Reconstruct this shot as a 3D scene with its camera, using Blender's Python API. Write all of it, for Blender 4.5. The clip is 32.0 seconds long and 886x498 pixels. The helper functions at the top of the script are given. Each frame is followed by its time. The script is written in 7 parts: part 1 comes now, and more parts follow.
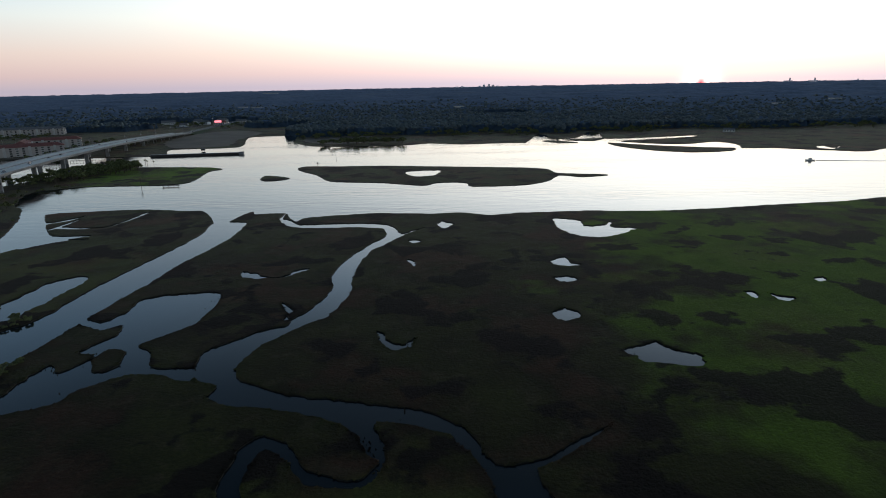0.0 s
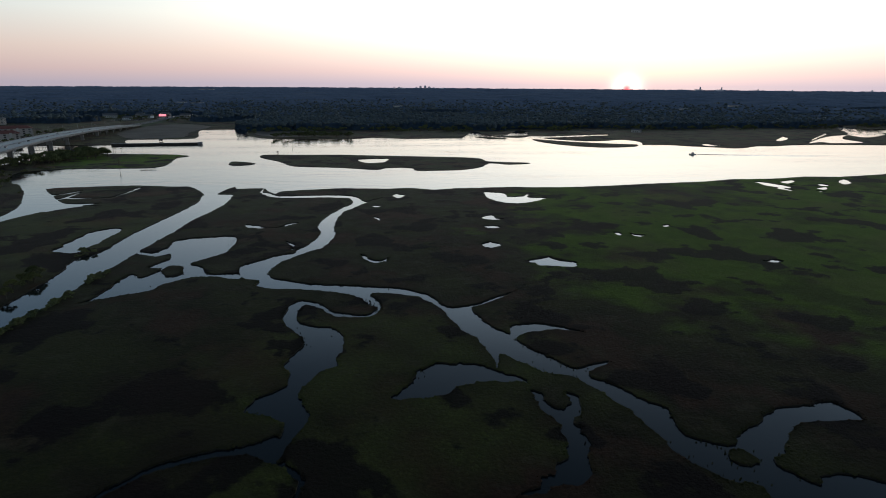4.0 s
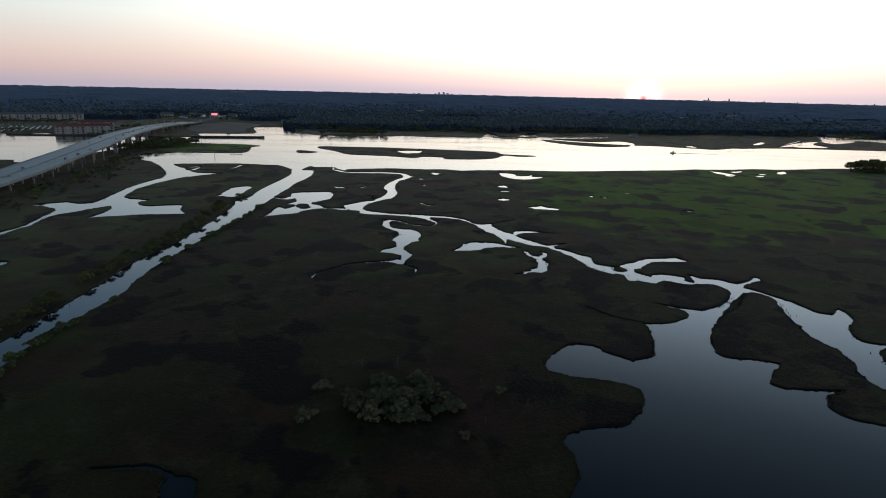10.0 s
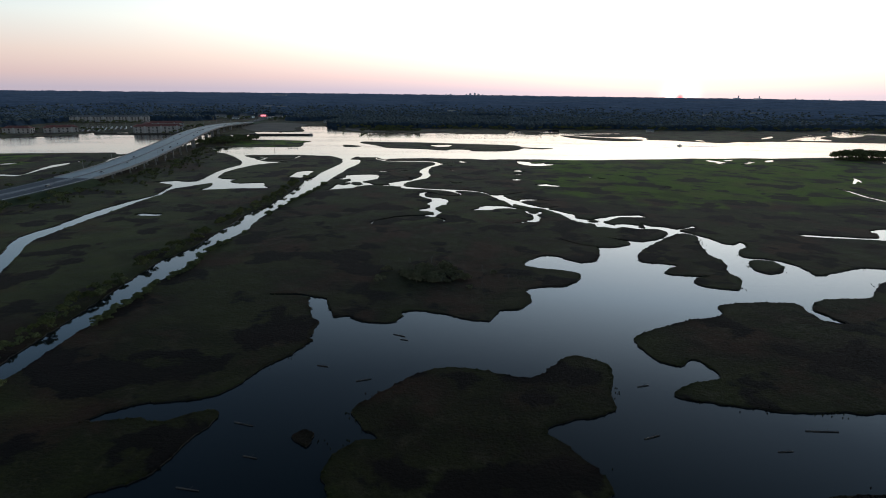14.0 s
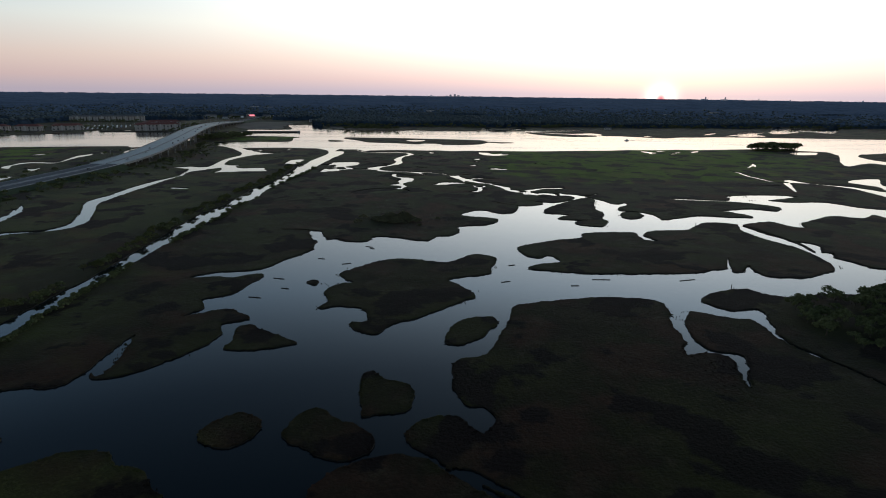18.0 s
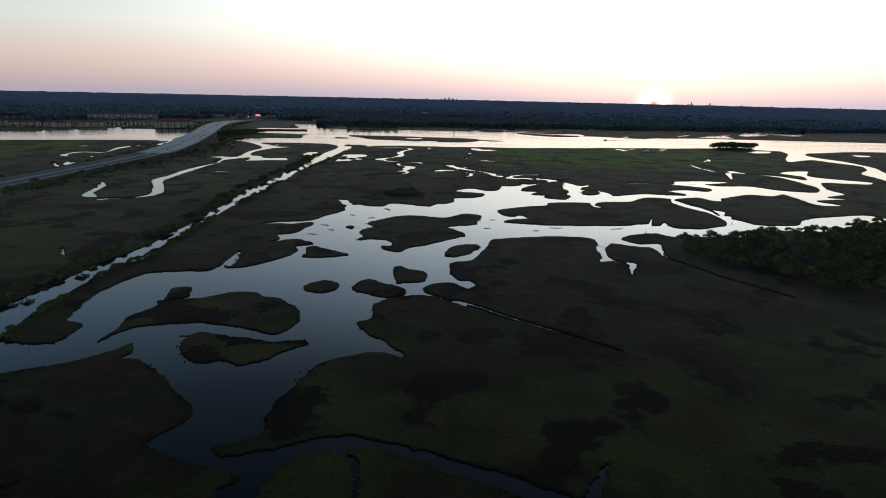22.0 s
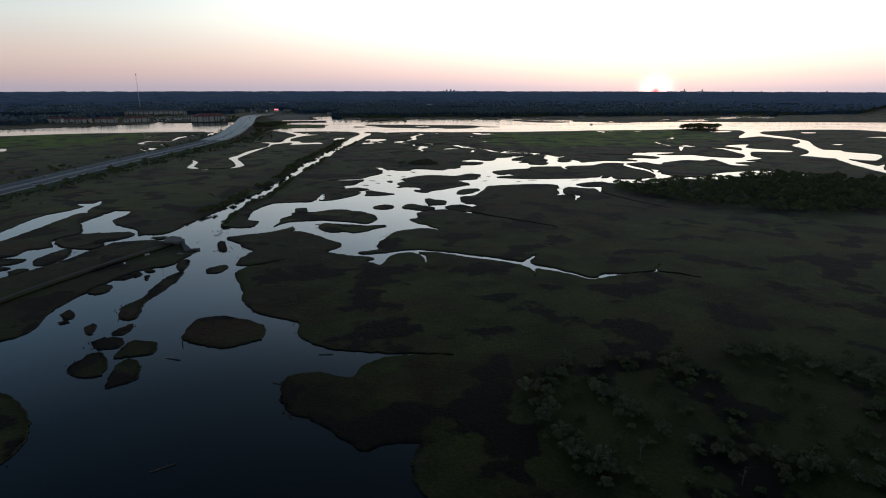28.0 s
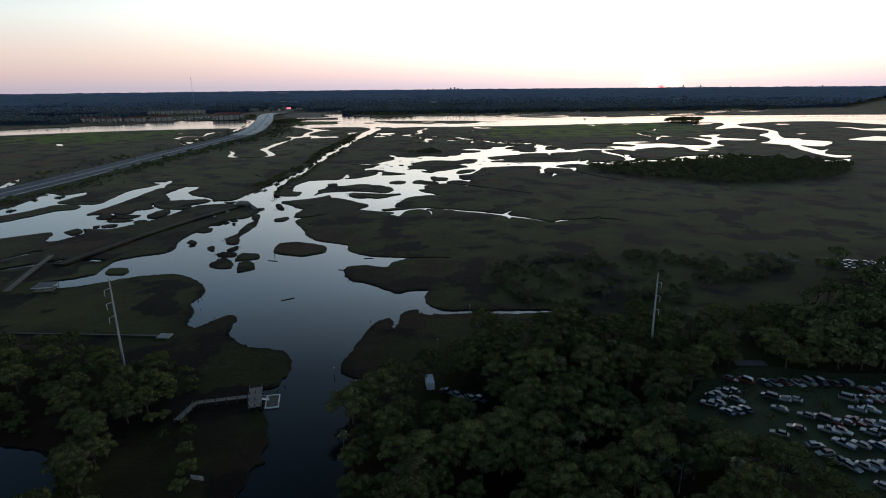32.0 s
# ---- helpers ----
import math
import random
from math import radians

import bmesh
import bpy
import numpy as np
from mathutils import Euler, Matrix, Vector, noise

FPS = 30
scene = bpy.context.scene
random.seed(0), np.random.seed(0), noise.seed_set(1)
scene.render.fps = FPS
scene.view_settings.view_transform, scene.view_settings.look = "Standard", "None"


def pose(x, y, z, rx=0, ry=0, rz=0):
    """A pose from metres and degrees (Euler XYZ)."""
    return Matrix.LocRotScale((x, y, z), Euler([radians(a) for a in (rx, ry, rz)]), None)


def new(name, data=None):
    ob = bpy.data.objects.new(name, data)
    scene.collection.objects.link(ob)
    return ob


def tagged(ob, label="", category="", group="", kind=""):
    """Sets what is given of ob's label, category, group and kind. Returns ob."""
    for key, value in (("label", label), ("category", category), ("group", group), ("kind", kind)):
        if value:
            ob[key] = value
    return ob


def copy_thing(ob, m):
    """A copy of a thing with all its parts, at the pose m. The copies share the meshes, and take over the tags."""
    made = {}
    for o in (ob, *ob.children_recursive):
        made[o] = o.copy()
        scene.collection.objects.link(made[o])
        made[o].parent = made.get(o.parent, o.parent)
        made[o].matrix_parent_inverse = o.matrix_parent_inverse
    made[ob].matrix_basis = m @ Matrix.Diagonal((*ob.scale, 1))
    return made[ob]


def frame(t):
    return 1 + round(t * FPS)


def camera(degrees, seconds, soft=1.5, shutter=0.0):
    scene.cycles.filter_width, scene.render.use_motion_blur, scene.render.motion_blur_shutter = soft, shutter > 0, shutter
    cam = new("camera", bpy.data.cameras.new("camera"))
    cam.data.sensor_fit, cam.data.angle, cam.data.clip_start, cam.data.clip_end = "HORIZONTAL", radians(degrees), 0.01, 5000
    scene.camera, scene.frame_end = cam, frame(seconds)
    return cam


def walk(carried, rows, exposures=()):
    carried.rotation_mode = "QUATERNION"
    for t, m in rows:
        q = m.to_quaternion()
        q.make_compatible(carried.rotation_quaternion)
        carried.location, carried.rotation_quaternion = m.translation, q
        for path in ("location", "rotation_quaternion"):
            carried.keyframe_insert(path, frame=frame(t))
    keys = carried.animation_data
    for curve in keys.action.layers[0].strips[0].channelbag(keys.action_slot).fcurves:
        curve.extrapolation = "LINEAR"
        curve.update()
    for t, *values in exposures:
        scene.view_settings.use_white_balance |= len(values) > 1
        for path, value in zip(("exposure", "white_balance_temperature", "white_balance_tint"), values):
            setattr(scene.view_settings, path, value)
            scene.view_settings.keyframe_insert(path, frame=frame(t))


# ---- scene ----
# Camera: a drone drawing steadily backwards over the marsh, about 90 m up.
# Rows: seconds, x, y, z, heading, pitch, lean.
cam = camera(75.8, 32.0, 1.0)
PATH = [
    (0, -0.00, -0.00, 90.88, 0.018, -16.210, -1.108),
    (0.5, -1.81, -12.07, 90.62, -4.933, -16.251, -0.987),
    (1, -3.74, -24.19, 90.38, -7.176, -16.286, -0.775),
    (1.5, -5.45, -36.21, 90.19, -7.651, -16.288, -0.522),
    (2, -7.22, -48.67, 90.08, -7.540, -16.290, -0.339),
    (3, -11.37, -74.35, 90.00, -7.087, -16.276, -0.067),
    (4, -15.79, -101.31, 90.03, -6.648, -16.121, 0.381),
    (5, -21.11, -129.49, 90.06, -6.348, -15.988, 0.819),
    (6, -27.46, -158.20, 90.03, -6.233, -15.849, 1.089),
    (7, -33.29, -185.96, 90.09, -6.081, -15.853, 1.170),
    (8, -37.94, -212.44, 90.28, -5.938, -15.763, 1.355),
    (9, -43.33, -240.41, 90.32, -5.888, -15.589, 1.399),
    (10, -48.24, -269.86, 90.35, -5.360, -15.526, 1.353),
    (11, -53.10, -298.18, 90.76, -5.109, -15.469, 1.424),
    (12, -57.36, -327.29, 91.11, -4.832, -15.582, 1.434),
    (13, -56.85, -358.50, 90.96, -2.885, -15.524, 1.165),
    (14, -50.83, -392.25, 90.72, -2.065, -15.489, 0.695),
    (15, -44.34, -426.24, 90.63, -1.695, -15.441, 0.455),
    (16, -39.04, -459.80, 90.66, -2.399, -15.514, 0.471),
    (17, -37.17, -492.68, 90.63, -3.380, -15.458, 0.436),
    (18, -36.67, -524.35, 90.37, -3.668, -15.337, 0.689),
    (19, -37.52, -555.17, 89.82, -4.106, -15.233, 0.911),
    (20, -39.86, -584.29, 89.25, -4.326, -15.084, 0.846),
    (21, -42.75, -613.06, 88.85, -4.422, -15.153, 1.148),
    (22, -48.15, -642.82, 88.40, -4.371, -14.996, 1.255),
    (23, -52.24, -672.93, 88.25, -4.361, -15.117, 1.199),
    (24, -56.49, -703.29, 88.33, -4.383, -15.140, 1.064),
    (25, -59.90, -733.71, 88.80, -4.308, -15.317, 0.952),
    (26, -64.73, -764.93, 89.20, -4.557, -15.416, 0.763),
    (27, -68.60, -795.41, 89.58, -4.430, -15.603, 0.388),
    (28, -69.85, -824.17, 89.90, -4.007, -15.776, 0.033),
    (29, -71.85, -853.10, 90.05, -3.737, -15.865, -0.273),
    (30, -72.19, -881.77, 90.24, -3.359, -15.911, -0.342),
    (31, -72.14, -910.76, 90.57, -3.269, -15.985, -0.500),
    (32, -74.95, -941.62, 90.79, -3.416, -15.964, -0.543),
]
walk(cam, [(t, pose(x, y, z, 90 + pitch, 0, yaw) @ pose(0, 0, 0, 0, 0, lean)) for t, x, y, z, yaw, pitch, lean in PATH],
     exposures=[(0, 0.22, 6000, 6.5), (1, -0.03, 6000, 6.5), (7, -0.03, 6000, 6.5), (11, 0.1, 6000, 6.5), (13.5, 0.22, 6000, 6.5), (17, 0.0, 6000, 6.5), (22, -0.06, 6000, 6.5), (26, -0.08, 6000, 6.5), (30, 0.04, 6000, 6.5), (32, 0.2, 6000, 6.5)])

# ---- light: the sun touching the horizon under a clear dusk sky ----
SUN_YAW = -23.8          # heading of the sun, degrees anticlockwise from +y
SUN_ELEV = 0.6
sun_dir = Vector((-math.sin(radians(SUN_YAW)) * math.cos(radians(SUN_ELEV)), math.cos(radians(SUN_YAW)) * math.cos(radians(SUN_ELEV)), math.sin(radians(SUN_ELEV))))
scene.view_settings.exposure = 0.0


def make_world():
    w = bpy.data.worlds.new("dusk_sky")
    scene.world = w
    w.use_nodes = True
    nt, ln = w.node_tree.nodes, w.node_tree.links
    nt.clear()
    out, bg = nt.new("ShaderNodeOutputWorld"), nt.new("ShaderNodeBackground")
    sky = nt.new("ShaderNodeTexSky")
    sky.sky_type, sky.sun_disc = "NISHITA", False
    sky.sun_elevation, sky.sun_rotation = radians(4.0), radians(-SUN_YAW)
    sky.air_density, sky.dust_density, sky.ozone_density = 1.0, 2.0, 2.0
    way = nt.new("ShaderNodeTexCoord").outputs["Generated"]
    sep = nt.new("ShaderNodeSeparateXYZ")
    ln.new(way, sep.inputs["Vector"])
    # dusk gradient from the pink haze at the horizon through white glow to deep blue overhead, in half units
    r = nt.new("ShaderNodeValToRGB")
    el = r.color_ramp.elements
    stops = [(0.0, (0.44, 0.36, 0.40)), (0.02, (0.60, 0.43, 0.40)), (0.05, (0.74, 0.56, 0.47)), (0.10, (0.87, 0.77, 0.64)), (0.19, (0.82, 0.80, 0.75)),
             (0.33, (0.52, 0.62, 0.71)), (0.46, (0.205, 0.258, 0.322)), (0.62, (0.086, 0.118, 0.154)), (1.0, (0.17, 0.27, 0.47))]
    while len(el) < len(stops):
        el.new(0.5)
    for e, (p, c) in zip(el, stops):
        e.position, e.color = p, (*c, 1)
    ln.new(sep.outputs["Z"], r.inputs["Fac"])
    dot = nt.new("ShaderNodeVectorMath")
    dot.operation = "DOT_PRODUCT"
    ln.new(way, dot.inputs[0])
    dot.inputs[1].default_value = (sun_dir.x, sun_dir.y, 0.0)

    def op(kind, a, b):
        n = nt.new("ShaderNodeMath")
        n.operation = kind
        for s, v in zip(n.inputs, (a, b)):
            if isinstance(v, (int, float)):
                s.default_value = v
            else:
                ln.new(v, s)
        return n.outputs[0]

    def scaled(col, fac):
        n = nt.new("ShaderNodeVectorMath")
        n.operation = "SCALE"
        if isinstance(col, tuple):
            n.inputs[0].default_value = col
        else:
            ln.new(col, n.inputs[0])
        if isinstance(fac, (int, float)):
            n.inputs["Scale"].default_value = fac
        else:
            ln.new(fac, n.inputs["Scale"])
        return n.outputs[0]

    def plus(a, b):
        n = nt.new("ShaderNodeVectorMath")
        n.operation = "ADD"
        ln.new(a, n.inputs[0])
        ln.new(b, n.inputs[1])
        return n.outputs[0]

    # brighter towards the sun, dimmer behind
    d01 = op("MAXIMUM", dot.outputs["Value"], 0.0)
    lean = op("ADD", 0.72, op("MULTIPLY", d01, 0.40))
    base = op("MAXIMUM", op("SUBTRACT", 1.16, op("MULTIPLY", sep.outputs["Z"], 1.3)), 0.27)
    haze = op("MINIMUM", op("ADD", op("MULTIPLY", sep.outputs["Z"], 4.5), 0.16), 1.0)
    side = op("ADD", op("MULTIPLY", op("MULTIPLY", op("POWER", d01, 6.0), 2.2), haze), op("MULTIPLY", base, lean))
    col = scaled(r.outputs["Color"], side)
    col = plus(col, scaled(sky.outputs["Color"], 0.012))
    # away from the sun the higher sky turns blue-green
    off = op("MULTIPLY", op("MINIMUM", op("MAXIMUM", op("MULTIPLY", op("SUBTRACT", 0.92, dot.outputs["Value"]), 2.2), 0.0), 1.0), op("MINIMUM", op("MAXIMUM", op("MULTIPLY", op("SUBTRACT", sep.outputs["Z"], 0.035), 8.0), 0.0), 1.0))
    cool = nt.new("ShaderNodeMix")
    cool.data_type, cool.blend_type = "RGBA", "MULTIPLY"
    ln.new(off, cool.inputs[0])
    ln.new(col, cool.inputs[6])
    cool.inputs[7].default_value = (0.73, 0.93, 1.13, 1)
    col = cool.outputs[2]
    # the sun's own disc and the glow close round it
    exact = nt.new("ShaderNodeVectorMath")
    exact.operation = "DOT_PRODUCT"
    ln.new(way, exact.inputs[0])
    low = Vector((-math.sin(radians(SUN_YAW)), math.cos(radians(SUN_YAW)), -0.0052)).normalized()
    exact.inputs[1].default_value = tuple(low)
    near = op("MAXIMUM", exact.outputs["Value"], 0.0)
    col = plus(col, scaled((1.0, 0.74, 0.58), op("MULTIPLY", op("POWER", near, 6000.0), 1.9)))
    # low down the disc turns red in the haze
    red = nt.new("ShaderNodeMix")
    red.data_type = "RGBA"
    ln.new(op("MINIMUM", op("MULTIPLY", op("POWER", near, 30000.0), 1.0), 1.0), red.inputs[0])
    ln.new(col, red.inputs[6])
    red.inputs[7].default_value = (2.0, 0.28, 0.30, 1)
    col = red.outputs[2]
    ln.new(col, bg.inputs["Color"])
    bg.inputs["Strength"].default_value = 1.0
    ln.new(bg.outputs["Background"], out.inputs["Surface"])


make_world()
sun_data = bpy.data.lights.new("sun", "SUN")
sun_data.energy, sun_data.angle, sun_data.color = 0.5, radians(0.5), (1.0, 0.42, 0.30)
sun = new("sun", sun_data)
sun.matrix_world = Matrix.Translation((300, 700, 400)) @ sun_dir.to_track_quat("Z", "Y").to_matrix().to_4x4()

# ---- materials ----
def material(name, rough=0.8, metal=0.0, spec=0.3):
    m = bpy.data.materials.new(name)
    m.use_nodes = True
    b = m.node_tree.nodes["Principled BSDF"]
    b.inputs["Roughness"].default_value, b.inputs["Metallic"].default_value = rough, metal
    b.inputs["Specular IOR Level"].default_value = spec
    return m, m.node_tree.nodes, m.node_tree.links, b


def world_pos(nt, ln):
    return nt.new("ShaderNodeNewGeometry").outputs["Position"]


def noise_node(nt, ln, vec, scale, detail=4.0, rough=0.55):
    n = nt.new("ShaderNodeTexNoise")
    n.inputs["Scale"].default_value, n.inputs["Detail"].default_value, n.inputs["Roughness"].default_value = scale, detail, rough
    ln.new(vec, n.inputs["Vector"])
    return n.outputs["Fac"]


def ramp(nt, ln, fac, stops):
    r = nt.new("ShaderNodeValToRGB")
    el = r.color_ramp.elements
    while len(el) < len(stops):
        el.new(0.5)
    for e, (p, c) in zip(el, stops):
        e.position, e.color = p, (c, c, c, 1) if isinstance(c, (int, float)) else (*c, 1)
    ln.new(fac, r.inputs["Fac"])
    return r.outputs["Color"]


def mix(nt, ln, fac, a, b, blend="MIX"):
    n = nt.new("ShaderNodeMix")
    n.data_type, n.blend_type = "RGBA", blend
    for sock, v in ((n.inputs[0], fac), (n.inputs[6], a), (n.inputs[7], b)):
        if isinstance(v, (int, float)):
            sock.default_value = v
        elif isinstance(v, tuple):
            sock.default_value = (*v, 1)
        else:
            ln.new(v, sock)
    return n.outputs[2]


def maths(nt, ln, op, a, b=None):
    n = nt.new("ShaderNodeMath")
    n.operation = op
    for sock, v in ((n.inputs[0], a), (n.inputs[1], b)):
        if isinstance(v, (int, float)):
            sock.default_value = v
        elif v is not None:
            ln.new(v, sock)
    return n.outputs[0]


def bump(nt, ln, b, height, strength, distance):
    n = nt.new("ShaderNodeBump")
    n.inputs["Strength"].default_value, n.inputs["Distance"].default_value = strength, distance
    ln.new(height, n.inputs["Height"])
    ln.new(n.outputs["Normal"], b.inputs["Normal"])


def plain(name, color, rough=0.7, metal=0.0, vary=0.25, scale=0.6, spec=0.3):
    """A surface of one colour with grain and stains at two scales."""
    m, nt, ln, b = material(name, rough, metal, spec)
    co = nt.new("ShaderNodeTexCoord").outputs["Object"]
    big, fine = noise_node(nt, ln, co, scale, 3), noise_node(nt, ln, co, scale * 14, 4)
    dark, light = tuple(c * (1 - vary) for c in color), tuple(min(1, c * (1 + vary)) for c in color)
    c1 = mix(nt, ln, ramp(nt, ln, big, [(0.3, 0.0), (0.7, 1.0)]), dark, light)
    c2 = mix(nt, ln, 0.35, c1, ramp(nt, ln, fine, [(0.3, dark), (0.7, light)]))
    ln.new(c2, b.inputs["Base Color"])
    bump(nt, ln, b, fine, 0.25, 0.02)
    return m


def random_tint(name, colors, rough=0.4, metal=0.0, spec=0.4):
    """Each object takes its own colour out of a few."""
    m, nt, ln, b = material(name, rough, metal, spec)
    r = nt.new("ShaderNodeValToRGB")
    r.color_ramp.interpolation = "CONSTANT"
    el = r.color_ramp.elements
    while len(el) < len(colors):
        el.new(0.5)
    for i, (e, c) in enumerate(zip(el, colors)):
        e.position, e.color = i / len(colors), (*c, 1)
    ln.new(nt.new("ShaderNodeObjectInfo").outputs["Random"], r.inputs["Fac"])
    co = nt.new("ShaderNodeTexCoord").outputs["Object"]
    dirt = noise_node(nt, ln, co, 1.5, 4)
    ln.new(mix(nt, ln, ramp(nt, ln, dirt, [(0.45, 0.0), (0.8, 0.5)]), r.outputs["Color"], (0.09, 0.08, 0.06)), b.inputs["Base Color"])
    return m


def make_water():
    m, nt, ln, b = material("tidal_water", 0.03, 0, 0.5)
    b.inputs["IOR"].default_value = 1.33
    pos = world_pos(nt, ln)
    big = noise_node(nt, ln, pos, 0.006, 4)
    ln.new(mix(nt, ln, big, (0.006, 0.010, 0.014), (0.014, 0.017, 0.016)), b.inputs["Base Color"])
    mp = nt.new("ShaderNodeMapping")
    mp.inputs["Scale"].default_value = (0.25, 1.0, 1.0)
    mp.inputs["Rotation"].default_value = (0, 0, 0.15)
    ln.new(pos, mp.inputs["Vector"])
    ripples = noise_node(nt, ln, mp.outputs["Vector"], 0.9, 5)
    calm = ramp(nt, ln, noise_node(nt, ln, mp.outputs["Vector"], 0.02, 4), [(0.35, 0.15), (0.65, 1.0)])
    n = nt.new("ShaderNodeBump")
    n.inputs["Distance"].default_value = 0.05
    # wind on the open river raises longer waves
    split = nt.new("ShaderNodeSeparateXYZ")
    ln.new(pos, split.inputs[0])
    open_river = nt.new("ShaderNodeMapRange")
    open_river.inputs["From Min"].default_value, open_river.inputs["From Max"].default_value = 330, 450
    ln.new(split.outputs["Y"], open_river.inputs["Value"])
    waves = maths(nt, ln, "MULTIPLY", noise_node(nt, ln, mp.outputs["Vector"], 0.16, 4, 0.6), 20.0)
    waves = maths(nt, ln, "MULTIPLY", waves, open_river.outputs["Result"])
    ln.new(maths(nt, ln, "MULTIPLY", calm, 0.32), n.inputs["Strength"])
    ln.new(maths(nt, ln, "ADD", ripples, waves), n.inputs["Height"])
    ln.new(n.outputs["Normal"], b.inputs["Normal"])
    return m


# green meadows: centre, reach, and how green at most
MEADOWS = [(230, 240, 130, 0.78), (400, 320, 150, 0.78), (150, 330, 60, 0.6), (130, 190, 55, 0.6), (330, 200, 110, 0.78), (185, 145, 72, 0.78), (120, 160, 48, 0.7), (290, 150, 70, 0.78), (-310, 640, 70, 0.55), (-700, 260, 140, 0.6), (-600, 330, 60, 0.3)]
# dull olive swards: centre and reach
SWARDS = [(-310, -60, 130), (-270, -280, 100), (-245, 150, 70), (-330, -300, 110), (40, -610, 150), (190, -540, 130), (-215, -700, 40), (-640, 220, 130), (-720, 330, 150), (-560, 60, 120), (-258, -2, 22), (-243, 23, 22), (-15, 60, 60), (-125, -420, 42), (-99, -453, 24), (-55, -478, 40), (-220, 260, 70), (-140, -828, 18), (-330, 120, 90), (313, -155, 40), (-260, -690, 60)]


def make_marsh(name, lift=1.0, tuft=False):
    """Rush and cordgrass: dark brown with green meadows, dead thatch and darker clumps."""
    m, nt, ln, b = material(name, 0.9, 0, 0.05)
    b.inputs["Sheen Weight"].default_value = 0.115
    b.inputs["Sheen Roughness"].default_value = 0.3
    pos = world_pos(nt, ln)
    flat = nt.new("ShaderNodeVectorMath")
    flat.operation = "MULTIPLY"
    ln.new(pos, flat.inputs[0])
    flat.inputs[1].default_value = (1, 1, 0)
    pos = flat.outputs[0]
    big, mid, fine = noise_node(nt, ln, pos, 0.011, 5), noise_node(nt, ln, pos, 0.06, 5), noise_node(nt, ln, pos, 0.8, 4, 0.65)
    patch = noise_node(nt, ln, pos, 0.036, 3, 0.5)
    green = None
    for x, y, r, top in MEADOWS:
        d = nt.new("ShaderNodeVectorMath")
        d.operation = "DISTANCE"
        ln.new(pos, d.inputs[0])
        d.inputs[1].default_value = (x, y, 0)
        g = maths(nt, ln, "MINIMUM", maths(nt, ln, "SUBTRACT", 1.3, maths(nt, ln, "DIVIDE", d.outputs["Value"], r)), top)
        green = g if green is None else maths(nt, ln, "MAXIMUM", green, g)
    green = maths(nt, ln, "ADD", maths(nt, ln, "MINIMUM", maths(nt, ln, "MAXIMUM", green, -1.1), 0.78), maths(nt, ln, "MULTIPLY", maths(nt, ln, "SUBTRACT", big, 0.5), 1.3))
    green = maths(nt, ln, "ADD", green, maths(nt, ln, "MULTIPLY", maths(nt, ln, "SUBTRACT", mid, 0.5), 0.9))
    green = maths(nt, ln, "ADD", green, maths(nt, ln, "MULTIPLY", maths(nt, ln, "SUBTRACT", patch, 0.45), 2.4))
    sward = None
    for x, y, r in SWARDS:
        d = nt.new("ShaderNodeVectorMath")
        d.operation = "DISTANCE"
        ln.new(pos, d.inputs[0])
        d.inputs[1].default_value = (x, y, 0)
        g = maths(nt, ln, "SUBTRACT", 1.25, maths(nt, ln, "DIVIDE", d.outputs["Value"], r))
        sward = g if sward is None else maths(nt, ln, "MAXIMUM", sward, g)
    sward = maths(nt, ln, "ADD", maths(nt, ln, "MINIMUM", sward, 0.5), maths(nt, ln, "MULTIPLY", maths(nt, ln, "SUBTRACT", patch, 0.5), 2.2))
    k = lift
    zones, beds = noise_node(nt, ln, pos, 0.019, 5, 0.6), noise_node(nt, ln, pos, 0.030, 6, 0.55)
    brown = mix(nt, ln, ramp(nt, ln, mid, [(0.35, 0.0), (0.65, 1.0)]), (0.0150 * k, 0.0110 * k, 0.0058 * k), (0.040 * k, 0.0305 * k, 0.0145 * k))
    grass = mix(nt, ln, ramp(nt, ln, mid, [(0.3, 0.0), (0.7, 1.0)]), (0.080 * k, 0.126 * k, 0.011 * k), (0.124 * k, 0.182 * k, 0.020 * k))
    olive = mix(nt, ln, ramp(nt, ln, big, [(0.4, 0.0), (0.6, 1.0)]), brown, (0.030 * k, 0.0262 * k, 0.0095 * k))
    # zones of russet stems and green shoots, and beds of dark rush
    olive = mix(nt, ln, ramp(nt, ln, zones, [(0.46, 0.0), (0.60, 0.8)]), olive, (0.044 * k, 0.048 * k, 0.0110 * k))
    olive = mix(nt, ln, ramp(nt, ln, zones, [(0.39, 0.8), (0.48, 0.0)]), olive, (0.062 * k, 0.031 * k, 0.0185 * k))
    olive = mix(nt, ln, ramp(nt, ln, sward, [(0.05, 0.0), (0.75, 0.95)]), olive, (0.076 * k, 0.084 * k, 0.019 * k))
    thatch = noise_node(nt, ln, pos, 0.095, 5, 0.65)
    olive = mix(nt, ln, ramp(nt, ln, thatch, [(0.54, 0.0), (0.68, 0.55)]), olive, (0.078 * k, 0.066 * k, 0.036 * k))
    col = mix(nt, ln, ramp(nt, ln, green, [(0.12, 0.0), (0.7, 1.0)]), olive, grass)
    col = mix(nt, ln, ramp(nt, ln, beds, [(0.535, 0.0), (0.565, 0.9)]), col, (0.0090, 0.0060, 0.0055))
    broad = noise_node(nt, ln, pos, 0.0125, 6, 0.6)
    col = mix(nt, ln, ramp(nt, ln, broad, [(0.55, 0.0), (0.60, 0.6)]), col, (0.0200, 0.0120, 0.0086))
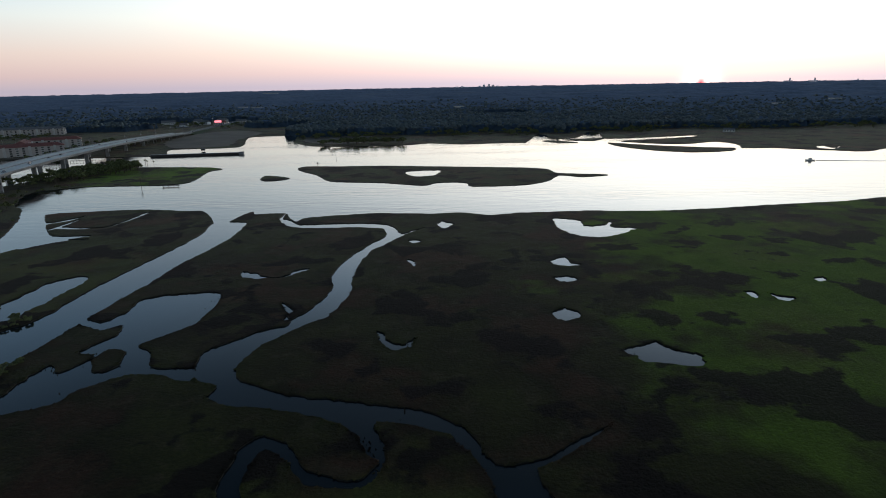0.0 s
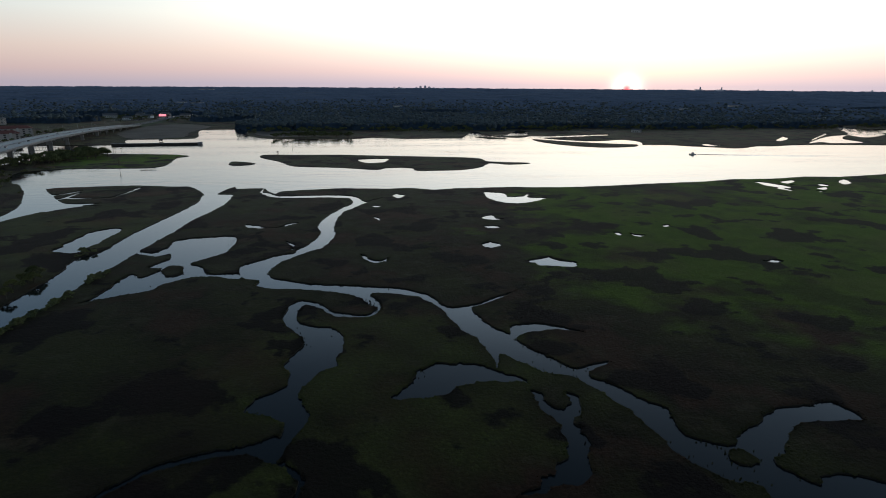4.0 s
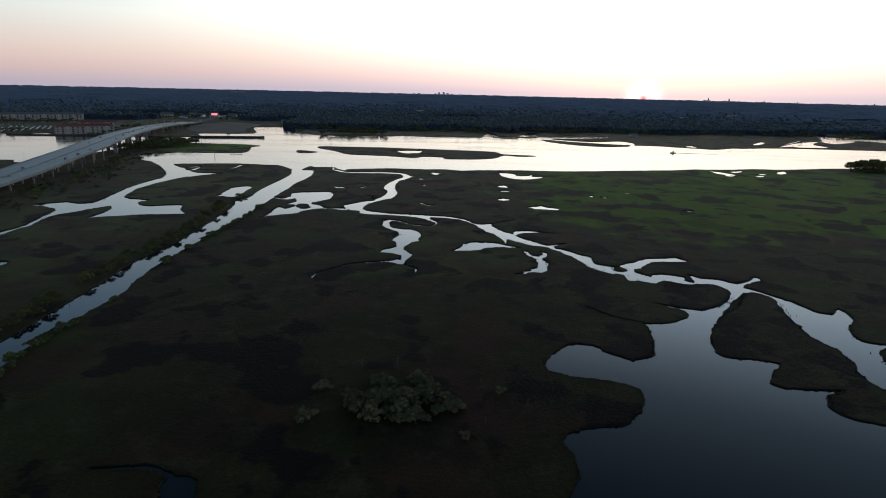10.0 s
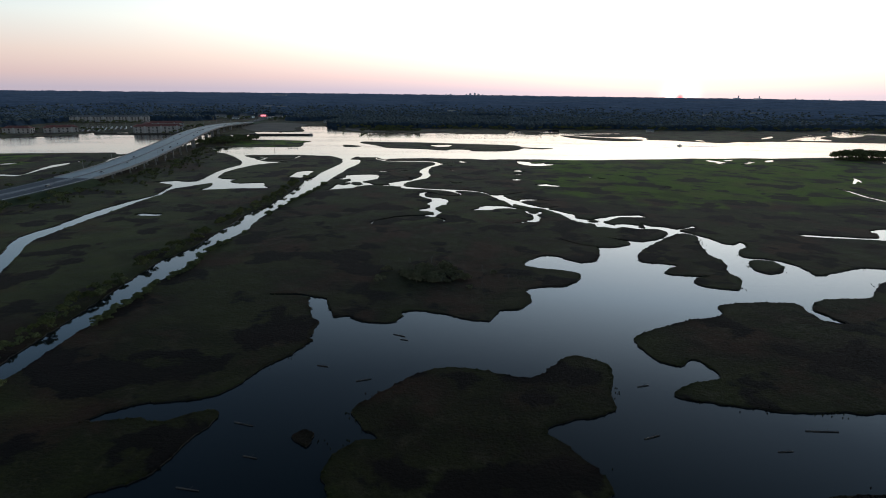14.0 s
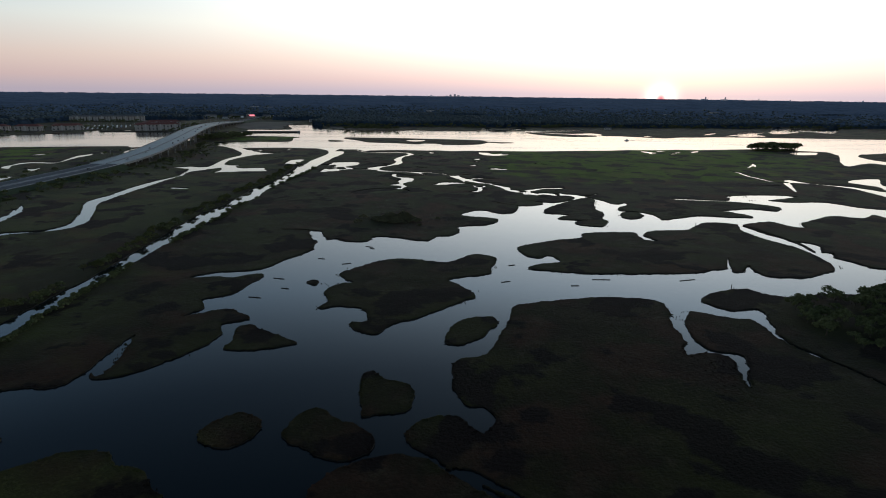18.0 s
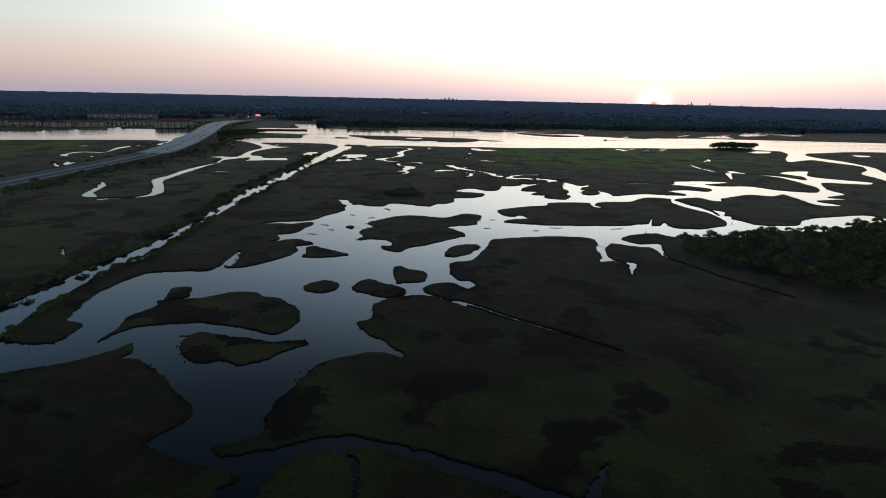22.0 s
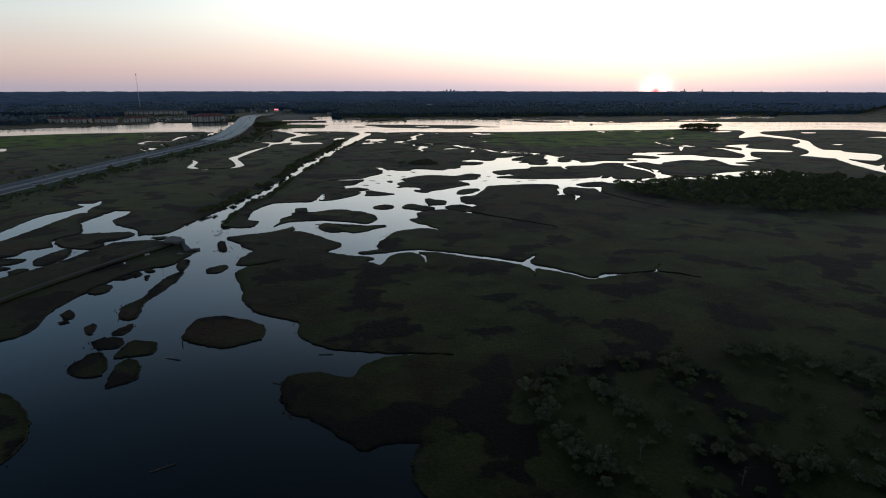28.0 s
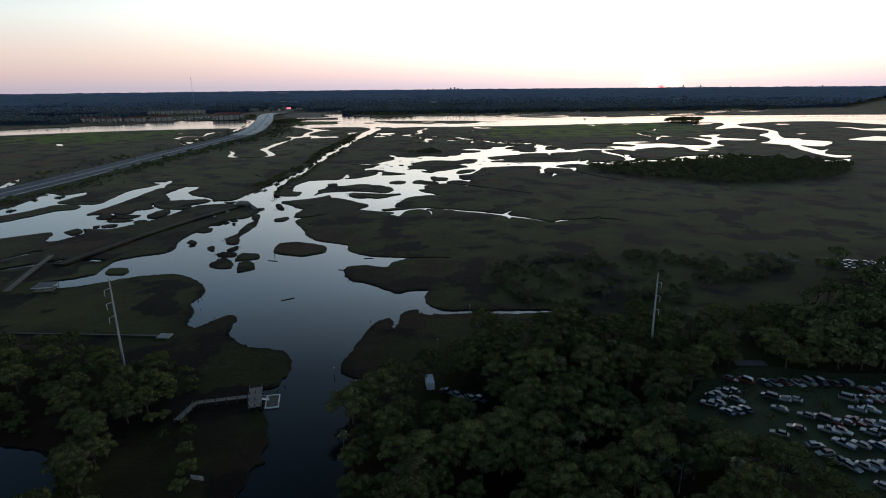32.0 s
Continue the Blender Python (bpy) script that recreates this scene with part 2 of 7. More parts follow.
    # the soft shine of the stems takes the colour of the sward
    shine = mix(nt, ln, ramp(nt, ln, green, [(0.12, 0.0), (0.7, 1.0)]), (0.64, 0.66, 0.50), (0.50, 0.80, 0.20))
    shine = mix(nt, ln, ramp(nt, ln, zones, [(0.39, 0.8), (0.48, 0.0)]), shine, (0.72, 0.52, 0.42))
    shine = mix(nt, ln, ramp(nt, ln, beds, [(0.535, 0.0), (0.565, 0.9)]), shine, (0.36, 0.31, 0.30))
    ln.new(shine, b.inputs["Sheen Tint"])
    dark = ramp(nt, ln, fine, [(0.35, 0.3), (0.6, 0.0)])
    if tuft:
        one = nt.new("ShaderNodeNewGeometry").outputs["Random Per Island"]
        dark = ramp(nt, ln, one, [(0.0, 0.10), (0.6, 0.0)])
    col = mix(nt, ln, dark, col, (0.008, 0.008, 0.007))
    ln.new(col, b.inputs["Base Color"])
    if not tuft:
        bump(nt, ln, b, maths(nt, ln, "ADD", fine, maths(nt, ln, "MULTIPLY", mid, 2.0)), 0.5, 0.6)
    return m


def make_mud():
    m, nt, ln, b = material("bank_mud", 0.7, 0, 0.3)
    f = noise_node(nt, ln, world_pos(nt, ln), 0.9, 4)
    ln.new(mix(nt, ln, f, (0.012, 0.011, 0.008), (0.035, 0.030, 0.020)), b.inputs["Base Color"])
    bump(nt, ln, b, f, 0.6, 0.3)
    return m


def make_leaves(name, dark, light, spec=0.12, joined=False):
    m, nt, ln, b = material(name, 0.85, 0, spec)
    f = noise_node(nt, ln, world_pos(nt, ln), 0.35, 4)
    geo = nt.new("ShaderNodeNewGeometry").outputs["Random Per Island"]
    obj = nt.new("ShaderNodeObjectInfo").outputs["Random"]
    if joined:
        obj = ramp(nt, ln, noise_node(nt, ln, world_pos(nt, ln), 0.13, 2, 0.4), [(0.32, 0.0), (0.66, 0.86)])
    k = maths(nt, ln, "ADD", maths(nt, ln, "MULTIPLY", geo, 0.3), maths(nt, ln, "MULTIPLY", obj, 0.7))
    c = mix(nt, ln, k, dark, light)
    c = mix(nt, ln, ramp(nt, ln, obj, [(0.80, 0.0), (0.92, 0.55)]), c, (0.115, 0.098, 0.062))
    ln.new(mix(nt, ln, ramp(nt, ln, f, [(0.3, 0.5), (0.6, 0.0)]), c, tuple(v * 0.5 for v in dark)), b.inputs["Base Color"])
    return m


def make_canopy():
    """Endless treetops: grain of single crowns, and stands of other kinds and ages. Distance haze is painted in as
    blue.
    """
    m, nt, ln, b = material("hazed_far_canopy", 0.9, 0, 0.0)
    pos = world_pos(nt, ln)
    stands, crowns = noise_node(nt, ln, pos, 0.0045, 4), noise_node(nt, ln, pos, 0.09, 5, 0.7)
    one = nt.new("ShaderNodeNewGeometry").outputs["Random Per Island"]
    # bluish sheen stands in for haze where the canopy is seen flat on
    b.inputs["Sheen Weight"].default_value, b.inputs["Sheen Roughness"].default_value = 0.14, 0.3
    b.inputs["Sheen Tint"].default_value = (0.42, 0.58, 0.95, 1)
    # leaf greens shifted to blue to carry the haze of distance
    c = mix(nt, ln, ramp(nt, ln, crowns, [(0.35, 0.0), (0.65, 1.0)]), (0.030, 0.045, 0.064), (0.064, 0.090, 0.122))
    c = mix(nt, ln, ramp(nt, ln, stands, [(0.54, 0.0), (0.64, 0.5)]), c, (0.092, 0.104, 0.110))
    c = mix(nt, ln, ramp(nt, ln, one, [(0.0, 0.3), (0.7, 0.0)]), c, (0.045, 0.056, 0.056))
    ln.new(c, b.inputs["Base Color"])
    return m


WATER, MARSH, MUD = make_water(), make_marsh("marsh_grass", 0.72), make_mud()
TUFTS = make_marsh("marsh_tufts", 0.92, True)
LEAVES = make_leaves("oak_leaves", (0.072, 0.080, 0.028), (0.245, 0.246, 0.078))
LEAVES_GROVE = make_leaves("grove_leaves", (0.076, 0.086, 0.036), (0.235, 0.246, 0.094), joined=True)
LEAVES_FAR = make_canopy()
# the far crowns' green is greyed and blued to match the canopy's painted haze
LEAVES_CROWN = make_leaves("hazed_crown_leaves", (0.062, 0.078, 0.082), (0.140, 0.166, 0.160), joined=True)
BARK = plain("bark", (0.10, 0.08, 0.06), 0.9, vary=0.4, scale=1.0)
CONCRETE = plain("concrete", (0.30, 0.295, 0.285), 0.85, vary=0.3, scale=0.15)
ASPHALT = plain("asphalt", (0.098, 0.102, 0.112), 0.85, vary=0.25, scale=0.2)
DARK_ASPHALT = plain("dark_asphalt", (0.05, 0.05, 0.052), 0.9, vary=0.25, scale=0.2)
PAINT_LINE = plain("road_paint", (0.62, 0.62, 0.58), 0.7, vary=0.2, scale=0.8)
STEEL = plain("weathered_steel", (0.42, 0.42, 0.42), 0.45, 0.7, vary=0.15, scale=0.5)
GALV = plain("galvanised_pole", (0.50, 0.50, 0.50), 0.5, 0.3, vary=0.12, scale=0.4)
STUCCO = plain("cream_stucco", (0.50, 0.44, 0.39), 0.9, vary=0.12, scale=0.08)
STUCCO_PALE = plain("pale_trim", (0.56, 0.53, 0.49), 0.85, vary=0.1, scale=0.2)
ROOF_RED = plain("red_clay_roof", (0.22, 0.085, 0.066), 0.8, vary=0.25, scale=0.25)
ROOF_GREY = plain("grey_shingles", (0.16, 0.155, 0.15), 0.9, vary=0.3, scale=0.3)
TIMBER = plain("grey_timber", (0.20, 0.18, 0.15), 0.85, vary=0.35, scale=0.8)
TIMBER_DARK = plain("wet_timber", (0.07, 0.06, 0.05), 0.7, vary=0.3, scale=0.8)
OLD_CONCRETE = plain("stained_concrete", (0.13, 0.125, 0.115), 0.9, vary=0.4, scale=0.25)
SAND = plain("sand_track", (0.058, 0.050, 0.040), 0.95, vary=0.3, scale=0.12)
LAWN = plain("rough_lawn", (0.040, 0.055, 0.018), 0.95, vary=0.35, scale=0.15)
BARE = plain("bare_earth", (0.125, 0.10, 0.075), 0.95, vary=0.35, scale=0.02)
WHITE = plain("white_paint", (0.75, 0.75, 0.74), 0.5, vary=0.08, scale=0.8)
RUBBER = plain("rubber", (0.02, 0.02, 0.02), 0.85, vary=0.2, scale=2)
# near-white pink: horizon haze painted as the skyline's base colour
HAZE_BLOCK = plain("hazed_facade", (0.90, 0.82, 0.84), 0.8, vary=0.1, scale=0.05)
DEADWOOD = plain("silver_deadwood", (0.17, 0.16, 0.145), 0.9, vary=0.3, scale=0.8)
PALM_LEAF = make_leaves("palm_fronds", (0.125, 0.116, 0.058), (0.240, 0.220, 0.122))
CAR_PAINT = random_tint("car_paint", [(0.28, 0.29, 0.30), (0.36, 0.36, 0.36), (0.20, 0.21, 0.22), (0.035, 0.035, 0.04), (0.08, 0.11, 0.18), (0.30, 0.30, 0.30), (0.18, 0.035, 0.03), (0.45, 0.45, 0.44), (0.11, 0.12, 0.13), (0.24, 0.22, 0.18), (0.05, 0.06, 0.055)], 0.3, 0.0, 0.6)
HULL = random_tint("boat_hull", [(0.72, 0.72, 0.72), (0.78, 0.78, 0.76), (0.14, 0.18, 0.28), (0.66, 0.66, 0.64)], 0.35)


def make_glass(name, color, rough):
    m, nt, ln, b = material(name, rough, 0.0, 0.6)
    b.inputs["Base Color"].default_value = (*color, 1)
    return m


def make_glow(name, color, strength):
    m, nt, ln, b = material(name, 0.5)
    b.inputs["Base Color"].default_value = (*color, 1)
    b.inputs["Emission Color"].default_value = (*color, 1)
    b.inputs["Emission Strength"].default_value = strength
    return m


GLASS = make_glass("dark_window_glass", (0.015, 0.018, 0.022), 0.08)
SIGN_GLOW = make_glow("lit_sign", (1.0, 0.22, 0.26), 1.7)
STREET_GLOW = make_glow("street_light", (1.0, 0.74, 0.55), 1.6)

# ---- the plan of land and water ----
LEVEL = 0.45             # top of the marsh over the water
PLAN = []                # painted in order: (is land, name, outline)


def smooth(points, step, rough):
    """A closed shoreline through a few corners: a spline with small uneven bites."""
    n, out = len(points), []
    for i in range(n):
        p0, p1, p2, p3 = (Vector(points[(i + k) % n]) for k in (-1, 0, 1, 2))
        d = (p2 - p1).length
        k = max(1, round(d / step))
        for j in range(k):
            t = j / k
            cr = 0.5 * (2 * p1 + (p2 - p0) * t + (2 * p0 - 5 * p1 + 4 * p2 - p3) * t * t + (3 * p1 - p0 - 3 * p2 + p3) * t ** 3)
            out.append(p1.lerp(p2, t).lerp(cr, 0.75))
    res = []
    for p in out:
        a = Vector((p.x, p.y, 0))
        w = noise.noise_vector(a * 0.07) * rough * 0.9 + noise.noise_vector(a * 0.19) * rough + noise.noise_vector(a * 0.5) * rough * 0.75 + noise.noise_vector(a * 1.3) * rough * 0.35
        res.append((p.x + w.x, p.y + w.y))
    return res


def paint(is_land, name, *stretches):
    pts = [p for s in stretches for p in s]
    cx, cy = sum(p[0] for p in pts) / len(pts), sum(p[1] for p in pts) / len(pts)
    far = math.hypot(cx + 40, max(0, cy - 250)) > 400
    step, rough = (4.0, 1.3) if far else (1.5, 0.85)
    size = max(max(p[0] for p in pts) - min(p[0] for p in pts), max(p[1] for p in pts) - min(p[1] for p in pts))
    if size > 1200:
        step, rough = 4.0, 1.2
    elif name == "pond" and not far and size > 9:
        rough = 1.5
    PLAN.append((is_land, name, smooth(pts, step, rough)))


def water(name, *stretches):
    paint(False, name, *stretches)


def land(name, *stretches):
    paint(True, name, *stretches)


def channel(name, w0, w1, line):
    """A creek along a line, w0 metres wide at its start and w1 at its end."""
    left, right = [], []
    for i, p in enumerate(line):
        a, b = Vector(line[max(0, i - 1)]), Vector(line[min(len(line) - 1, i + 1)])
        d = (b - a).normalized()
        n = Vector((-d.y, d.x)) * (w0 + (w1 - w0) * i / (len(line) - 1)) * 0.5 * (0.8 + 0.4 * noise.noise(Vector((*p, 3)) * 0.05))
        left.append(tuple(Vector(p) + n))
        right.append(tuple(Vector(p) - n))
    paint(False, name, left + right[::-1])


water("river", 
    # south left
    [(-973, 294), (-919, 313), (-830, 356), (-735, 403), (-558, 439), (-520, 444), (-495, 448), (-466, 439), (-403, 714), (-367, 692), (-314, 685), (-274, 676), (-255, 662), (-263, 646), (-259, 613), (-254, 572), (-271, 556), (-311, 555), (-349, 553), (-365, 543), (-382, 524), (-375, 501), (-352, 462), (-339, 450), (-312, 420.5), (-295, 430.5), (-265.5, 435), (-234, 438), (-202, 430.5), (-184, 427.5), (-168, 404), (-159.5, 385.5), (-156, 366), (-156, 351.5), (-156.5, 338.5)], 
    # south right
    [(-145, 421.5), (-140, 414.5), (-115.5, 414), (-111, 403), (-101.5, 386.5), (-99, 395.5), (-90.5, 401.5), (-70.5, 405.5), (-46, 409), (-11.5, 404.5), (14, 405.5), (35, 395.5), (57.5, 401.5), (102.5, 404), (147, 399.5), (195.5, 404), (248.5, 413), (304, 420.5), (337.5, 430.5), (387, 432), (430, 442), (464, 438), (568, 458), (629, 437), (677, 414), (714, 379), (815, 417), (884, 425), (951, 406), (982, 283), (1073, 82)], 
    # north
    [(1633, 592), (1315, 676), (767, 751), (710, 758), (653, 755), (606, 742), (578, 741), (532, 714), (500, 730), (475, 744), (445, 768), (395, 773), (333, 749), (278, 779), (255, 844), (173, 884), (129, 896), (84, 898), (38, 892), (-16, 916), (-51, 897), (-94, 891), (-154, 890), (-209, 912), (-236, 955), (-249, 977), (-279, 1105), (-355, 1102), (-352, 1046), (-322, 916), (-417, 893), (-398, 831), (-409, 809), (-568, 793), (-639, 789), (-668, 841), (-705, 815), (-739, 821), (-729, 739), (-745, 735), (-942, 552), (-1025, 474), (-1084, 450)])
water("canal", 
    # west bank
    [(-160.5, 388.5), (-156.5, 357.5), (-160.5, 312.5), (-165.5, 277), (-168, 253.5), (-168, 225.5), (-171, 213), (-175, 207), (-172, 181), (-171, 165), (-175.5, 68.5), (-180, 46.5), (-182.5, 31.5), (-184.5, 17.5), (-184, -11), (-186, -42.5), (-188, -68), (-191.5, -86), (-193.5, -99), (-193.5, -239.5), (-197.5, -300), (-201, -328), (-206, -343.5), (-217.5, -435), (-224, -459), (-236, -461), (-245.5, -470), (-256, -476)], 
    # east bank
    [(-252, -482.5), (-243, -474), (-230.5, -470.5), (-219.5, -467.5), (-211.5, -473.5), (-193.5, -498), (-187.5, -503.5), (-176, -511), (-192, -445.5), (-196.5, -407), (-195, -354), (-186.5, -335.5), (-187.5, -302.5), (-184.5, -234.5), (-179, -130), (-176, -120), (-174, -103.5), (-175.5, -73.5), (-171.5, -44), (-167.5, -19), (-169, 11), (-166, 47), (-156, 123.5), (-153, 133), (-152.5, 153), (-146.5, 227), (-145, 247), (-142.5, 264), (-141.5, 293), (-136.5, 316), (-133.5, 344), (-134, 370.5), (-137.5, 388.5)])
water("left_creek", 
    # upper
    [(-341, 457), (-313, 410), (-287, 358), (-278, 325), (-282, 302), (-285, 261), (-283, 236), (-280.5, 194), (-288.5, 187.5), (-300.5, 192.5), (-314, 186), (-321.5, 180), (-302, 170), (-292.5, 160), (-290, 140), (-286.5, 115), (-287, 102.5), (-291.5, 90.5), (-299, 48), (-300, -12), (-302.5, -42), (-281.5, -91.5), (-271, -126.5), (-277, -146.5), (-292.5, -149), (-302, -154.5)], 
    # lower
    [(-296.5, -162.5), (-287.5, -156), (-272, -149.5), (-261.5, -138), (-261, -118.5), (-275, -81.5), (-287.5, -49.5), (-287.5, 2), (-283, 96.5), (-280.5, 107), (-283.5, 140), (-276, 153), (-268, 166.5), (-262, 175), (-258, 169.5), (-256.5, 149), (-258.5, 134.5), (-244, 139.5), (-224, 145.5), (-197.5, 149.5), (-205.5, 164.5), (-212.5, 183.5), (-235.5, 179.5), (-246.5, 190), (-243, 202.5), (-263.5, 210.5), (-269.5, 223), (-273, 251), (-270, 282), (-262, 312), (-253, 332), (-246, 342), (-228, 359), (-255, 361), (-279, 391), (-270, 403), (-268, 422), (-275, 409), (-286, 401), (-318, 447)])
channel("creeklet", 7, 5, [(-267, 382), (-243, 379), (-231, 383), (-227, 405), (-225, 428)])
channel("creeklet", 7, 4, [(-254, 329), (-249, 337), (-238, 347), (-226, 350)])
channel("creeklet", 7, 4, [(-281, 375), (-268, 378), (-266, 407)])
water("pond", [(-179, 274), (-193, 269), (-197, 235), (-184.5, 232.5), (-177, 236.5)])
water("pond", [(-248, 31.5), (-262, 33), (-263, 25.5), (-251.5, 20.5), (-244.5, 23)])
water("pond", [(-178.5, 261), (-188, 261.5), (-192.5, 243), (-196.5, 223), (-186.5, 218), (-179.5, 218), (-179, 236)])
water("pond", [(-323, -137), (-327, -123.5), (-330, -101.5), (-334.5, -86), (-346, -69), (-337, -77.5), (-346.5, -54), (-330.5, -77.5), (-323.5, -99), (-320, -116.5), (-314.5, -130.5), (-301.5, -148), (-307.5, -148), (-315.5, -146)])
water("pond", [(-241.5, -313), (-234, -322.5), (-229.5, -332), (-238, -320.5)])
water("lagoon", [(-102.5, 246.5), (-122, 247), (-135.5, 240), (-135, 226.5), (-139.5, 215), (-147.5, 218.5), (-148.5, 214), (-135.5, 206), (-130, 210.5), (-127, 203), (-132, 187.5), (-125, 183.5), (-130, 173), (-136, 178.5), (-138, 164), (-139, 147.5), (-142.5, 138), (-137, 142), (-128, 147), (-118, 153), (-115, 160.5), (-105, 168.5), (-95.5, 169.5), (-82, 164), (-85, 174), (-99.5, 174.5), (-106, 188), (-113, 192.5), (-105, 202), (-100.5, 211), (-99.5, 228.5)])
land("islet", [(-123.5, 182), (-122.5, 188.5), (-115.5, 187), (-112, 177.5), (-115.5, 172.5), (-119.5, 174)])
water("creek", 
    # upper
    [(-115.5, 420), (-114, 399), (-106.5, 392), (-97, 379), (-57.5, 379.5), (-36.5, 373), (-26, 349), (-18.5, 358), (-10.5, 364), (-21, 349), (-33.5, 324.5), (-40, 311.5), (-44, 288), (-44, 260.5), (-42.5, 241.5), (-47.5, 216), (-54.5, 208), (-67, 189.5), (-70, 173.5), (-66, 164.5), (-52.5, 157), (-39.5, 153), (-20.5, 149), (-5, 144), (6.5, 133.5), (12.5, 120.5), (23, 122), (33, 128.5), (45, 136), (32.5, 124.5), (22.5, 118), (23.5, 108), (27, 97.5), (32.5, 92), (34.5, 98.5), (47.5, 99.5), (55.5, 94.5), (61.5, 89), (51, 93), (39.5, 91), (33.5, 86.5), (38.5, 77.5)], 
    # upper east
    [(47.5, 63), (53, 65), (61, 66), (51, 58.5), (57.5, 50), (61.5, 41.5), (66, 36), (64.5, 25), (68, 21), (75, 17), (79.5, 22.5), (92, 29), (99.5, 33.5), (106, 33), (117, 35), (119, 30), (118.5, 24), (112.5, 25), (101, 25), (94.5, 21.5), (85, 13), (81, 11), (81.5, 7), (86, 0.5), (90, 4), (99, 2.5), (103.5, -1.5), (101.5, -5.5), (104.5, -9), (107, 4.5), (111, -2.5), (118.5, -5), (125.5, -12), (135.5, -7), (141.5, -1.5), (142, -7.5), (133.5, -12), (126.5, -16), (120, -27)], 
    # lower east
    [(112.5, -36), (100, -49.5), (78.5, -51), (100.5, -41.5), (109, -34), (114, -25.5), (114.5, -20.5), (110, -14), (97.5, -13), (89.5, -8), (82, -11.5), (75, -7.5), (70.5, -7.5), (71.5, 1.5), (66, 4), (61, 10.5), (58, 17), (56.5, 29), (52.5, 42), (47, 54), (44.5, 57.5), (37, 60.5)], 
    # lower
    [(31, 67.5), (25, 74.5), (22, 64.5), (21.5, 75), (19.5, 86), (15.5, 94), (12, 106.5), (8, 120.5), (0, 133), (-18, 139), (-19.5, 126.5), (-15.5, 119), (-21, 125), (-24, 133), (-33, 140.5), (-52, 147), (-64.5, 149.5), (-73.5, 154.5), (-73.5, 161.5), (-82, 167.5), (-86.5, 184.5), (-82.5, 191.5), (-70, 204), (-61.5, 210), (-71.5, 233), (-63.5, 224.5), (-65.5, 213), (-60.5, 216), (-55.5, 229.5), (-52.5, 251), (-55.5, 271), (-53, 292.5), (-45, 322), (-36, 343.5), (-39, 361), (-57, 367), (-87.5, 367), (-103.5, 373), (-116.5, 395.5)])
land("islet", [(83.5, -10.5), (88, -10.5), (94.5, -12.5), (95.5, -16), (92.5, -17.5), (85, -15.5)])
land("islet", [(71, 14), (75.5, 15), (77, 11.5), (73, 9.5), (70.5, 11)])
water("south_pond", [(-50, 134.5), (-45, 132), (-40.5, 128), (-35.5, 120.5), (-28.5, 116.5), (-22.5, 114.5), (-19.5, 117), (-18, 121.5), (-20, 127.5), (-21.5, 134.5), (-19, 136), (-17, 129.5), (-16, 121), (-17.5, 115), (-21.5, 111.5), (-28, 112.5), (-33.5, 114), (-37.5, 118), (-41, 123), (-46, 126.5), (-48.5, 127), (-49.5, 121), (-49, 113.5), (-46, 109), (-41.5, 105.5), (-35.5, 104), (-32, 100.5), (-29.5, 92.5), (-29, 83), (-31.5, 77.5), (-30.5, 72), (-34, 69.5), (-37, 66.5)], [(-40.5, 55), (-38, 48), (-36, 42), (-39, 32), (-42, 22), (-46, 24), (-51.5, 28.5), (-43.5, 32), (-42.5, 38.5), (-47, 43), (-53, 44.5), (-55.5, 46), (-53, 54), (-46.5, 59.5)], [(-46, 67.5), (-48.5, 72.5), (-48, 76.5), (-46, 83), (-43.5, 88.5), (-45.5, 97), (-50, 103.5), (-54, 110), (-55, 115), (-54.5, 122), (-53.5, 130.5)])
channel("creeklet", 5.5, 2.2, [(-43.5, 32), (-51.5, 28.5), (-62.5, 27), (-71.5, 23), (-79, 16), (-86, 9), (-88, 0.5)])
channel("creeklet", 3, 1.2, [(-41, 23), (-35, 15), (-36.5, 8)])
water("pond", [(24, 62.5), (16.5, 68.5), (2, 70.5), (-3.5, 66), (-9, 56), (-13, 49), (-7.5, 48.5), (-0.5, 49), (12, 56), (28.5, 56), (26, 61.5)])
water("pond", [(28.5, 52), (29, 43.5), (29.5, 38), (31.5, 28), (27.5, 15), (13.5, 4), (24.5, 7), (30, 6.5), (38, 23), (38, 32.5), (41.5, 37.5), (42.5, 47), (39, 47.5), (39, 40), (33.5, 40.5), (32, 46)])
channel("ditch", 3.4, 2.2, [(-25, -403.5), (-15, -411), (-6, -420), (9, -435), (21, -447), (33, -458)])
channel("creeklet", 3.5, 1.6, [(113, -301), (108, -318), (107.5, -330), (110, -342), (114, -352), (122, -375), (137, -403)])
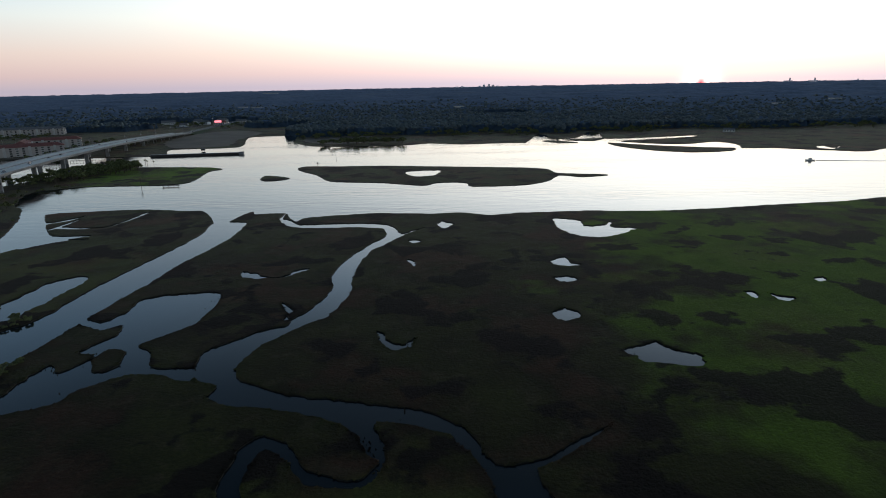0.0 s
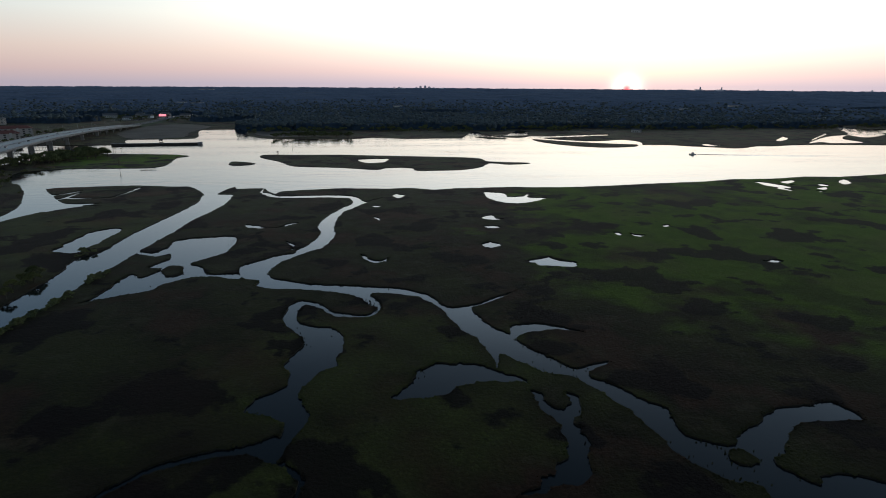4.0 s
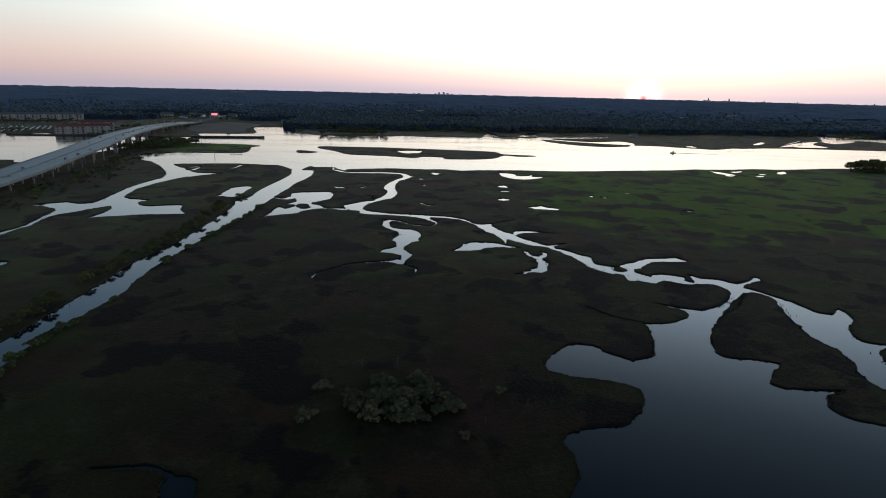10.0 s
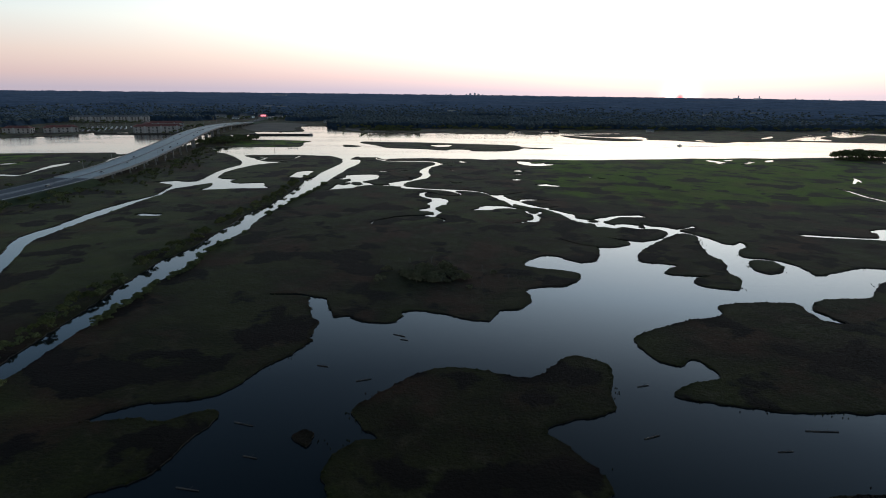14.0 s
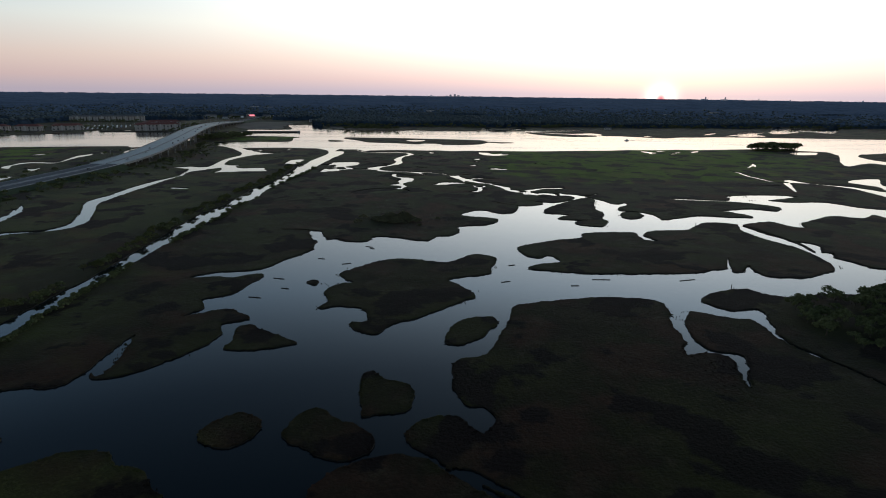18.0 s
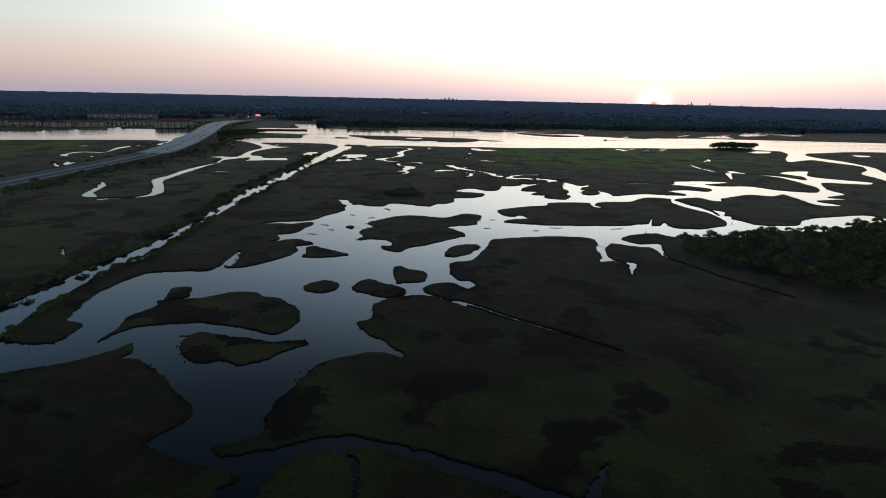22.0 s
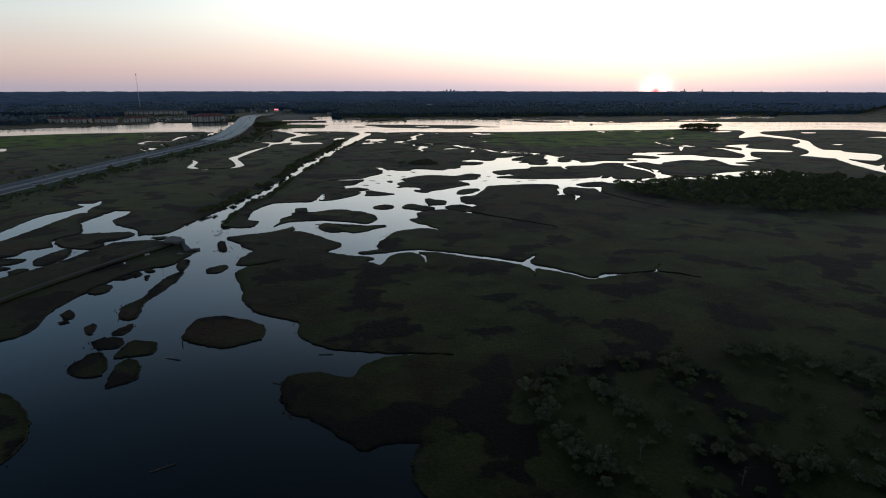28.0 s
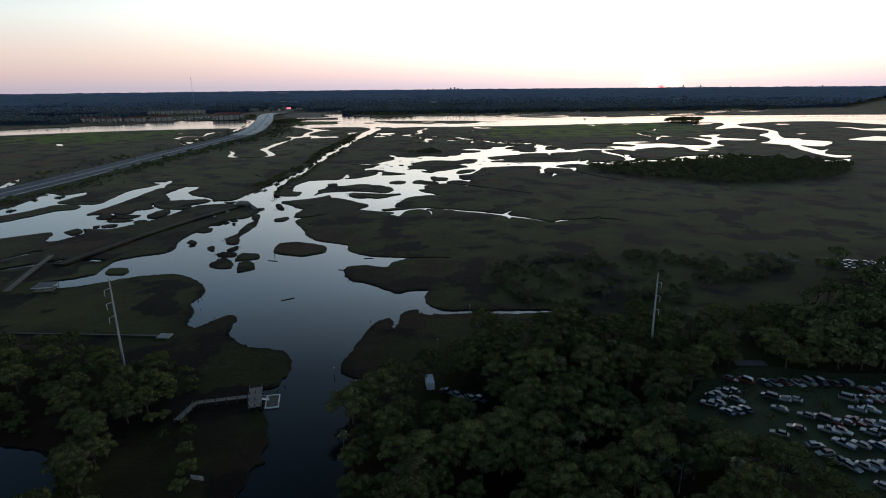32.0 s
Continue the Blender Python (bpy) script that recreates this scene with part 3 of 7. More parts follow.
water("bay", 
    # north west
    [(-193.5, -442.5), (-178.5, -446), (-172, -443), (-171.5, -428.5), (-180.5, -421.5), (-184, -387.5), (-175, -361), (-157.5, -358), (-144.5, -354.5), (-141, -316.5), (-136, -349.5), (-141, -348), (-138, -351.5), (-131.5, -350.5), (-126, -347), (-121.5, -342.5), (-115.5, -335), (-110, -325.5), (-108.5, -317), (-111, -308), (-102, -302), (-110, -293.5), (-114, -291.5), (-122.5, -296), (-130, -299), (-124, -289), (-128.5, -279), (-120.5, -275), (-115.5, -268), (-113.5, -257.5), (-109.5, -244), (-117, -243.5), (-124, -248.5), (-132.5, -246.5), (-145.5, -248), (-139.5, -240.5), (-127, -237.5), (-115.5, -235), (-110, -228), (-104.5, -215.5), (-99.5, -209.5), (-92, -192)], 
    # north
    [(-89.5, -172.5), (-86.5, -171.5), (-81.5, -170.5), (-76, -176), (-67.5, -177.5), (-61, -176), (-59.5, -166), (-54, -164), (-47, -166.5), (-40, -168.5), (-32, -174), (-25, -176), (-22, -172.5), (-17.5, -164), (-10, -163.5), (-2, -152.5), (-2, -140.5), (1.5, -135.5), (8.5, -134), (17.5, -132.5), (26.5, -125), (30, -113.5), (23.5, -108.5), (10, -104), (4, -97.5), (9.5, -87), (18, -79.5), (26, -79.5), (30.5, -87), (36.5, -92.5), (45.5, -89), (52.5, -76), (54, -60.5), (43.5, -52.5), (36.5, -40.5), (47, -55), (57, -60.5), (69.5, -59), (78.5, -52.5), (78, -47), (69, -37.5), (79.5, -43), (90.5, -47), (105.5, -36.5), (116, -23.5)], 
    # north mid
    [(125, -17.5), (134, -32.5), (138, -47), (139.5, -52), (144, -53), (152.5, -47), (149, -59.5), (139.5, -68.5), (134, -81), (145.5, -85), (152.5, -90.5), (156, -100), (155.5, -110), (157.5, -115.5), (189.5, -102.5), (214.5, -108), (232, -107), (223.5, -89), (218, -83), (248, -75), (265, -84), (277, -70), (265, -53), (246, -43), (204, -34), (207, -26), (249, -36), (260, -24), (286, -14), (318, -16), (287, -30), (300, -44)], 
    # north east
    [(336, -46), (351, -71), (384, -83), (407, -54), (413, -27), (419, 28), (402, 56), (381, 70), (380, 81), (395, 93), (401, 66), (430, 43), (441, 12), (456, 40), (448, 70), (470, 93), (507, 101), (478, 61), (472, 41), (486, 23), (513, -2), (494, -23), (471, -20), (443, -14), (413, -61), (407, -95), (374, -114), (387, -125), (346, -135), (354, -158), (334.5, -163), (329, -153.5), (333, -127), (336, -100), (316, -113), (296, -105), (256.5, -129), (248.5, -143), (239.5, -140.5), (233, -124.5), (206, -136)], 
    # south channel
    [(211, -146.5), (209, -164), (212.5, -180), (222.5, -190.5), (212.5, -211.5), (216.5, -230), (220, -240.5), (230.5, -244), (250.5, -242), (268.5, -224), (287, -214), (317, -206), (338.5, -201.5), (344, -207), (353, -226), (393, -237), (383, -249), (323, -236), (305, -239.5), (282.5, -251.5), (254.5, -266), (229, -263), (210, -261.5), (183.5, -282), (163.5, -280.5), (143, -284.5), (131, -279.5), (127, -272), (110.5, -276.5), (97, -287.5), (104, -300), (117.5, -300), (106.5, -331), (105.5, -331), (107, -312), (99.5, -309.5), (86.5, -301), (78.5, -311.5), (73.5, -325.5), (75, -338), (83.5, -343.5), (73, -366.5), (72, -366.5), (78, -345.5)], 
    # east
    [(71, -340.5), (63, -342.5), (69, -329), (72, -311.5), (77.5, -297.5), (74.5, -286), (52.5, -282), (36.5, -284.5), (11, -291), (5, -309), (-8, -337.5), (-20, -344), (-22.5, -361), (-19.5, -372.5), (-13.5, -375), (-11.5, -380), (-16, -388), (-22.5, -379.5), (-32.5, -380.5), (-37.5, -387.5), (-35.5, -393.5), (-22.5, -406.5), (-10.5, -417.5), (0, -428.5), (0, -429.5), (-11, -419.5), (-23, -408.5), (-31, -400.5), (-40, -396.5), (-53.5, -401), (-60, -409), (-60.5, -424), (-65, -428.5), (-62.5, -437), (-55, -446), (-46, -459), (-47.5, -460.5), (-53, -457), (-61.5, -456.5), (-73.5, -463.5), (-78.5, -470.5)], 
    # creek mouth
    [(-86, -497.5), (-85, -506.5), (-96, -511.5), (-91, -515.5), (-81, -511.5), (-74.5, -509), (-62.5, -506.5), (-48.5, -511.5), (-30.5, -520), (-14, -530), (-7, -533.5), (-0.5, -525.5), (4.5, -521), (-2, -534), (0.5, -542), (7.5, -547.5), (15, -555.5), (22.5, -563), (30, -558.5), (41, -558), (57.5, -554.5), (65.5, -544), (60, -554.5), (67, -559), (75.5, -567.5), (74.5, -569), (65.5, -561.5), (55.5, -557.5), (39.5, -560.5), (30, -563.5), (20.5, -567), (12, -558.5), (-1, -548), (-3, -551), (-6, -562), (-4.5, -551), (-9.5, -540.5), (-25, -530.5), (-40, -522.5), (-53, -514.5), (-61.5, -513), (-58.5, -520.5), (-57, -533), (-58.5, -533), (-60, -523.5)], 
    # peninsula
    [(-65, -514.5), (-74, -515.5), (-79, -523), (-81, -533.5), (-83.5, -536), (-89, -531), (-90.5, -527), (-87, -524), (-94, -519.5), (-103.5, -516.5), (-114, -508.5), (-108, -497), (-109, -490), (-114, -484.5), (-123, -474), (-135, -461), (-143.5, -459), (-142, -451.5), (-144.5, -446.5), (-148.5, -453), (-157, -460.5), (-170.5, -467), (-179, -471), (-178.5, -476.5), (-170, -484.5), (-164, -495.5), (-159, -500), (-156, -505.5), (-159.5, -518.5), (-159, -529.5), (-154, -532), (-149, -530), (-143.5, -528), (-134.5, -523), (-141, -529), (-152.5, -536)], 
    # east shore
    [(-154, -550), (-144.5, -571), (-141.5, -582.5), (-133.5, -596.5), (-125, -603), (-112, -611), (-111, -621), (-107.5, -626), (-99, -634), (-86, -638), (-73.5, -640.5), (-54, -642.5), (-54, -643.5), (-73.5, -643), (-80.5, -646.5), (-85, -652), (-86.5, -657), (-92, -656.5), (-97.5, -653), (-103, -653.5), (-108, -656), (-108.5, -663.5), (-107, -671.5), (-102.5, -678), (-98, -680), (-92, -685), (-87, -690), (-82, -696.5), (-77.5, -694.5), (-73, -693.5), (-67, -693.5)], 
    # south east
    [(-68, -698), (-68.5, -708.5), (-63, -717.5), (-46.5, -722), (-46.5, -724), (-63, -722.5), (-74.5, -718), (-79.5, -723.5), (-81.5, -737.5), (-84, -726), (-90.5, -731.5), (-94, -744), (-98.5, -762), (-98.5, -770), (-91.5, -775.5), (-87, -778.5), (-91, -785), (-93, -797.5), (-92.5, -813), (-92.5, -826), (-92.5, -843.5)], 
    # south west
    [(-115, -842), (-116, -819), (-112.5, -816.5), (-114.5, -812.5), (-115, -806.5), (-117.5, -795.5), (-121, -791), (-125.5, -781), (-118.5, -777), (-116, -769), (-117, -760.5), (-121.5, -752.5), (-134.5, -748.5), (-142.5, -740), (-146.5, -729.5), (-147.5, -718), (-152.5, -718.5), (-155.5, -724), (-160.5, -729.5), (-166, -723.5), (-166.5, -713), (-172, -701), (-170.5, -692.5), (-172.5, -681), (-187.5, -663), (-197.5, -659.5), (-210.5, -661), (-221.5, -667), (-231.5, -673.5), (-243, -676.5), (-257, -670.5), (-249.5, -664.5), (-237.5, -657), (-237, -649.5), (-237.5, -633.5), (-229.5, -624.5), (-216.5, -618), (-214, -608.5), (-218, -589), (-214, -560), (-205.5, -537), (-192.5, -527.5), (-189.5, -502), (-198, -479), (-214.5, -460.5)])
land("marsh_island", [(118, -28), (101, -45), (84, -63.5), (73, -80), (71.5, -91.5), (83, -95), (89, -98.5), (76.5, -109.5), (78.5, -114.5), (89, -116), (96, -117), (88.5, -121), (84.5, -127.5), (87.5, -133.5), (101, -137.5), (106.5, -131), (110.5, -121.5), (110, -109), (116, -99), (117.5, -88.5), (116.5, -76.5), (123.5, -50), (129.5, -34.5), (126, -26)])
land("marsh_island", [(132, -92), (139.5, -88.5), (146.5, -91), (146, -101.5), (140.5, -109.5), (133.5, -114), (128.5, -110.5), (128, -103)])
land("marsh_island", [(29, -196), (36.5, -188.5), (58.5, -176.5), (76, -170), (81, -158.5), (97.5, -156), (116, -156.5), (116, -170.5), (116.5, -177.5), (124, -180.5), (120.5, -163.5), (133, -152), (157.5, -149.5), (180.5, -128.5), (197, -128.5), (209, -142.5), (210, -165.5), (214, -186), (208, -212.5), (196, -241), (183, -249.5), (166.5, -256), (151, -253), (149.5, -244), (151, -235), (142.5, -244), (136.5, -244), (148, -219.5), (135.5, -239), (126, -241), (118, -245), (96.5, -247), (68, -246.5), (57, -246), (41, -241), (27.5, -236.5), (35.5, -229), (47.5, -225.5), (48, -215), (44, -212), (38, -217), (31.5, -211.5)])
land("marsh_island", [(-71.5, -242.5), (-66.5, -235.5), (-50.5, -220), (-38.5, -217), (-14.5, -224), (-1.5, -211), (5.5, -209), (13, -216.5), (8, -236), (6, -244.5), (-5.5, -248.5), (-17, -254.5), (-12, -262), (-6, -278.5), (-12, -285), (-22, -293.5), (-33.5, -304.5), (-42.5, -309.5), (-48, -319), (-52, -319.5), (-58, -314), (-60, -308), (-53, -306.5), (-56.5, -292.5), (-66, -289), (-73.5, -292), (-75, -289.5), (-72.5, -283), (-75.5, -269.5), (-69.5, -258.5), (-63, -257.5), (-69, -251)])
land("marsh_island", [(-22.5, -329), (-21.5, -320), (-17.5, -310.5), (-9.5, -304), (-1.5, -304.5), (0, -309.5), (-7.5, -322.5), (-16.5, -330)])
land("marsh_island", [(-50.5, -377), (-52, -363), (-51.5, -352.5), (-47.5, -351), (-44.5, -356), (-41, -357.5), (-36, -361), (-35.5, -372.5), (-41, -376.5), (-46.5, -377)])
land("marsh_island", [(-103.5, -331), (-102, -324), (-103.5, -312), (-99, -310), (-95, -313.5), (-84, -321.5), (-78, -327), (-84, -330), (-94.5, -332.5)])
land("marsh_island", [(-93, -388), (-92, -380), (-85.5, -374.5), (-78, -378.5), (-78, -386.5), (-84, -391.5)])
land("marsh_island", [(-71, -386.5), (-69.5, -378.5), (-64, -373), (-57, -379), (-47.5, -386), (-46.5, -393.5), (-51.5, -398), (-58.5, -396.5), (-65.5, -391.5)])
land("marsh_island", [(-158, -444.5), (-155.5, -434), (-157, -421), (-151.5, -409), (-152.5, -402.5), (-137, -399), (-124.5, -391.5), (-113.5, -392), (-109.5, -398), (-102.5, -399.5), (-92, -413.5), (-89, -425.5), (-90.5, -432), (-94.5, -438), (-102.5, -436), (-113.5, -430.5), (-126, -426.5), (-135.5, -427), (-148.5, -430), (-154.5, -436)])
land("marsh_island", [(-126, -450), (-127, -443), (-124, -437), (-116, -439.5), (-98, -445.5), (-85.5, -445.5), (-82.5, -448), (-89, -453), (-95, -461), (-102, -464), (-108, -460.5), (-115, -462.5), (-122.5, -457)])
land("islet", [(-151, -401), (-152.5, -385.5), (-145, -385.5), (-143, -396), (-148.5, -400)])
land("islet", [(-174.5, -503.5), (-179, -495), (-182, -484), (-180.5, -480.5), (-175, -491.5), (-171.5, -504)])
land("islet", [(-170.5, -542.5), (-170, -535), (-163.5, -531.5), (-161, -536), (-164.5, -544)])
land("marsh_island", [(-152.5, -623), (-154.5, -615), (-152.5, -604), (-143, -603), (-133, -607), (-125, -614.5), (-124.5, -625), (-134.5, -631.5), (-145.5, -628.5)])
land("marsh_island", [(-187, -599), (-189.5, -589.5), (-186.5, -579.5), (-187.5, -564.5), (-186.5, -548), (-182, -541), (-180.5, -557), (-182, -572.5), (-184, -583), (-179, -599.5), (-182, -603.5)])
land("islet", [(-188, -534), (-190.5, -523), (-186.5, -519), (-183, -531.5), (-183.5, -539)])
land("islet", [(-182, -645.5), (-181.5, -639.5), (-178, -633), (-172, -640), (-169, -650), (-175.5, -651)])
land("islet", [(-184, -625), (-182, -621), (-174.5, -621.5), (-173.5, -629), (-179.5, -630)])
land("islet", [(-171, -638), (-171.5, -626.5), (-169.5, -624.5), (-160.5, -626.5), (-159, -634.5), (-166, -636)])
land("islet", [(-163.5, -658), (-167, -644.5), (-165, -638.5), (-159.5, -645), (-157, -653), (-160.5, -657)])
land("islet", [(-194.5, -611), (-193, -607), (-190, -610), (-188.5, -616.5), (-190.5, -616.5)])
land("islet", [(-181.5, -616), (-177.5, -608), (-176, -615.5), (-178.5, -617.5)])
land("islet", [(-215, -568), (-213.5, -558.5), (-207, -561.5), (-206.5, -570), (-211, -571)])
land("islet", [(-211, -596), (-211, -591), (-206, -595), (-205, -600), (-207, -601)])
land("islet", [(-231, -656), (-232.5, -648), (-226, -646), (-221, -651.5), (-221.5, -657.5)])
land("islet", [(-86, -256.5), (-84, -253), (-80.5, -256), (-81.5, -260.5)])
water("island_gap", [(204.5, -132.5), (207, -158), (211.5, -172.5), (212, -188.5), (209, -207), (218, -210.5), (198, -241), (202, -227), (204, -210.5), (203.5, -194.5), (199, -182.5), (195.5, -168.5), (195.5, -151)])
channel("marsh_channel", 5, 6, [(-245, -631), (-265, -627), (-277.5, -636), (-291, -643)])
channel("marsh_channel", 4, 5, [(-290, -607.5), (-296.5, -615), (-302, -625.5)])
water("north_east_creek", [(694, 445), (656, 359), (583, 259), (563, 217), (623, 253), (632, 213), (639, 168), (613, 124), (564, 74), (542, 7), (512, -36), (479, -64), (489, -78), (496, -97), (512, -101), (539, -127), (604, -58), (582, -21), (592, 3), (573, 15), (600, 70), (644, 142), (657, 178), (670, 237), (667, 300), (683, 350), (734, 407)])
channel("creeklet", 6, 8, [(368, 169), (369, 152), (363, 120), (364, 95), (364, 74), (374, 65)])
channel("creeklet", 9, 2, [(375, 68), (357, 32), (345, 8)])
channel("creeklet", 2, 6, [(316, 55), (330, 46), (355, 49)])
channel("creeklet", 6, 3, [(371, 65), (395, 75), (407, 62)])
channel("creeklet", 6, 3, [(440, 234), (409, 198)])
water("pond", [(441, 245), (443, 235), (423, 204)])
water("pond", [(608, 406), (657, 412), (625, 368), (587, 364)])
water("pond", [(782, 361), (807, 351), (786, 324), (761, 322)])
water("pond", [(654, -28), (694, -2), (746, 24), (753, 10), (732, -51), (690, -64), (656, -49)])
water("pond", [(797, 212), (835, 205), (822, 144), (849, 124), (898, 86), (943, 136), (906, 191), (855, 184), (858, 234)])
water("pond", [(-512.5, 172.5), (-518.5, 191), (-517.5, 204.5), (-520, 218), (-518.5, 225.5), (-503, 230), (-479.5, 227.5), (-487.5, 265), (-496.5, 305.5), (-489.5, 333), (-480.5, 311), (-480.5, 273.5), (-474.5, 231.5), (-476, 214), (-502.5, 215.5), (-508.5, 201.5), (-508, 185), (-495, 161)])
water("pond", [(648, 95), (675, 97), (643, 73)])
water("pond", [(261, -15), (303, -7), (329, -17), (289, -36), (261, -32)])
water("far_marsh_water", [(132, 886), (151, 961), (173, 1037), (185, 1009), (179, 953), (217, 954), (241, 993), (269, 1062), (286, 1044), (268, 940), (334, 943), (421, 965), (416, 943), (333, 911), (279, 894), (305, 858), (352, 836), (409, 859), (422, 826), (414, 793), (375, 731), (257, 719), (163, 833)])
land("mud_strip", [(253, 872), (272, 857), (310, 820), (360, 790), (395, 773), (378, 746), (328, 736), (288, 761), (263, 799), (252, 836)])
land("mud_strip", [(161, 917), (180, 921), (210, 884), (182, 882)])
land("mud_strip", [(196, 927), (245, 946), (271, 950), (239, 905)])
water("pond", [(1056, 1146), (1054, 1106), (982, 1021), (1044, 1035), (990, 941), (890, 877), (895, 927), (827, 859), (814, 807), (797, 781), (738, 778), (736, 798), (696, 780), (781, 861), (850, 914), (916, 949), (999, 1068)])
water("pond", [(508, 776), (521, 782), (518, 757), (549, 783), (509, 743), (498, 754)])
water("pond", [(678, 835), (746, 907), (717, 856), (673, 816)])
water("pond", [(1009, 1080), (1101, 1202), (1064, 1092), (1130, 1074), (1274, 1171), (1072, 917), (1042, 967), (1001, 987)])
channel("creeklet", 5, 8, [(741, 830), (879, 962)])
channel("creeklet", 4, 5, [(1074, 1032), (1247, 1131), (1345, 1026), (1494, 1026)])
land("river_island", [(-163, 646), (-158, 669), (-119, 665), (-67, 663), (-14, 651), (39, 639), (90, 627), (114, 612), (120, 584), (162, 570), (165, 565), (140, 558), (119, 571), (104, 543), (86.5, 524.5), (63, 516), (27.5, 516.5), (23, 534.5), (9.5, 541), (-7, 537.5), (-18, 526), (-57, 544.5), (-108, 559), (-133, 602)])
water("pond", [(-39, 615), (-13, 622), (-1, 619), (-7, 586), (-25, 578), (-34, 588)])
land("islet", [(-186, 582), (-187, 602), (-175, 599), (-157, 584), (-165, 571), (-179, 570)])
water("pond", [(75.5, 381.5), (84, 382), (93.5, 376), (92, 361), (106.5, 362), (112, 370.5), (111, 356), (124, 351.5), (109.5, 337), (96, 330), (85.5, 333.5), (76.5, 346.5), (74.5, 355.5)])
water("pond", [(57, 287), (64, 293.5), (66.5, 283), (72, 279.5), (63.5, 276.5), (57.5, 280)])
water("pond", [(52, 259), (60, 261), (64.5, 255), (56.5, 252.5)])
water("pond", [(43.5, 215), (50.5, 221), (54.5, 213.5), (49.5, 207.5), (44.5, 209)])
water("pond", [(63, 180.5), (70.5, 185), (76, 187.5), (79, 182.5), (88.5, 176), (83.5, 167), (74.5, 170), (66.5, 173)])
water("pond", [(132, 235.5), (136.5, 236), (137, 231), (132, 226.5)])
water("pond", [(142, 232), (146, 229.5), (150.5, 227), (144, 222), (142, 226.5)])
water("pond", [(173, 251), (178.5, 253), (177.5, 248), (172.5, 245.5)])
water("pond", [(188.5, 169), (196, 171), (200.5, 167.5), (192, 165)])
water("pond", [(349, 385.5), (357, 377), (360.5, 367), (352.5, 366), (348.5, 376)])
water("pond", [(379, 402.5), (382, 394), (375.5, 395.5)])
water("pond", [(406.5, 400), (413.5, 395.5), (408, 386.5), (399.5, 388)])
water("pond", [(377.5, 366), (382, 362.5), (381.5, 358), (376, 359.5)])
water("pond", [(-26.5, 200.5), (-23, 199), (-21.5, 192.5), (-15.5, 188.5), (-12.5, 192.5), (-11, 195), (-12, 186.5), (-17.5, 183.5), (-23.5, 189.5)])
water("pond", [(-104, 278), (-96, 274.5), (-86, 268), (-80.5, 269), (-74, 280), (-68.5, 280), (-71.5, 274.5), (-80, 266), (-88, 265.5), (-98.5, 267.5)])
water("pond", [(-3.5, 372), (0.5, 380.5), (7.5, 370), (0, 359)])
water("pond", [(-21, 331.5), (-16.5, 333.5), (-13, 328.5), (-17.5, 325)])
water("pond", [(-20, 293.5), (-14.5, 290.5), (-14, 281), (-16.5, 284)])
water("pond", [(-562.5, 309), (-560, 322.5), (-546.5, 328), (-549, 306)])
water("pond", [(-487, 342.5), (-481.5, 352.5), (-476.5, 334)])
water("pond", [(-457, 81.5), (-466, 106.5), (-452, 101.5), (-447.5, 87), (-445, 68), (-445.5, 63.5)])
water("pond", [(-467.5, 76.5), (-469, 86), (-448.5, 58.5), (-446.5, 50)])
water("pond", [(-483, 167.5), (-469, 162.5), (-467.5, 174.5), (-458.5, 151), (-457.5, 139.5), (-471, 156)])
water("pond", [(-461, 364), (-467.5, 426), (-467.5, 449), (-474, 497.5), (-460, 450), (-450.5, 385), (-445, 336.5)])
water("pond", [(-503, -255), (-504, -246), (-489, -270), (-490, -274)])
water("pond", [(-688, 106), (-676, 104), (-652, 61), (-662, 63)])
water("pond", [(-477, -359), (-485, -331), (-488, -312), (-471, -343), (-464, -371), (-470, -386)])
water("pond", [(-332, -352.5), (-321.5, -352.5), (-317, -356), (-313, -365), (-323.5, -365)])
water("pond", [(-314, -393), (-293.5, -396), (-289.5, -387), (-289, -382.5), (-278, -385.5), (-273.5, -396), (-274.5, -406.5), (-273.5, -420.5), (-277.5, -420), (-293, -423.5)])
channel("creeklet", 6, 10, [(-92, -192), (-89.5, -176), (-93, -169.5), (-98.5, -149.5)])
channel("creeklet", 2.5, 4, [(-121, -145), (-110, -144.5), (-101.5, -147.5), (-97.5, -154), (-96.5, -161.5), (-92, -168.5), (-88.5, -175)])
water("pond", [(352, 418), (363, 411.5), (368.5, 389.5), (364, 379.5), (355, 379), (348.5, 395)])
water("pond", [(378, 415), (399, 424.5), (397, 416.5), (378, 402.5)])
water("pond", [(385.5, 376.5), (401.5, 384.5), (396.5, 374.5), (385, 367)])
water("pond", [(433.5, 406.5), (456.5, 426.5), (445.5, 402.5), (430, 393.5)])
water("east_channel", [(583.5, 36), (547.5, -35.5), (519, -104.5), (508, -146), (504, -171.5), (522, -160.5), (483.5, -205), (485, -227.5), (498.5, -234), (478, -256), (462, -255), (460, -242), (462, -226), (466, -208), (480, -158), (506, -98)])
water("pond", [(427.5, -276), (447, -273.5), (471, -266.5), (446, -296), (428, -296), (418, -293)])
channel("marsh_channel", 4, 7, [(-17.5, -724), (-32, -723.5), (-46, -722), (-60, -721.5), (-71, -719)])
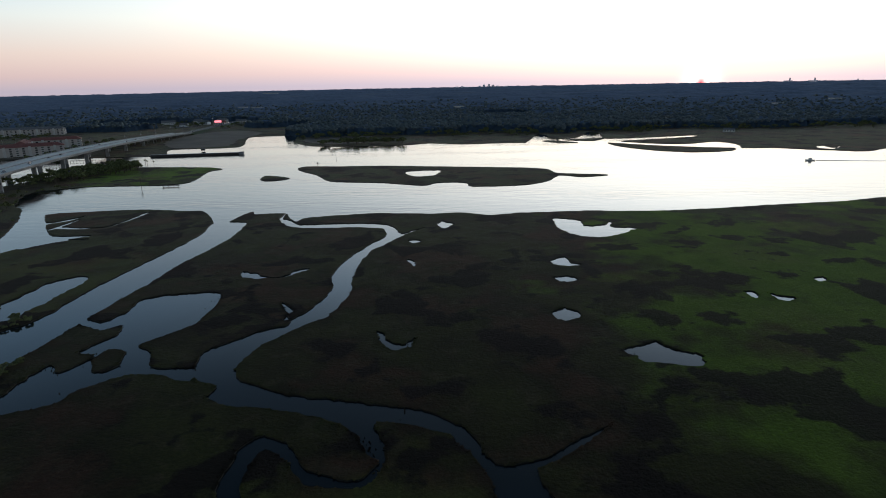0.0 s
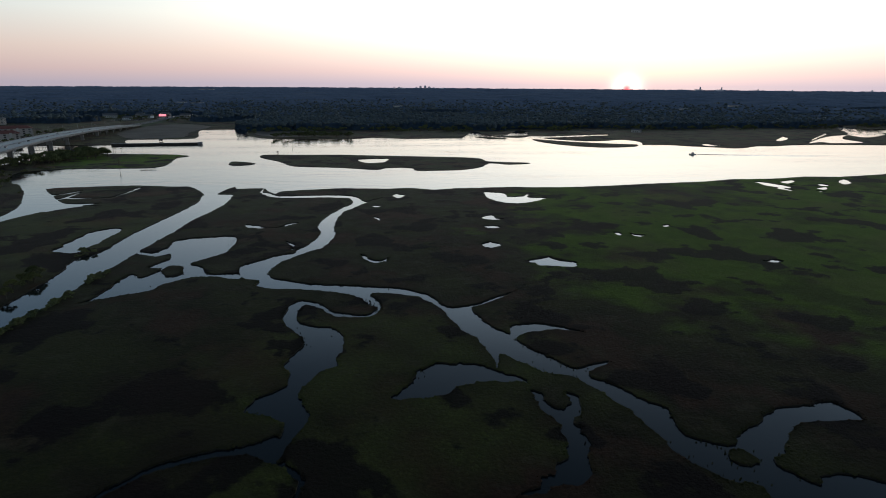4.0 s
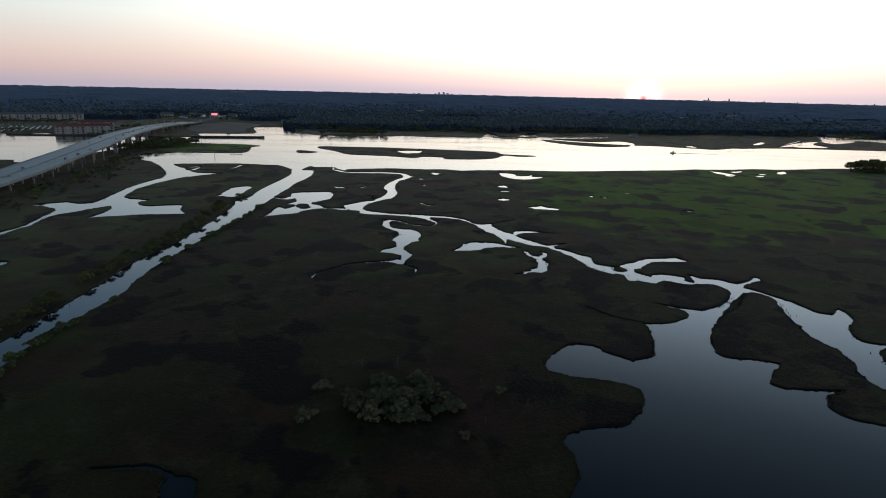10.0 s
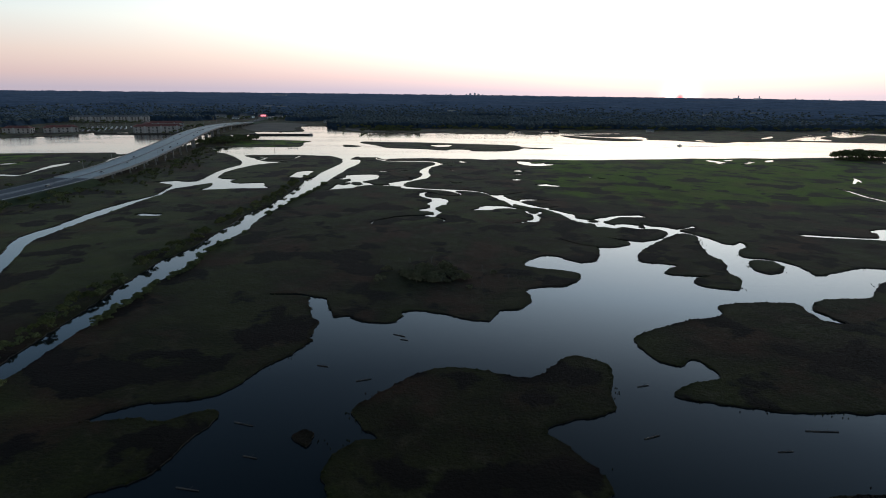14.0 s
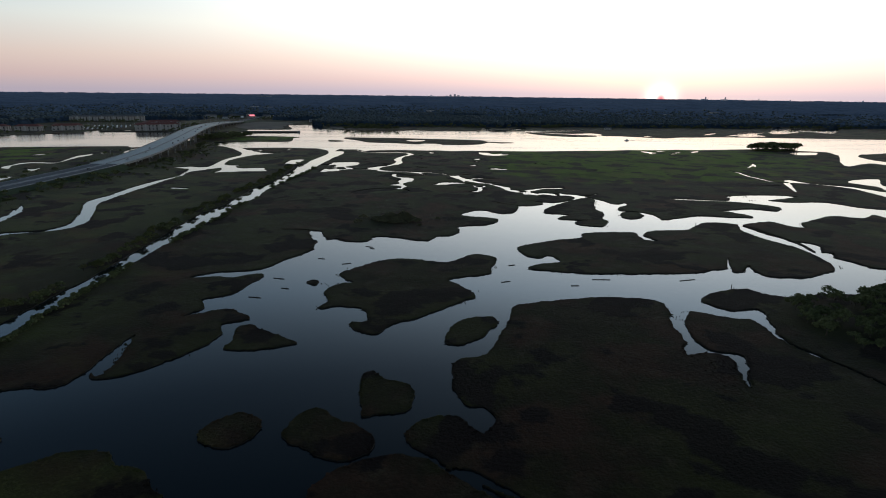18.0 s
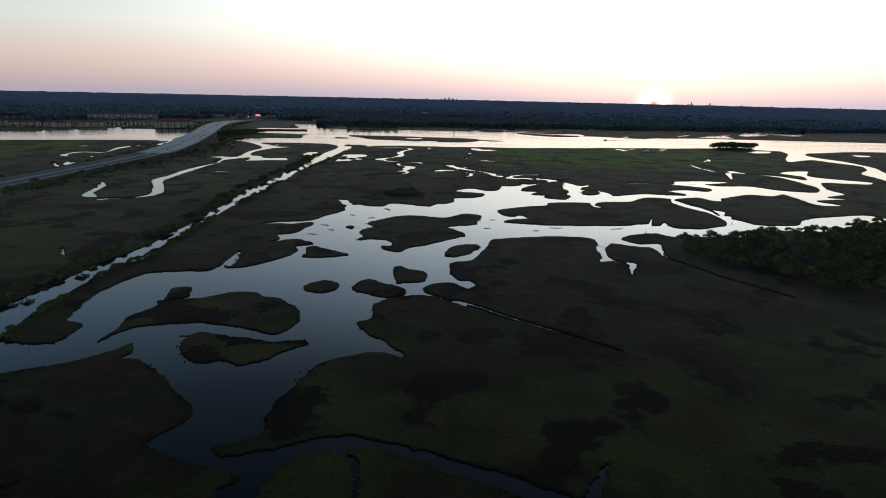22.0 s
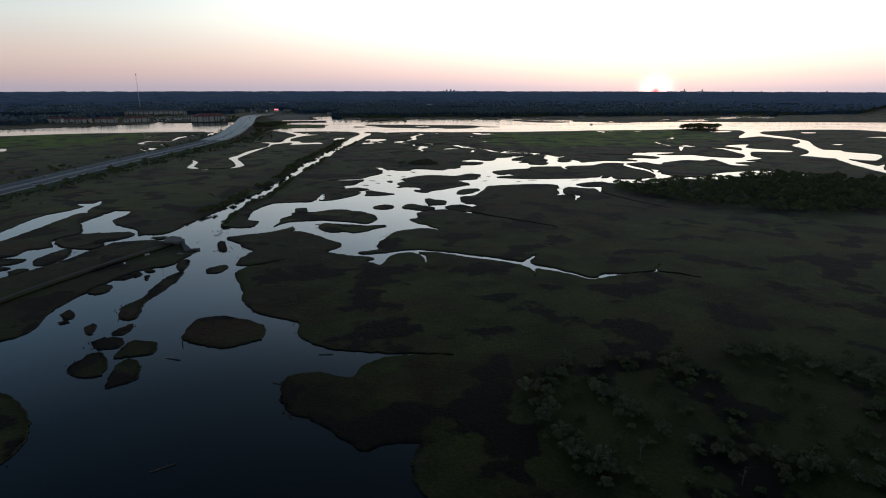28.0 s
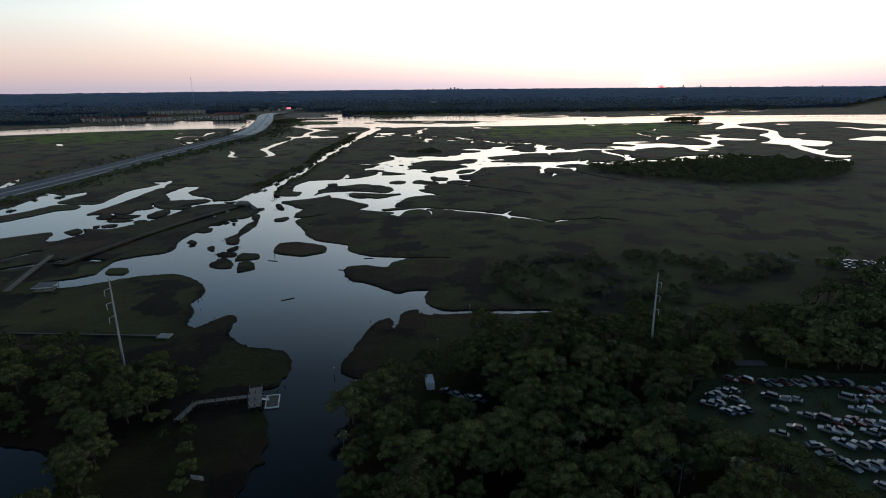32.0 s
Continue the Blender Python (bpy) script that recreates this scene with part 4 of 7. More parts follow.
water("west_marsh_water", [(-401, -505.5), (-398, -479), (-398, -444.5), (-405, -405.5), (-383.5, -419), (-373, -404), (-364, -418.5), (-367.5, -437.5), (-368, -455), (-347.5, -463.5), (-330.5, -462), (-333.5, -423.5), (-333.5, -397.5), (-325.5, -380.5), (-321, -362), (-320.5, -341.5), (-312, -357), (-309, -384.5), (-293, -394), (-286, -384), (-277.5, -385), (-272, -403), (-274, -417.5), (-265, -431.5), (-246.5, -446), (-239, -460.5), (-228.5, -467), (-219.5, -473.5), (-218.5, -456.5), (-219.5, -431), (-214, -452.5), (-213.5, -479), (-223.5, -475.5), (-234.5, -477.5), (-244.5, -482), (-249, -496.5), (-252.5, -512), (-256, -526), (-261.5, -536.5), (-268, -546), (-275, -556), (-288, -555), (-294, -554.5), (-287.5, -567.5), (-294.5, -585), (-302, -584.5), (-311.5, -562), (-334.5, -576), (-345, -586)])
land("marsh_island", [(-317.5, -506.5), (-316.5, -489.5), (-314, -467), (-312, -440), (-312, -414), (-311, -395), (-304.5, -390.5), (-291.5, -396.5), (-293, -411), (-293.5, -424.5), (-283, -440.5), (-277.5, -455), (-281.5, -464.5), (-285, -473), (-277, -486), (-286.5, -493.5), (-286.5, -504.5), (-294, -507), (-301.5, -501.5), (-301, -508), (-310, -507)])
land("marsh_island", [(-284, -468), (-275, -457.5), (-247.5, -454), (-241, -462), (-245, -471), (-252, -477.5), (-248, -485), (-250.5, -493), (-259, -492.5), (-270.5, -488), (-278.5, -479)])
land("islet", [(-269.5, -515), (-269, -503), (-265, -492), (-259, -499), (-256.5, -513), (-258.5, -524.5), (-264, -524)])
land("islet", [(-270, -535.5), (-267.5, -530.5), (-262.5, -532), (-262.5, -540), (-266.5, -541)])
land("islet", [(-304.5, -519), (-304.5, -507.5), (-298, -509.5), (-291.5, -517.5), (-293, -524.5), (-299.5, -524)])
land("islet", [(-291.5, -530), (-288.5, -526), (-273.5, -528.5), (-277.5, -533.5), (-287.5, -534)])
land("islet", [(-293, -517.5), (-295.5, -507.5), (-282, -512.5), (-275, -513), (-277.5, -521.5), (-286.5, -523.5)])
land("islet", [(-286.5, -547), (-282.5, -542), (-277.5, -542.5), (-277.5, -549), (-283.5, -550.5)])
land("islet", [(-292, -547.5), (-288.5, -546), (-287, -550.5), (-289, -551.5)])
land("marsh_island", [(-390.5, -520.5), (-381, -505.5), (-371.5, -491), (-364, -468), (-350, -466), (-339, -474), (-338.5, -484), (-349.5, -490), (-358, -509), (-366.5, -525)])
land("islet", [(-302.5, -562), (-299, -553), (-291, -561.5), (-292.5, -570.5)])
land("islet", [(-212.5, -550.5), (-208.5, -545.5), (-204.5, -544.5), (-205.5, -551)])
land("islet", [(-207, -543.5), (-204.5, -541), (-201, -545), (-203.5, -548)])
land("islet", [(-203, -537), (-200, -535.5), (-197.5, -539), (-200, -541)])
land("islet", [(-198.5, -546.5), (-196.5, -545.5), (-195, -552), (-196.5, -551.5)])
land("islet", [(-207.5, -605), (-205, -602.5), (-203.5, -604), (-206, -606)])
water("pond", [(-190, -804.5), (-175, -806), (-169, -809), (-162.5, -814.5), (-162, -819), (-158, -823), (-156, -829), (-163, -833.5), (-173, -833)])



def terrain(x, y):
    """Height of the land: level marsh, and far country that swells slowly to the skyline."""
    d = math.hypot(x + 40, y + 300)
    s = min(1, max(0, (d - 1700) / 2700))
    return LEVEL + 52 * s * s * (3 - 2 * s)


def inside(px, py, poly):
    poly = np.asarray(poly)
    x0, y0 = poly[:, 0], poly[:, 1]
    x1, y1 = np.roll(x0, -1), np.roll(y0, -1)
    res = np.zeros(len(px), bool)
    for a, b, c, d in zip(x0, y0, x1, y1):
        if b == d:
            continue
        hit = ((b > py) != (d > py)) & (px < (c - a) * (py - b) / (d - b) + a)
        res ^= hit
    return res


def classify(px, py):
    """For many places at once: -1 for the mainland, -2 for water, else the number of the island in PLAN."""
    kind = np.full(len(px), -1)
    for i, (is_land, name, poly) in enumerate(PLAN):
        q = np.asarray(poly)
        box = (px > q[:, 0].min()) & (px < q[:, 0].max()) & (py > q[:, 1].min()) & (py < q[:, 1].max())
        idx = np.nonzero(box)[0]
        if len(idx):
            hit = idx[inside(px[idx], py[idx], poly)]
            kind[hit] = i if is_land else -2
    return kind


def mesh_object(name, verts, faces, mats, parent=None, face_mat=None, smooth_faces=False):
    me = bpy.data.meshes.new(name)
    me.from_pydata(verts, [], faces)
    for m in (mats if isinstance(mats, (list, tuple)) else [mats]):
        me.materials.append(m)
    if face_mat is not None:
        me.polygons.foreach_set("material_index", face_mat)
    if smooth_faces:
        me.polygons.foreach_set("use_smooth", [True] * len(me.polygons))
    me.update()
    ob = new(name, me)
    if parent:
        ob.parent = parent
    return ob


def build_ground():
    from mathutils.geometry import delaunay_2d_cdt
    verts, edges = [], []
    for is_land, name, poly in PLAN:
        k = len(verts)
        verts += [Vector(p) for p in poly]
        edges += [(k + i, k + (i + 1) % len(poly)) for i in range(len(poly))]
    for ring in range(26):
        r = 1500 * 1.07 ** ring
        for j in range(48):
            a = 2 * math.pi * (j + 0.5 * (ring % 2)) / 48
            verts.append(Vector((-40 + r * math.cos(a), -300 + r * math.sin(a))))
    co, ed, tris, _, _, _ = delaunay_2d_cdt(verts, edges, [], 0, 0.01)
    P = np.array([(v.x, v.y) for v in co])
    tri = np.array([f for f in tris if len(f) == 3])
    cen = P[tri].mean(1)
    kind = classify(cen[:, 0], cen[:, 1])
    Z = np.array([terrain(x, y) for x, y in P])
    made = {}
    for k in sorted(set(kind)):
        if k == -2:
            continue
        mine = tri[kind == k]
        use = np.unique(mine)
        back = {v: i for i, v in enumerate(use)}
        vs = [(P[v, 0], P[v, 1], Z[v]) for v in use]
        fs = [tuple(back[v] for v in f) for f in mine]
        count = {}
        for f in fs:
            for a, b in ((f[0], f[1]), (f[1], f[2]), (f[2], f[0])):
                count[(a, b)] = True
        low, walls = {}, []
        for a, b in count:
            if (b, a) not in count:
                for v in (a, b):
                    if v not in low:
                        low[v] = len(vs)
                        vs.append((vs[v][0], vs[v][1], -0.8))
                walls.append((b, a, low[a], low[b]))
        name = "ground" if k == -1 else PLAN[k][1]
        ob = mesh_object(name, vs, fs + walls, [MARSH, MUD], face_mat=[0] * len(fs) + [1] * len(walls))
        made[k] = ob
        if k == -1:
            tagged(ob, "dark brown and green salt marsh cut by tidal creeks", "ground", kind="structure")
        else:
            tagged(ob, "low grassy marsh island with dark muddy banks in the water", "marsh island", kind="structure")
    return made


LANDS = build_ground()
sheet = mesh_object("water", [(-5500, -5500, 0), (5500, -5500, 0), (5500, 5500, 0), (-5500, 5500, 0)], [(0, 1, 2, 3)], WATER)
tagged(sheet, "calm tidal water mirroring the pale dusk sky", "water", kind="structure")

# ---- tools for the things ----
rng = random.Random(7)


class Build:
    """Collects boxes, rods and faces into one mesh."""

    def __init__(self):
        self.v, self.f = [], []

    def face(self, *pts):
        k = len(self.v)
        self.v += [tuple(p) for p in pts]
        self.f.append(tuple(range(k, k + len(pts))))
        return self

    def box(self, x0, y0, z0, x1, y1, z1, taper=0.0):
        k = len(self.v)
        tx, ty = (x1 - x0) * taper / 2, (y1 - y0) * taper / 2
        self.v += [(x0, y0, z0), (x1, y0, z0), (x1, y1, z0), (x0, y1, z0), (x0 + tx, y0 + ty, z1), (x1 - tx, y0 + ty, z1), (x1 - tx, y1 - ty, z1), (x0 + tx, y1 - ty, z1)]
        self.f += [tuple(k + i for i in q) for q in ((3, 2, 1, 0), (4, 5, 6, 7), (0, 1, 5, 4), (1, 2, 6, 5), (2, 3, 7, 6), (3, 0, 4, 7))]
        return self

    def rod(self, p0, p1, r0, r1=None, n=8):
        r1 = r0 if r1 is None else r1
        a, b = Vector(p0), Vector(p1)
        q = (b - a).to_track_quat("Z", "Y")
        k = len(self.v)
        for c, r in ((a, r0), (b, r1)):
            for i in range(n):
                w = 2 * math.pi * i / n
                self.v.append(tuple(c + q @ Vector((r * math.cos(w), r * math.sin(w), 0))))
        self.f += [(k + i, k + (i + 1) % n, k + n + (i + 1) % n, k + n + i) for i in range(n)]
        self.f += [tuple(k + n - 1 - i for i in range(n)), tuple(k + n + i for i in range(n))]
        return self

    def loft(self, rings):
        """Rings of equally many points, closed round and capped."""
        k, n = len(self.v), len(rings[0])
        for r in rings:
            self.v += [tuple(p) for p in r]
        for j in range(len(rings) - 1):
            a = k + j * n
            self.f += [(a + i, a + (i + 1) % n, a + n + (i + 1) % n, a + n + i) for i in range(n)]
        self.f += [tuple(k + n - 1 - i for i in range(n)), tuple(k + (len(rings) - 1) * n + i for i in range(n))]
        return self

    def mesh(self, name, mat):
        me = bpy.data.meshes.new(name)
        me.from_pydata(self.v, [], self.f)
        me.materials.append(mat)
        me.update()
        return me


def part(name, build, mat, parent, label=""):
    """One mesh object under a thing or a part; build may also be a ready mesh."""
    me = build if isinstance(build, bpy.types.Mesh) else build.mesh(name, mat)
    ob = new(name, me)
    ob.parent = parent
    return tagged(ob, label) if label else ob


def thing(name, m, label, category, group=""):
    e = new(name)
    e.empty_display_size = 0.5
    e.matrix_basis = m
    return tagged(e, label, category, group)


def along(points, s):
    """The place and heading s metres along a line of (x, y, z) points."""
    for a, b in zip(points, points[1:]):
        a, b = Vector(a), Vector(b)
        d = (b - a).length
        if s <= d:
            return a + (b - a) * (s / d), (b - a) / d
        s -= d
    return b, (b - a).normalized()


def ribbon(points, left, right, z0, z1, step=8.0, cross=1.0):
    """A slab along a line, from left to right metres beside it, from z0 to z1 over the line."""
    total = sum((Vector(b) - Vector(a)).length for a, b in zip(points, points[1:]))
    n = max(1, int(total / step))
    rings = []
    for i in range(n + 1):
        p, d = along(points, total * i / n)
        side = Vector((d.y, -d.x, 0)).normalized()
        a, b = p + side * left, p + side * right
        rings.append([(a.x, a.y, a.z + z0), (b.x, b.y, b.z + z0), (b.x, b.y, b.z + z1), (a.x, a.y, a.z + z1)])
    return Build().loft(rings)


def rounded_line(points, rounds=2):
    for _ in range(rounds):
        out = [points[0]]
        for a, b in zip(points, points[1:]):
            a, b = Vector(a), Vector(b)
            out += [tuple(a.lerp(b, 0.25)), tuple(a.lerp(b, 0.75))]
        points = out + [points[-1]]
    return points

# ---- the highway: a low causeway that climbs onto a long bridge over the river ----
AXIS = rounded_line([(-456, -620, 2.3), (-437, -420, 2.3), (-428.5, -300, 2.2), (-423.5, -190, 2.2), (-419, -90, 2.3), (-411, 0, 2.7), (-397, 90, 4.1), (-384.5, 180, 6.4), (-386, 270, 9.7), (-397, 360, 13.3), (-409.5, 450, 16.2),
                     (-428.5, 540, 17.7), (-450.5, 640, 17.5), (-476, 760, 15.7), (-501, 900, 12.8), (-517, 1060, 8.6), (-524.5, 1200, 3.6), (-536, 1350, 3.0), (-560, 1640, 3.2)])
HALF = 19.5             # half the width between the parapets
LENGTH = sum((Vector(b) - Vector(a)).length for a, b in zip(AXIS, AXIS[1:]))


def place_on_road(y):
    lo, hi = 0.0, LENGTH
    for _ in range(40):
        mid = (lo + hi) / 2
        if along(AXIS, mid)[0].y < y:
            lo = mid
        else:
            hi = mid
    return lo


S0, S1 = place_on_road(165), place_on_road(1175)


def stretch(s0, s1, n=80):
    return [tuple(along(AXIS, s0 + (s1 - s0) * i / n)[0]) for i in range(n + 1)]


def build_causeway():
    for a, b in ((0, S0), (S1, LENGTH)):
        line = stretch(a, b, 60)
        HALF = 19.5 if a == 0 else 10.5
        road = tagged(new("road", ribbon(line, -HALF + 0.3, HALF - 0.3, -0.6, 0.0, 6).mesh("road", ASPHALT if a == 0 else DARK_ASPHALT)), "grey asphalt highway with worn lanes on a low causeway", "road", kind="structure")
        bank = Build()
        for side in (-1, 1):
            rings = []
            for i in range(0, 61):
                p, d = along(line, i / 60 * sum((Vector(v) - Vector(u)).length for u, v in zip(line, line[1:])))
                q = Vector((d.y, -d.x, 0)).normalized() * side
                w = 9 + 3 * noise.noise(Vector((p.x, p.y, 1)) * 0.02)
                i0, i1, i2 = p + q * (HALF - 0.4), p + q * (HALF + 2.5), p + q * (HALF + 2.5 + w)
                rings.append([(i0.x, i0.y, p.z - 0.05), (i1.x, i1.y, p.z - 0.15), (i2.x, i2.y, 0.3), (i2.x, i2.y, -0.6), (i0.x, i0.y, -0.6)])
            bank.loft(rings)
        tagged(new("embankment", bank.mesh("embankment", LAWN)), "grassy sloping embankment beside the highway", "embankment", kind="structure")
        for name, o, w in (("edge_line", 2.1 - HALF, 0.18), ("edge_line", HALF - 2.1, 0.18), ("edge_line", -3.1, 0.18), ("edge_line", 3.1, 0.18)):
            ob = part(name, ribbon(line, o - w, o + w, 0.004, 0.014, 8), PAINT_LINE, road)
        if a:
            continue
        part("median", ribbon(line, -1.6, 1.6, 0.004, 0.18, 8), CONCRETE, road)
        rail = thing("guardrail", Matrix(), "galvanised steel guardrail along the highway edge", "guardrail", "highway guardrails")
        part("rail", ribbon(line, HALF - 0.7, HALF - 0.55, 0.45, 0.8, 6), STEEL, rail)
        post = Build().box(-0.07, -0.07, 0, 0.07, 0.07, 0.8).mesh("post", STEEL)
        total = (b - a)
        for i in range(int(total / 14)):
            p, d = along(AXIS, a + 7 + i * 14)
            q = Vector((d.y, -d.x, 0)).normalized() * (HALF - 0.45)
            o = part("post", post, STEEL, rail)
            o.location = p + q


def build_bridge():
    bridge = thing("highway_bridge", Matrix(), "long pale concrete highway bridge arching over the river", "bridge")
    line = stretch(S0, S1, 120)
    part("deck", ribbon(line, -HALF - 0.3, HALF + 0.3, -0.45, 0.0, 9), CONCRETE, bridge)
    part("roadway", ribbon(line, -HALF + 0.1, HALF - 0.1, 0.004, 0.03, 9), plain("bridge_pavement", (0.31, 0.33, 0.32), 0.5, vary=0.2, scale=0.1, spec=0.5), bridge, "pale grey worn concrete roadway")
    for o in (-HALF - 0.3, HALF):
        part("parapet", ribbon(line, o, o + 0.3, 0.0, 0.95, 9), CONCRETE, bridge)
    part("median_barrier", ribbon(line, -0.3, 0.3, 0.03, 0.95, 9), CONCRETE, bridge)
    for o in (-17, -11, -5, 5, 11, 17):
        part("girder", ribbon(line, o - 0.3, o + 0.3, -2.3, -0.45, 12), CONCRETE, bridge)
    for o in (-17.6, 17.6, -2.0, 2.0):
        part("edge_line", ribbon(line, o - 0.12, o + 0.12, 0.032, 0.042, 10), PAINT_LINE, bridge)
    n = int((S1 - S0) / 36)
    cap = Build().box(-18.6, -0.8, -3.3, 18.6, 0.8, -1.9).mesh("pier_cap", CONCRETE)
    for i in range(1, n):
        p, d = along(AXIS, S0 + (S1 - S0) * i / n)
        turn = math.degrees(math.atan2(d.y, d.x)) - 90
        high = 480 < p.y < 960
        if high and i % 2:
            continue
        pier = part("pier", cap, CONCRETE, bridge)
        pier.matrix_basis = pose(p.x, p.y, p.z, 0, 0, turn)
        for o in ((-12.5, 12.5) if high else (-15.5, -6, 6, 15.5)):
            w = 2.3 if high else 0.65
            part("column", Build().box(o - w, -1.1 if high else -0.65, -p.z - 0.8, o + w, 1.1 if high else 0.65, -3.25, 0.06), CONCRETE, pier)
    pole = Build().rod((0, 0, 0.9), (0, 0, 9.5), 0.11, 0.07, 6).rod((0, 0, 9.4), (1.9, 0, 9.8), 0.05, 0.05, 6).mesh("lamp_post", STEEL)
    head = Build().box(1.7, -0.15, 9.72, 2.6, 0.15, 9.9, 0.2).mesh("lamp_head", STEEL)
    for i in range(1, 16):
        for side in (-1, 1):
            p, d = along(AXIS, S0 + (S1 - S0) * (i + 0.25 * side) / 16)
            q = Vector((d.y, -d.x, 0)).normalized() * (HALF + 0.15) * side
            o = part("lamp_post", pole, STEEL, bridge)
            o.matrix_basis = pose(p.x + q.x, p.y + q.y, p.z, 0, 0, math.degrees(math.atan2(-q.y, -q.x)))
            part("lamp_head", head, STEEL, o)
    # fender piles where the channel passes below
    for y in (690, 760):
        p, d = along(AXIS, place_on_road(y))
        f = thing("pile_fender", pose(p.x, p.y, 0, 0, 0, 6), "dark timber pile fender under the bridge", "fender", "bridge fenders")
        for i in range(9):
            part("pile", Build().rod((-16 + 4 * i, 0, -1), (-16 + 4 * i, 0, 2.6), 0.25, 0.22, 6), TIMBER_DARK, f)
        part("wale", Build().box(-16.5, -0.35, 1.5, 16.5, -0.15, 1.9), TIMBER_DARK, f)


build_causeway()
build_bridge()


def make_car(name="car", kind=0):
    """A saloon, a van or a pickup, nose towards +y."""
    L, W, H = ((4.6, 1.8, 1.42), (5.0, 1.95, 1.95), (5.5, 1.95, 1.75))[kind]
    c = thing(name, Matrix(), "", "car")
    h = L / 2

    def ring(y, z0, z1, w):
        return [(-w, y, z0), (w, y, z0), (w, y, z1 - 0.08), (w - 0.1, y, z1), (-w + 0.1, y, z1), (-w, y, z1 - 0.08)]

    w = W / 2
    hood = 0.72 if kind == 0 else 0.98
    tail = {0: 0.86, 1: 1.05, 2: 0.95}[kind]
    part("body", Build().loft([ring(-h, 0.4, tail - 0.12, w - 0.12), ring(-h + 0.25, 0.28, tail, w), ring(0, 0.24, tail + 0.02, w), ring(h - 0.9, 0.26, hood + 0.06, w), ring(h - 0.2, 0.3, hood - 0.06, w - 0.05), ring(h, 0.4, hood - 0.22, w - 0.16)]), CAR_PAINT, c)
    y0, y1 = ((-h + 0.55, h - 1.35), (-h + 0.15, h - 1.0), (-0.5, h - 1.35))[kind]

    r0 = [(-w + 0.08, y0, tail), (w - 0.08, y0, tail), (w - 0.08, y1, tail), (-w + 0.08, y1, tail)]
    r1 = [(-w + 0.26, y0 + 0.45, H - 0.05), (w - 0.26, y0 + 0.45, H - 0.05), (w - 0.26, y1 - 0.65, H - 0.05), (-w + 0.26, y1 - 0.65, H - 0.05)]
    part("windows", Build().loft([r0, r1]), GLASS, c, "dark car windows")
    part("roof", Build().box(-w + 0.25, y0 + 0.42, H - 0.06, w - 0.25, y1 - 0.62, H, 0.06), CAR_PAINT, c)
    wheel = Build().rod((-0.11, 0, 0), (0.11, 0, 0), 0.32, 0.32, 10).mesh("wheel", RUBBER)
    hub = Build().rod((-0.125, 0, 0), (0.125, 0, 0), 0.17, 0.17, 8).mesh("rim", STEEL)
    for x in (-w + 0.08, w - 0.08):
        for y in (-h + 0.85, h - 0.85):
            o = part("wheel", wheel, RUBBER, c)
            o.location = (x, y, 0.32)
            part("rim", hub, STEEL, o)
    for x in (-w + 0.35, w - 0.35):
        part("headlight", Build().box(x - 0.16, h - 0.12, 0.5, x + 0.16, h - 0.02, 0.64), WHITE, c)
    return c


CARS = [make_car("car", 0), make_car("van", 1), make_car("pickup_truck", 2)]
tagged(CARS[0], "worn saloon car driving on the highway", "car", "highway traffic")
tagged(CARS[1], "boxy van driving on the highway", "van", "highway traffic")
tagged(CARS[2], "pickup truck driving on the highway", "pickup", "highway traffic")
used = [False] * 3


def put_car(k, m, label=None, group=None):
    """Uses the first model itself once, copies after that."""
    if not used[k]:
        used[k] = True
        CARS[k].matrix_basis = m
        o = CARS[k]
    else:
        o = copy_thing(CARS[k], m)
    if label:
        tagged(o, label, "", group)
    return o


def build_traffic():
    r = random.Random(3)
    ys = [-300, -270, -215, -160, -130, -60, 10, 60, 120, 190, 250, 300, 345, 390, 430, 480, 530, 560, 610, 660, 700, 770, 840, 900, 960, 1040, 1120, 1200]
    for y in ys:
        side = r.choice((-1, 1))
        lane = side * r.choice((4.6, 8.4, 12.2))
        p, d = along(AXIS, place_on_road(y + r.uniform(-12, 12)))
        q = Vector((d.y, -d.x, 0)).normalized() * lane
        turn = math.degrees(math.atan2(d.y, d.x)) - 90 + (180 if side < 0 else 0)
        tilt = math.degrees(math.asin(d.z)) * (1 if side > 0 else -1)
        k = r.choice((0, 0, 0, 1, 2))
        put_car(k, pose(p.x + q.x, p.y + q.y, p.z + 0.04, tilt, 0, turn))


build_traffic()

